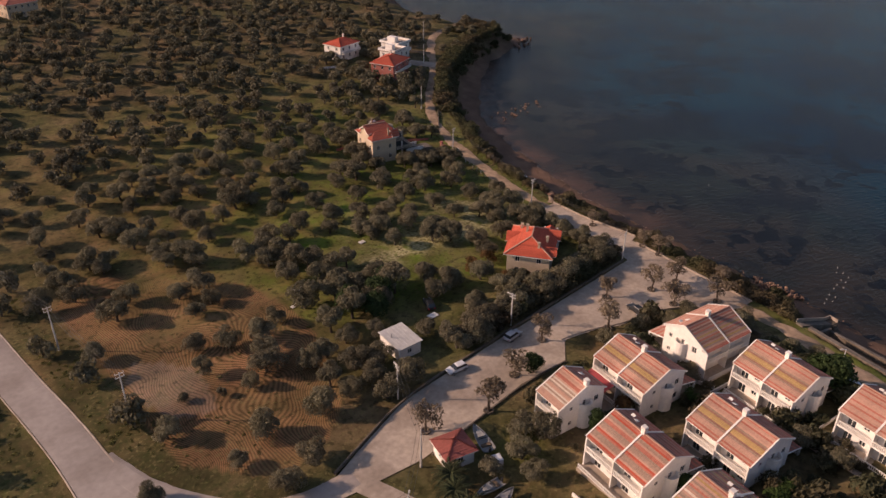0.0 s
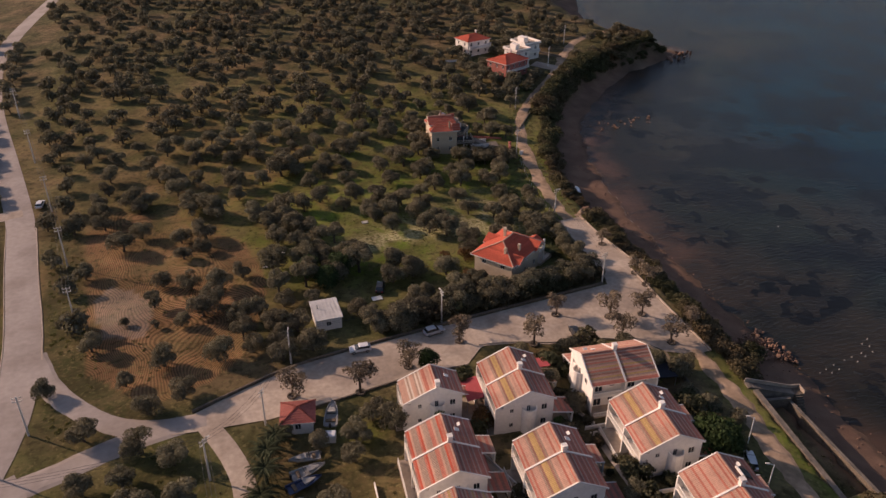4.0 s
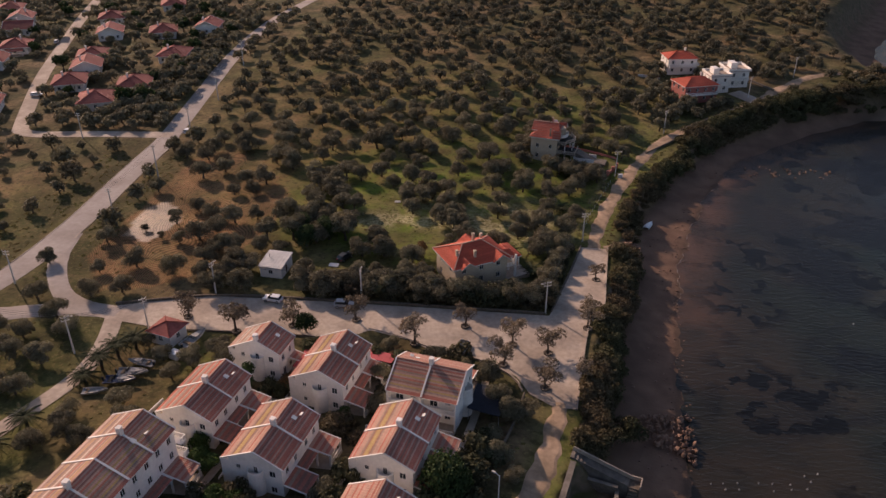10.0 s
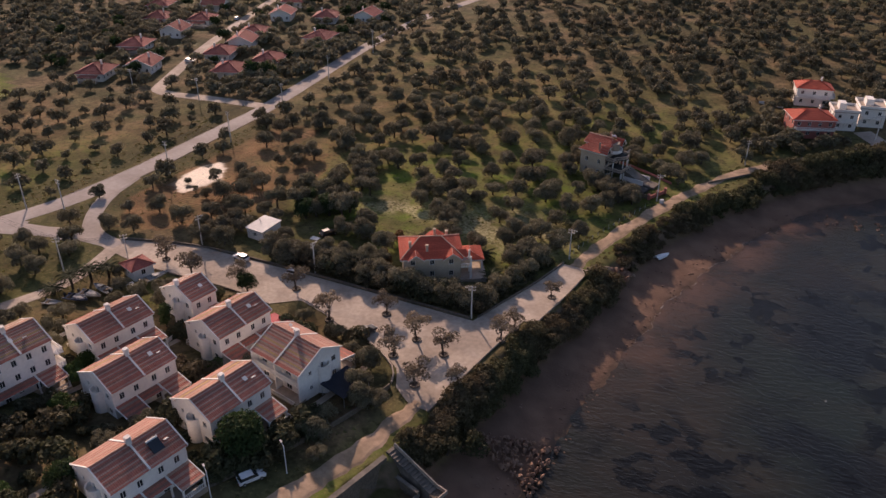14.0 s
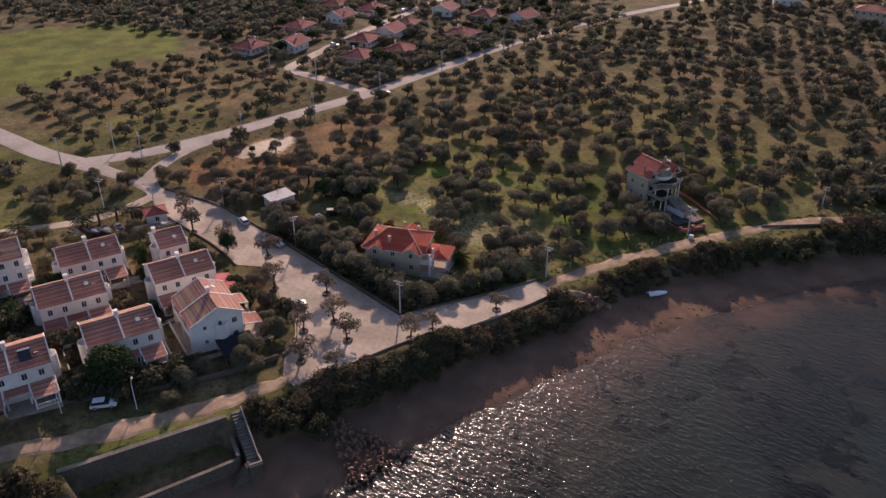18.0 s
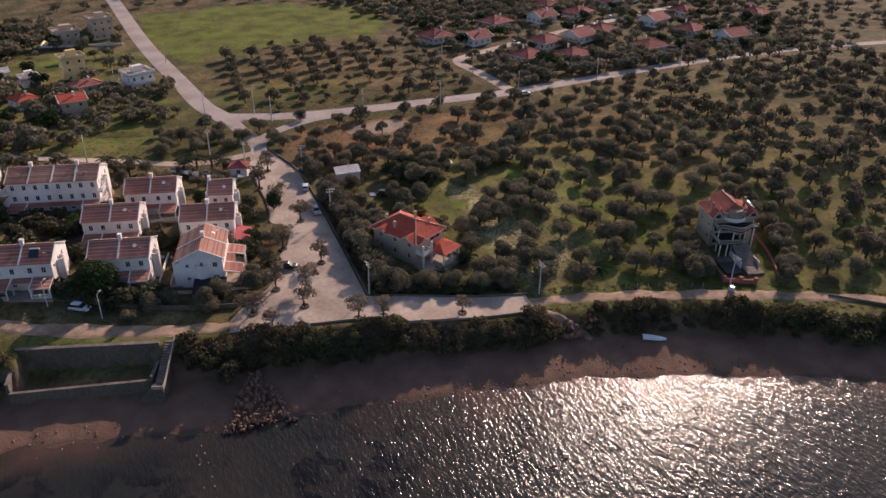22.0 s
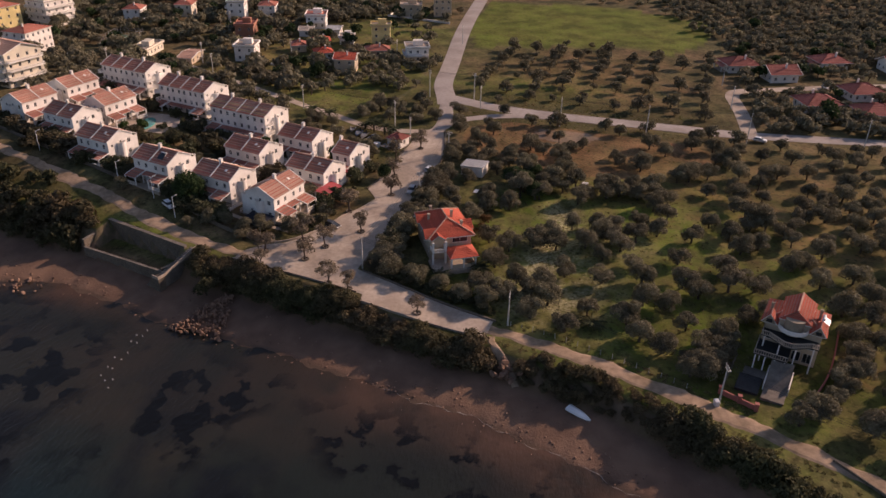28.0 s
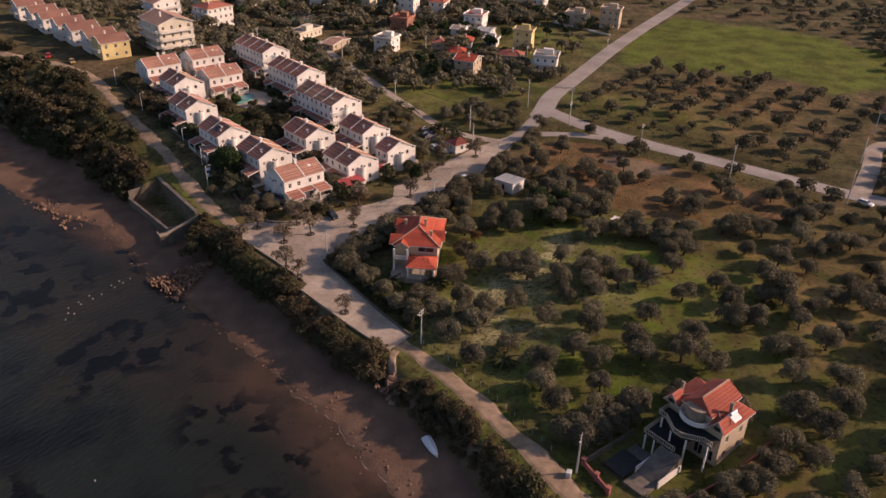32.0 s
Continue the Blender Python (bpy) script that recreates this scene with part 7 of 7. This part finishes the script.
def palm(x, y, h, seed):
    rg = random.Random(seed)
    e = thing("palm_tree", Matrix.Translation((x, y, gz(x, y))), "short date palm with arching dusty green fronds", "palm", "palms along the lane")
    bm = bmesh.new()
    for i in range(6):
        tube(bm, (0, 0, h * i / 6 - 0.2), (0, 0, h * (i + 1) / 6 - 0.2), 0.26, 0.32, 8)
    part("trunk", bm, M_BARK, e)
    for k in range(38):
        a = k * 2.4
        up = 1.05 - 1.6 * (k / 38)
        bm = bmesh.new()
        pts = []
        for j in range(6):
            s = j / 5
            pts.append(Vector((2.9 * s, 0, up * 2.3 * s - 1.5 * s * s)))
        for p, q in zip(pts, pts[1:]):
            for sd in (-1, 1):
                for f in (0.0, 0.25, 0.5, 0.75):
                    c = p.lerp(q, f)
                    w = 0.85 * (1 - c.x / 3.8)
                    vs = [bm.verts.new(v) for v in (c, c + Vector((0.14, 0, 0)), c + Vector((0.3, sd * w, -0.22)))]
                    bm.faces.new(vs)
        me = finish(bm, "frond", M_PALM)
        part("frond", me, None, e, at=Matrix.Translation((0, 0, h - 0.15)) @ Matrix.Rotation(a, 4, "Z"))


for i, (x, y, h) in enumerate(((56.5, 53.5, 3.6), (57.5, 57.5, 3.4), (59.5, 60.5, 3.0), (53.0, 36.5, 3.0), (51.5, 30.0, 2.8), (127.5, 108.0, 1.6), (133, 100.5, 1.2), (139.5, 134.5, 1.2), (55.0, 50.0, 1.8))):
    palm(x, y, h, i)


# ---- poles and cables ----
def utility_pole(x, y, h=7.9, arm=1.5, lamp=False, turn=0.0, label="grey concrete utility pole with a crossarm and insulators"):
    g = gz(x, y)
    e = thing("utility_pole", pose(x, y, g, 0, 0, turn), label, "utility pole", "utility poles")
    bm = bmesh.new()
    tube(bm, (0, 0, -0.6), (0, 0, h), 0.19, 0.11, 8)
    part("pole", bm, M_POLE, e)
    if arm:
        for z in (h - 0.25, h - 0.95):
            bm = bmesh.new()
            box(bm, -arm / 2, arm / 2, -0.06, 0.06, z - 0.06, z + 0.06)
            c = part("crossarm", bm, M_POLE, e)
            for s in (-0.92, 0, 0.92) if z > h - 0.5 else (-0.92, 0.92):
                bm = bmesh.new()
                tube(bm, (s * arm / 2, 0, z + 0.06), (s * arm / 2, 0, z + 0.28), 0.05, 0.07, 6)
                part("insulator", bm, M_POLE, c)
    if lamp:
        bm = bmesh.new()
        tube(bm, (0, 0, h - 0.8), (0.9, 0, h - 0.35), 0.035, 0.03, 5)
        a = part("lamp_arm", bm, M_METAL, e)
        bm = bmesh.new()
        box(bm, 0.85, 1.35, -0.12, 0.12, h - 0.42, h - 0.28)
        part("lamp_head", bm, M_POLE, a)
    return (x, y, g + h)


def cables(a, b, name="power_line", wires=3, gap=0.6, sag=0.9):
    e = thing(name, Matrix(), "sagging dark overhead cables between poles", "cable", "overhead cables", "stuff")
    A, B = Vector(a), Vector(b)
    d = (B - A).normalized()
    side = Vector((-d.y, d.x, 0))
    for k in range(wires):
        o = side * (k - (wires - 1) / 2) * gap
        bm = bmesh.new()
        pts = [A.lerp(B, i / 10) + o - Vector((0, 0, sag * 4 * (i / 10) * (1 - i / 10))) for i in range(11)]
        for p, q in zip(pts, pts[1:]):
            tube(bm, p, q, 0.022, 0.022, 4)
        part("cable", bm, M_DARK, e)


lotp = [utility_pole(136.2, 83.4, 7.6, lamp=True, turn=200), utility_pole(98.0, 83.2, 7.6, turn=90, lamp=True), utility_pole(66.8, 81.4, 7.6, turn=75, lamp=True), utility_pole(59.0, 66.6, 7.6, turn=50), utility_pole(48.6, 57.6, 8.4, turn=40, lamp=True), utility_pole(47.6, 24.6, 8.2, turn=0)]
for a, b in zip(lotp, lotp[1:]):
    cables(a, b)
shore = [lotp[0], utility_pole(144.6, 118.4, 7.8, turn=10, lamp=True), utility_pole(154.8, 159.2, 7.8, turn=20, lamp=True), utility_pole(172, 193, 7.8, turn=40), utility_pole(205, 228.5, 7.8, turn=40), utility_pole(226, 252, 7.8, turn=40)]
for a, b in zip(shore, shore[1:]):
    cables(a, b)
rd = [utility_pole(16.2, 58.5, 9.9, turn=60), utility_pole(14.2, 74.4, 9.9, turn=90), utility_pole(30.2, 108, 9.9, turn=0), utility_pole(28.4, 135.4, 9.9, turn=0), utility_pole(24.8, 166, 9.9, turn=0), utility_pole(20, 200, 9.9, turn=10), utility_pole(14.5, 240, 9.9, turn=10)]
for a, b in zip(rd[2:], rd[3:]):
    cables(a, b)
cables(lotp[4], rd[0])
cables(rd[0], rd[1])
for x, y, t in ((-9, 161.5, 0), (-38, 158.5, 30), (-26, 30, 0), (-10, -10, 0), (8, -40, 0), (24, -25, 0), (-60, 48, 0), (36, -62, 0), (22.5, 79, 0), (-46, -60, 0)):
    utility_pole(x, y, 8.2, turn=t)


def street_lamp(x, y, turn):
    g = gz(x, y)
    e = thing("street_lamp", pose(x, y, g, 0, 0, turn), "white street lamp post beside the shore track", "street lamp", "street lamps of the track")
    bm = bmesh.new()
    tube(bm, (0, 0, -0.4), (0, 0, 5.6), 0.09, 0.07, 8)
    part("post", bm, M_WHITE, e)
    bm = bmesh.new()
    tube(bm, (0, 0, 5.5), (0.8, 0, 5.75), 0.05, 0.04, 6)
    a = part("lamp_arm", bm, M_WHITE, e)
    bm = bmesh.new()
    box(bm, 0.7, 1.3, -0.14, 0.14, 5.68, 5.82)
    part("lamp_head", bm, M_POLE, a)


for x, y, t in ((130.2, 31.5, 150), (121.5, 9, 150), (115.4, -21, 150), (108.5, -47, 150), (124.5, 21.5, 150)):
    street_lamp(x, y, t)


# ---- vehicles ----
def car(x, y, turn, paint, label, z=None, tall=0.0):
    g = gz(x, y) + 0.13 if z is None else z
    e = thing("car", pose(x, y, g, 0, 0, turn), label, "car", "parked cars")
    prof = ((-2.05, 0.35), (-2.1, 0.75), (-1.95, 0.95), (-1.0, 1.0), (0.95, 0.97), (1.9, 0.82), (2.1, 0.6), (2.05, 0.35))
    bm = bmesh.new()
    L_, R_ = [bm.verts.new((px_, -0.84, pz)) for px_, pz in prof], [bm.verts.new((px_, 0.84, pz)) for px_, pz in prof]
    n = len(prof)
    bm.faces.new(L_)
    bm.faces.new(R_[::-1])
    for i in range(n):
        bm.faces.new((L_[i], R_[i], R_[(i + 1) % n], L_[(i + 1) % n]))
    bmesh.ops.bevel(bm, geom=list(bm.edges), offset=0.06, segments=1, affect="EDGES")
    part("body", bm, paint, e)
    for nm, prof2, hw0, hw1, m_ in (("window_band", ((-1.85, 0.95), (-1.6, 1.36 + tall), (0.25, 1.38 + tall), (1.0, 0.95)), 0.8, 0.66, M_GLASS), ("roof", ((-1.62, 1.35 + tall), (-1.5, 1.45 + tall), (0.15, 1.46 + tall), (0.28, 1.36 + tall)), 0.67, 0.6, paint)):
        bm = bmesh.new()
        zs = [p[1] for p in prof2]
        A, B = [], []
        for px_, pz in prof2:
            hw = hw0 + (hw1 - hw0) * (pz - min(zs)) / (max(zs) - min(zs))
            A.append(bm.verts.new((px_, -hw, pz)))
            B.append(bm.verts.new((px_, hw, pz)))
        bm.faces.new(A)
        bm.faces.new(B[::-1])
        for i in range(4):
            bm.faces.new((A[i], B[i], B[(i + 1) % 4], A[(i + 1) % 4]))
        part(nm, bm, m_, e)
    for wx in (-1.3, 1.3):
        for s in (-1, 1):
            bm = bmesh.new()
            tube(bm, (wx, s * 0.7, 0.32), (wx, s * 0.88, 0.32), 0.32, 0.32, 14)
            w = part("wheel", bm, M_DARK, e)
            bm = bmesh.new()
            tube(bm, (wx, s * 0.875, 0.32), (wx, s * 0.89, 0.32), 0.19, 0.19, 10)
            part("rim", bm, M_METAL, w)
    for s in (-1, 1):
        for px_, m_, nm in ((2.04, M_WHITE, "headlight"), (-2.1, M_REDP, "tail_light")):
            bm = bmesh.new()
            box(bm, px_ - 0.03, px_ + 0.05, s * 0.62 - 0.16, s * 0.62 + 0.16, 0.62, 0.76)
            part(nm, bm, m_, e)
    return e


car(95.0, 80.0, 4, M_GREYP, "silver hatchback parked along the car park wall", tall=0.12)
car(79.8, 80.0, 172, M_WHITE, "white car parked along the car park wall")
car(120.6, 69.0, 75, M_BLACKP, "black car parked beside the planted bank", tall=0.1)
car(109, -91, 60, M_REDP, "red car parked above the bay")
car(106.4, -79, 70, M_OCHRE, "orange-brown car parked above the bay")
car(22.1, 170, 80, M_WHITE, "white car on the road by the side street")
car(126.8, 27.5, 60, M_WHITE, "white car in the shade of a garden", tall=0.1)
car(90.4, 99.2, 65, M_BLACKP, "old black car parked among the olive trees", tall=0.1)
car(-46, 196, 24, M_WHITE, "white car parked at a bungalow")
car(-70, 186, 24, M_GREYP, "silver car parked at a bungalow")
car(-78, 262, 114, M_WHITE, "white car on the side street")
car(66, -55, 20, M_WHITE, "white car parked near the apartment block")


def boat(x, y, turn, length, hull, label, z=None, tilt=0.0, cabin=True, lift=0.5):
    g = (gz(x, y) if z is None else z) + lift
    e = thing("boat", pose(x, y, g, tilt, 0, turn), label, "boat", "small boats")
    bm = bmesh.new()
    n = 9
    rings = []
    for i in range(n):
        s = i / (n - 1)
        hw = 0.19 * length * math.sin(math.pi * min(1, 0.42 + 0.58 * (1 - s) ** 0.0 * (1 - s ** 2.4)) / 2) * (1 - s ** 3.2) ** 0.7 + 0.01
        zt = 0.62 + 0.28 * s * s
        kz = 0.0 + 0.45 * s ** 4
        px_ = length * (s - 0.45)
        rings.append([bm.verts.new(p) for p in ((px_, -hw, zt), (px_, -hw * 0.85, zt * 0.45 + kz * 0.4), (px_, 0, kz), (px_, hw * 0.85, zt * 0.45 + kz * 0.4), (px_, hw, zt), (px_, hw * 0.82, zt), (px_, hw * 0.72, zt * 0.55 + kz * 0.3), (px_, -hw * 0.72, zt * 0.55 + kz * 0.3), (px_, -hw * 0.82, zt))])
    k = len(rings[0])
    for r0, r1 in zip(rings, rings[1:]):
        for j in range(k):
            bm.faces.new((r0[j], r0[(j + 1) % k], r1[(j + 1) % k], r1[j]))
    bm.faces.new(rings[0][::-1])
    bm.faces.new(rings[-1])
    part("hull", bm, hull, e)
    bm = bmesh.new()
    box(bm, -length * 0.3, -length * 0.2, -length * 0.13, length * 0.13, 0.4, 0.62)
    part("seat", bm, M_WOOD, e)
    if cabin:
        bm = bmesh.new()
        vs = [bm.verts.new(p) for p in ((0.05 * length, -0.13 * length, 0.7), (0.05 * length, 0.13 * length, 0.7), (0.4 * length, 0, 0.85), (0.0, -0.11 * length, 1.1), (0.0, 0.11 * length, 1.1), (0.12 * length, -0.1 * length, 0.95), (0.12 * length, 0.1 * length, 0.95))]
        for f in ((0, 1, 4, 3), (0, 3, 5), (1, 6, 4), (3, 4, 6, 5), (0, 5, 2), (1, 2, 6), (5, 6, 2)):
            bm.faces.new([vs[i] for i in f])
        part("foredeck", bm, M_GEL, e)
        bm = bmesh.new()
        box(bm, -0.02, 0.02, -0.12 * length, 0.12 * length, 1.0, 1.35, pose(0, 0, 0, 0, -25, 0))
        part("windscreen", bm, M_GLASS, e)
        bm = bmesh.new()
        box(bm, -length * 0.5, -length * 0.45, -0.18, 0.18, 0.3, 1.1)
        part("outboard_motor", bm, M_DARK, e)
    return e


boat(61.4, 50.3, 10, 5.6, M_BLUE, "dark blue motorboat laid up on the grass")
boat(62.6, 52.7, 8, 5.6, M_GEL, "grey motorboat laid up on the grass")
boat(63.2, 55.6, 175, 5.0, M_GEL, "white motorboat with reddish cover on the grass")
boat(69.6, 63.6, 70, 6.2, M_GEL, "white motorboat on a trailer by the gatehouse", lift=0.8)
boat(162.4, 135.8, 64, 4.8, M_WHITE, "small white rowing boat turned over on the sand", cabin=False, lift=0.8, tilt=176)

boat(58.5, 47.0, 15, 4.4, M_GEL, "small white dinghy under the palms", cabin=False, lift=0.1)

# a white meter box by the track, a hut-like store and a van
bm = bmesh.new()
box(bm, -0.55, 0.55, -0.4, 0.4, -0.2, 1.05, pose(156.2, 158.6, gz(156.2, 158.6), 0, 0, 20))
bmesh.ops.bevel(bm, geom=list(bm.edges), offset=0.05, segments=1, affect="EDGES")
tagged(new("utility_box", finish(bm, "utility_box", M_WHITE)), "white metal utility box beside the track", "utility box")
bm = bmesh.new()
box(bm, -1.0, 1.0, -0.8, 0.8, 0.0, 1.5, pose(68, 59, gz(68, 59), 0, 0, -20))
bmesh.ops.bevel(bm, geom=list(bm.edges), offset=0.08, segments=1, affect="EDGES")
tagged(new("storage_bin", finish(bm, "storage_bin", M_WHITE)), "white storage box on the garden grass", "storage box")

# pale sheets left under the olive trees
for x, y, w_, d_, turn in ((73.7, 122.9, 2.6, 1.6, 20), (88.6, 96.2, 2.2, 1.5, 70), (96.9, 130.3, 1.6, 1.2, 40), (69.5, 118.0, 1.4, 1.0, 10)):
    bm = bmesh.new()
    g = gz(x, y)
    grid = [[bm.verts.new((x + (i / 8 - 0.5) * w_, y + (j / 6 - 0.5) * d_, g + 0.12 + 0.16 * abs(math.sin(i * 1.9 + j * 1.1)) * math.sin(j * 0.9 + 0.4) ** 2)) for j in range(7)] for i in range(9)]
    for i in range(8):
        for j in range(6):
            bm.faces.new((grid[i][j], grid[i + 1][j], grid[i + 1][j + 1], grid[i][j + 1]))
    tagged(new("tarpaulin", finish(bm, "tarpaulin", M_TRIM)), "crumpled white sheet lying under olive trees", "tarpaulin", "white sheets in the grove")

# ---- shore ----
rng2 = random.Random(5)


def rock_mesh(seed):
    r = random.Random(seed)
    bm = bmesh.new()
    bmesh.ops.create_icosphere(bm, subdivisions=1, radius=1)
    for v in bm.verts:
        v.co *= r.uniform(0.62, 1.2)
        v.co.z *= 0.55
        v.co.x *= 1.35
    return finish(bm, "rock", M_ROCK)


ROCKS = [rock_mesh(i) for i in range(8)]


def rock_pile(spots, label):
    e = thing("rock_pile", Matrix(), label, "rocks")
    for x, y, z, s in spots:
        part("rock", rng2.choice(ROCKS), None, e, at=Matrix.Translation((x, y, z)) @ Euler((rng2.uniform(0, 6), rng2.uniform(0, 6), rng2.uniform(0, 6))).to_matrix().to_4x4() @ Matrix.Diagonal((s, s * rng2.uniform(0.7, 1.2), s, 1)))


spots = []
for i in range(270):
    u = rng2.random() ** 0.6
    v = rng2.uniform(-1, 1)
    x, y = 149 + 14 * u, 58.0 + v * (0.8 + 5.8 * u) - 1.0 * u
    spots.append((x, y, max(-8.9, -6.75 - 2.1 * u) + rng2.uniform(-0.1, 0.3) + 0.35 * (1 - abs(v)) * u, rng2.uniform(0.18, 0.5)))
rock_pile(spots, "tumbled brown boulders of an old breakwater")
spots = [(157 + rng2.uniform(-3, 4.5), 6 + rng2.uniform(-12, 10), -8.9 + rng2.uniform(-0.1, 0.3), rng2.uniform(0.25, 0.55)) for _ in range(60)]
rock_pile(spots, "scattered brown rocks at the water's edge")
spots = [(rng2.uniform(196, 222), 180 + rng2.uniform(-3.5, 3.5), -9.12 + rng2.uniform(-0.15, 0.15), rng2.uniform(0.3, 0.7)) for _ in range(36)]
rock_pile(spots, "reddish reef rocks breaking the shallow water")
spots = [(rng2.uniform(246, 292), rng2.uniform(238, 250), -9 + rng2.uniform(0, 0.4), rng2.uniform(0.6, 1.6)) for _ in range(26)]
rock_pile(spots, "dark rocks below the headland")
spots = [(156.6 + rng2.gauss(0, 1.3), 121.8 + rng2.gauss(0, 1.8), -6.9 + rng2.uniform(0, 1.5), rng2.uniform(0.5, 1.3)) for _ in range(26)]
rock_pile(spots, "pale crumbling rock bluff below the beach path")
bm = bmesh.new()
for i in range(420):
    y = rng2.uniform(-20, 178)
    x = np.interp(y, COAST_Y, WATER_X) + rng2.gauss(-1.5, 3.2)
    k = len(bm.verts)
    bmesh.ops.create_icosphere(bm, subdivisions=1, radius=rng2.uniform(0.07, 0.3), matrix=Matrix.Translation((x, y, gz(x, y) + 0.04)) @ Matrix.Diagonal((1.2, 0.9, 0.6, 1)))
tagged(new("beach_stones", finish(bm, "beach_stones", M_ROCK)), "small stones scattered along the wet sand", "stones", kind="stuff")

BUOY = None
for x, y in ((164.2, 47), (166.2, 47.4), (166.4, 46.1), (168.6, 47.8), (168.6, 46.4), (172, 48.2), (174.2, 48.4), (174.1, 46.8), (177.1, 48.6), (177, 47.5), (179.9, 50.9), (180.6, 49.7), (179.6, 48), (182.2, 51.7), (202.3, 98.3)):
    if BUOY is None:
        BUOY = thing("buoy", Matrix.Translation((x, y, SEA)), "small white marker buoy floating on the sea", "buoy", "white buoys")
        bm = bmesh.new()
        bmesh.ops.create_uvsphere(bm, u_segments=10, v_segments=8, radius=0.15)
        part("float", bm, M_BUOY, BUOY)
        bm = bmesh.new()
        tube(bm, (0, 0, 0.2), (0, 0, 0.34), 0.05, 0.04, 6)
        part("eye", bm, M_BUOY, BUOY)
    else:
        copy_thing(BUOY, Matrix.Translation((x, y, SEA)))

# fence posts along the grove by the track
for i in range(16):
    y = 119 + i * 2.3
    x = np.interp(y, [p[1] for p in COAST_N], [p[0] for p in COAST_N]) - 3.1
    g = gz(x, y)
    bm = bmesh.new()
    tube(bm, (x, y, g - 0.3), (x + 0.05, y, g + 1.2), 0.06, 0.05, 6)
    tagged(new("fence_post", finish(bm, "fence_post", M_POLE)), "grey concrete fence post beside the dirt track", "post", "fence posts")
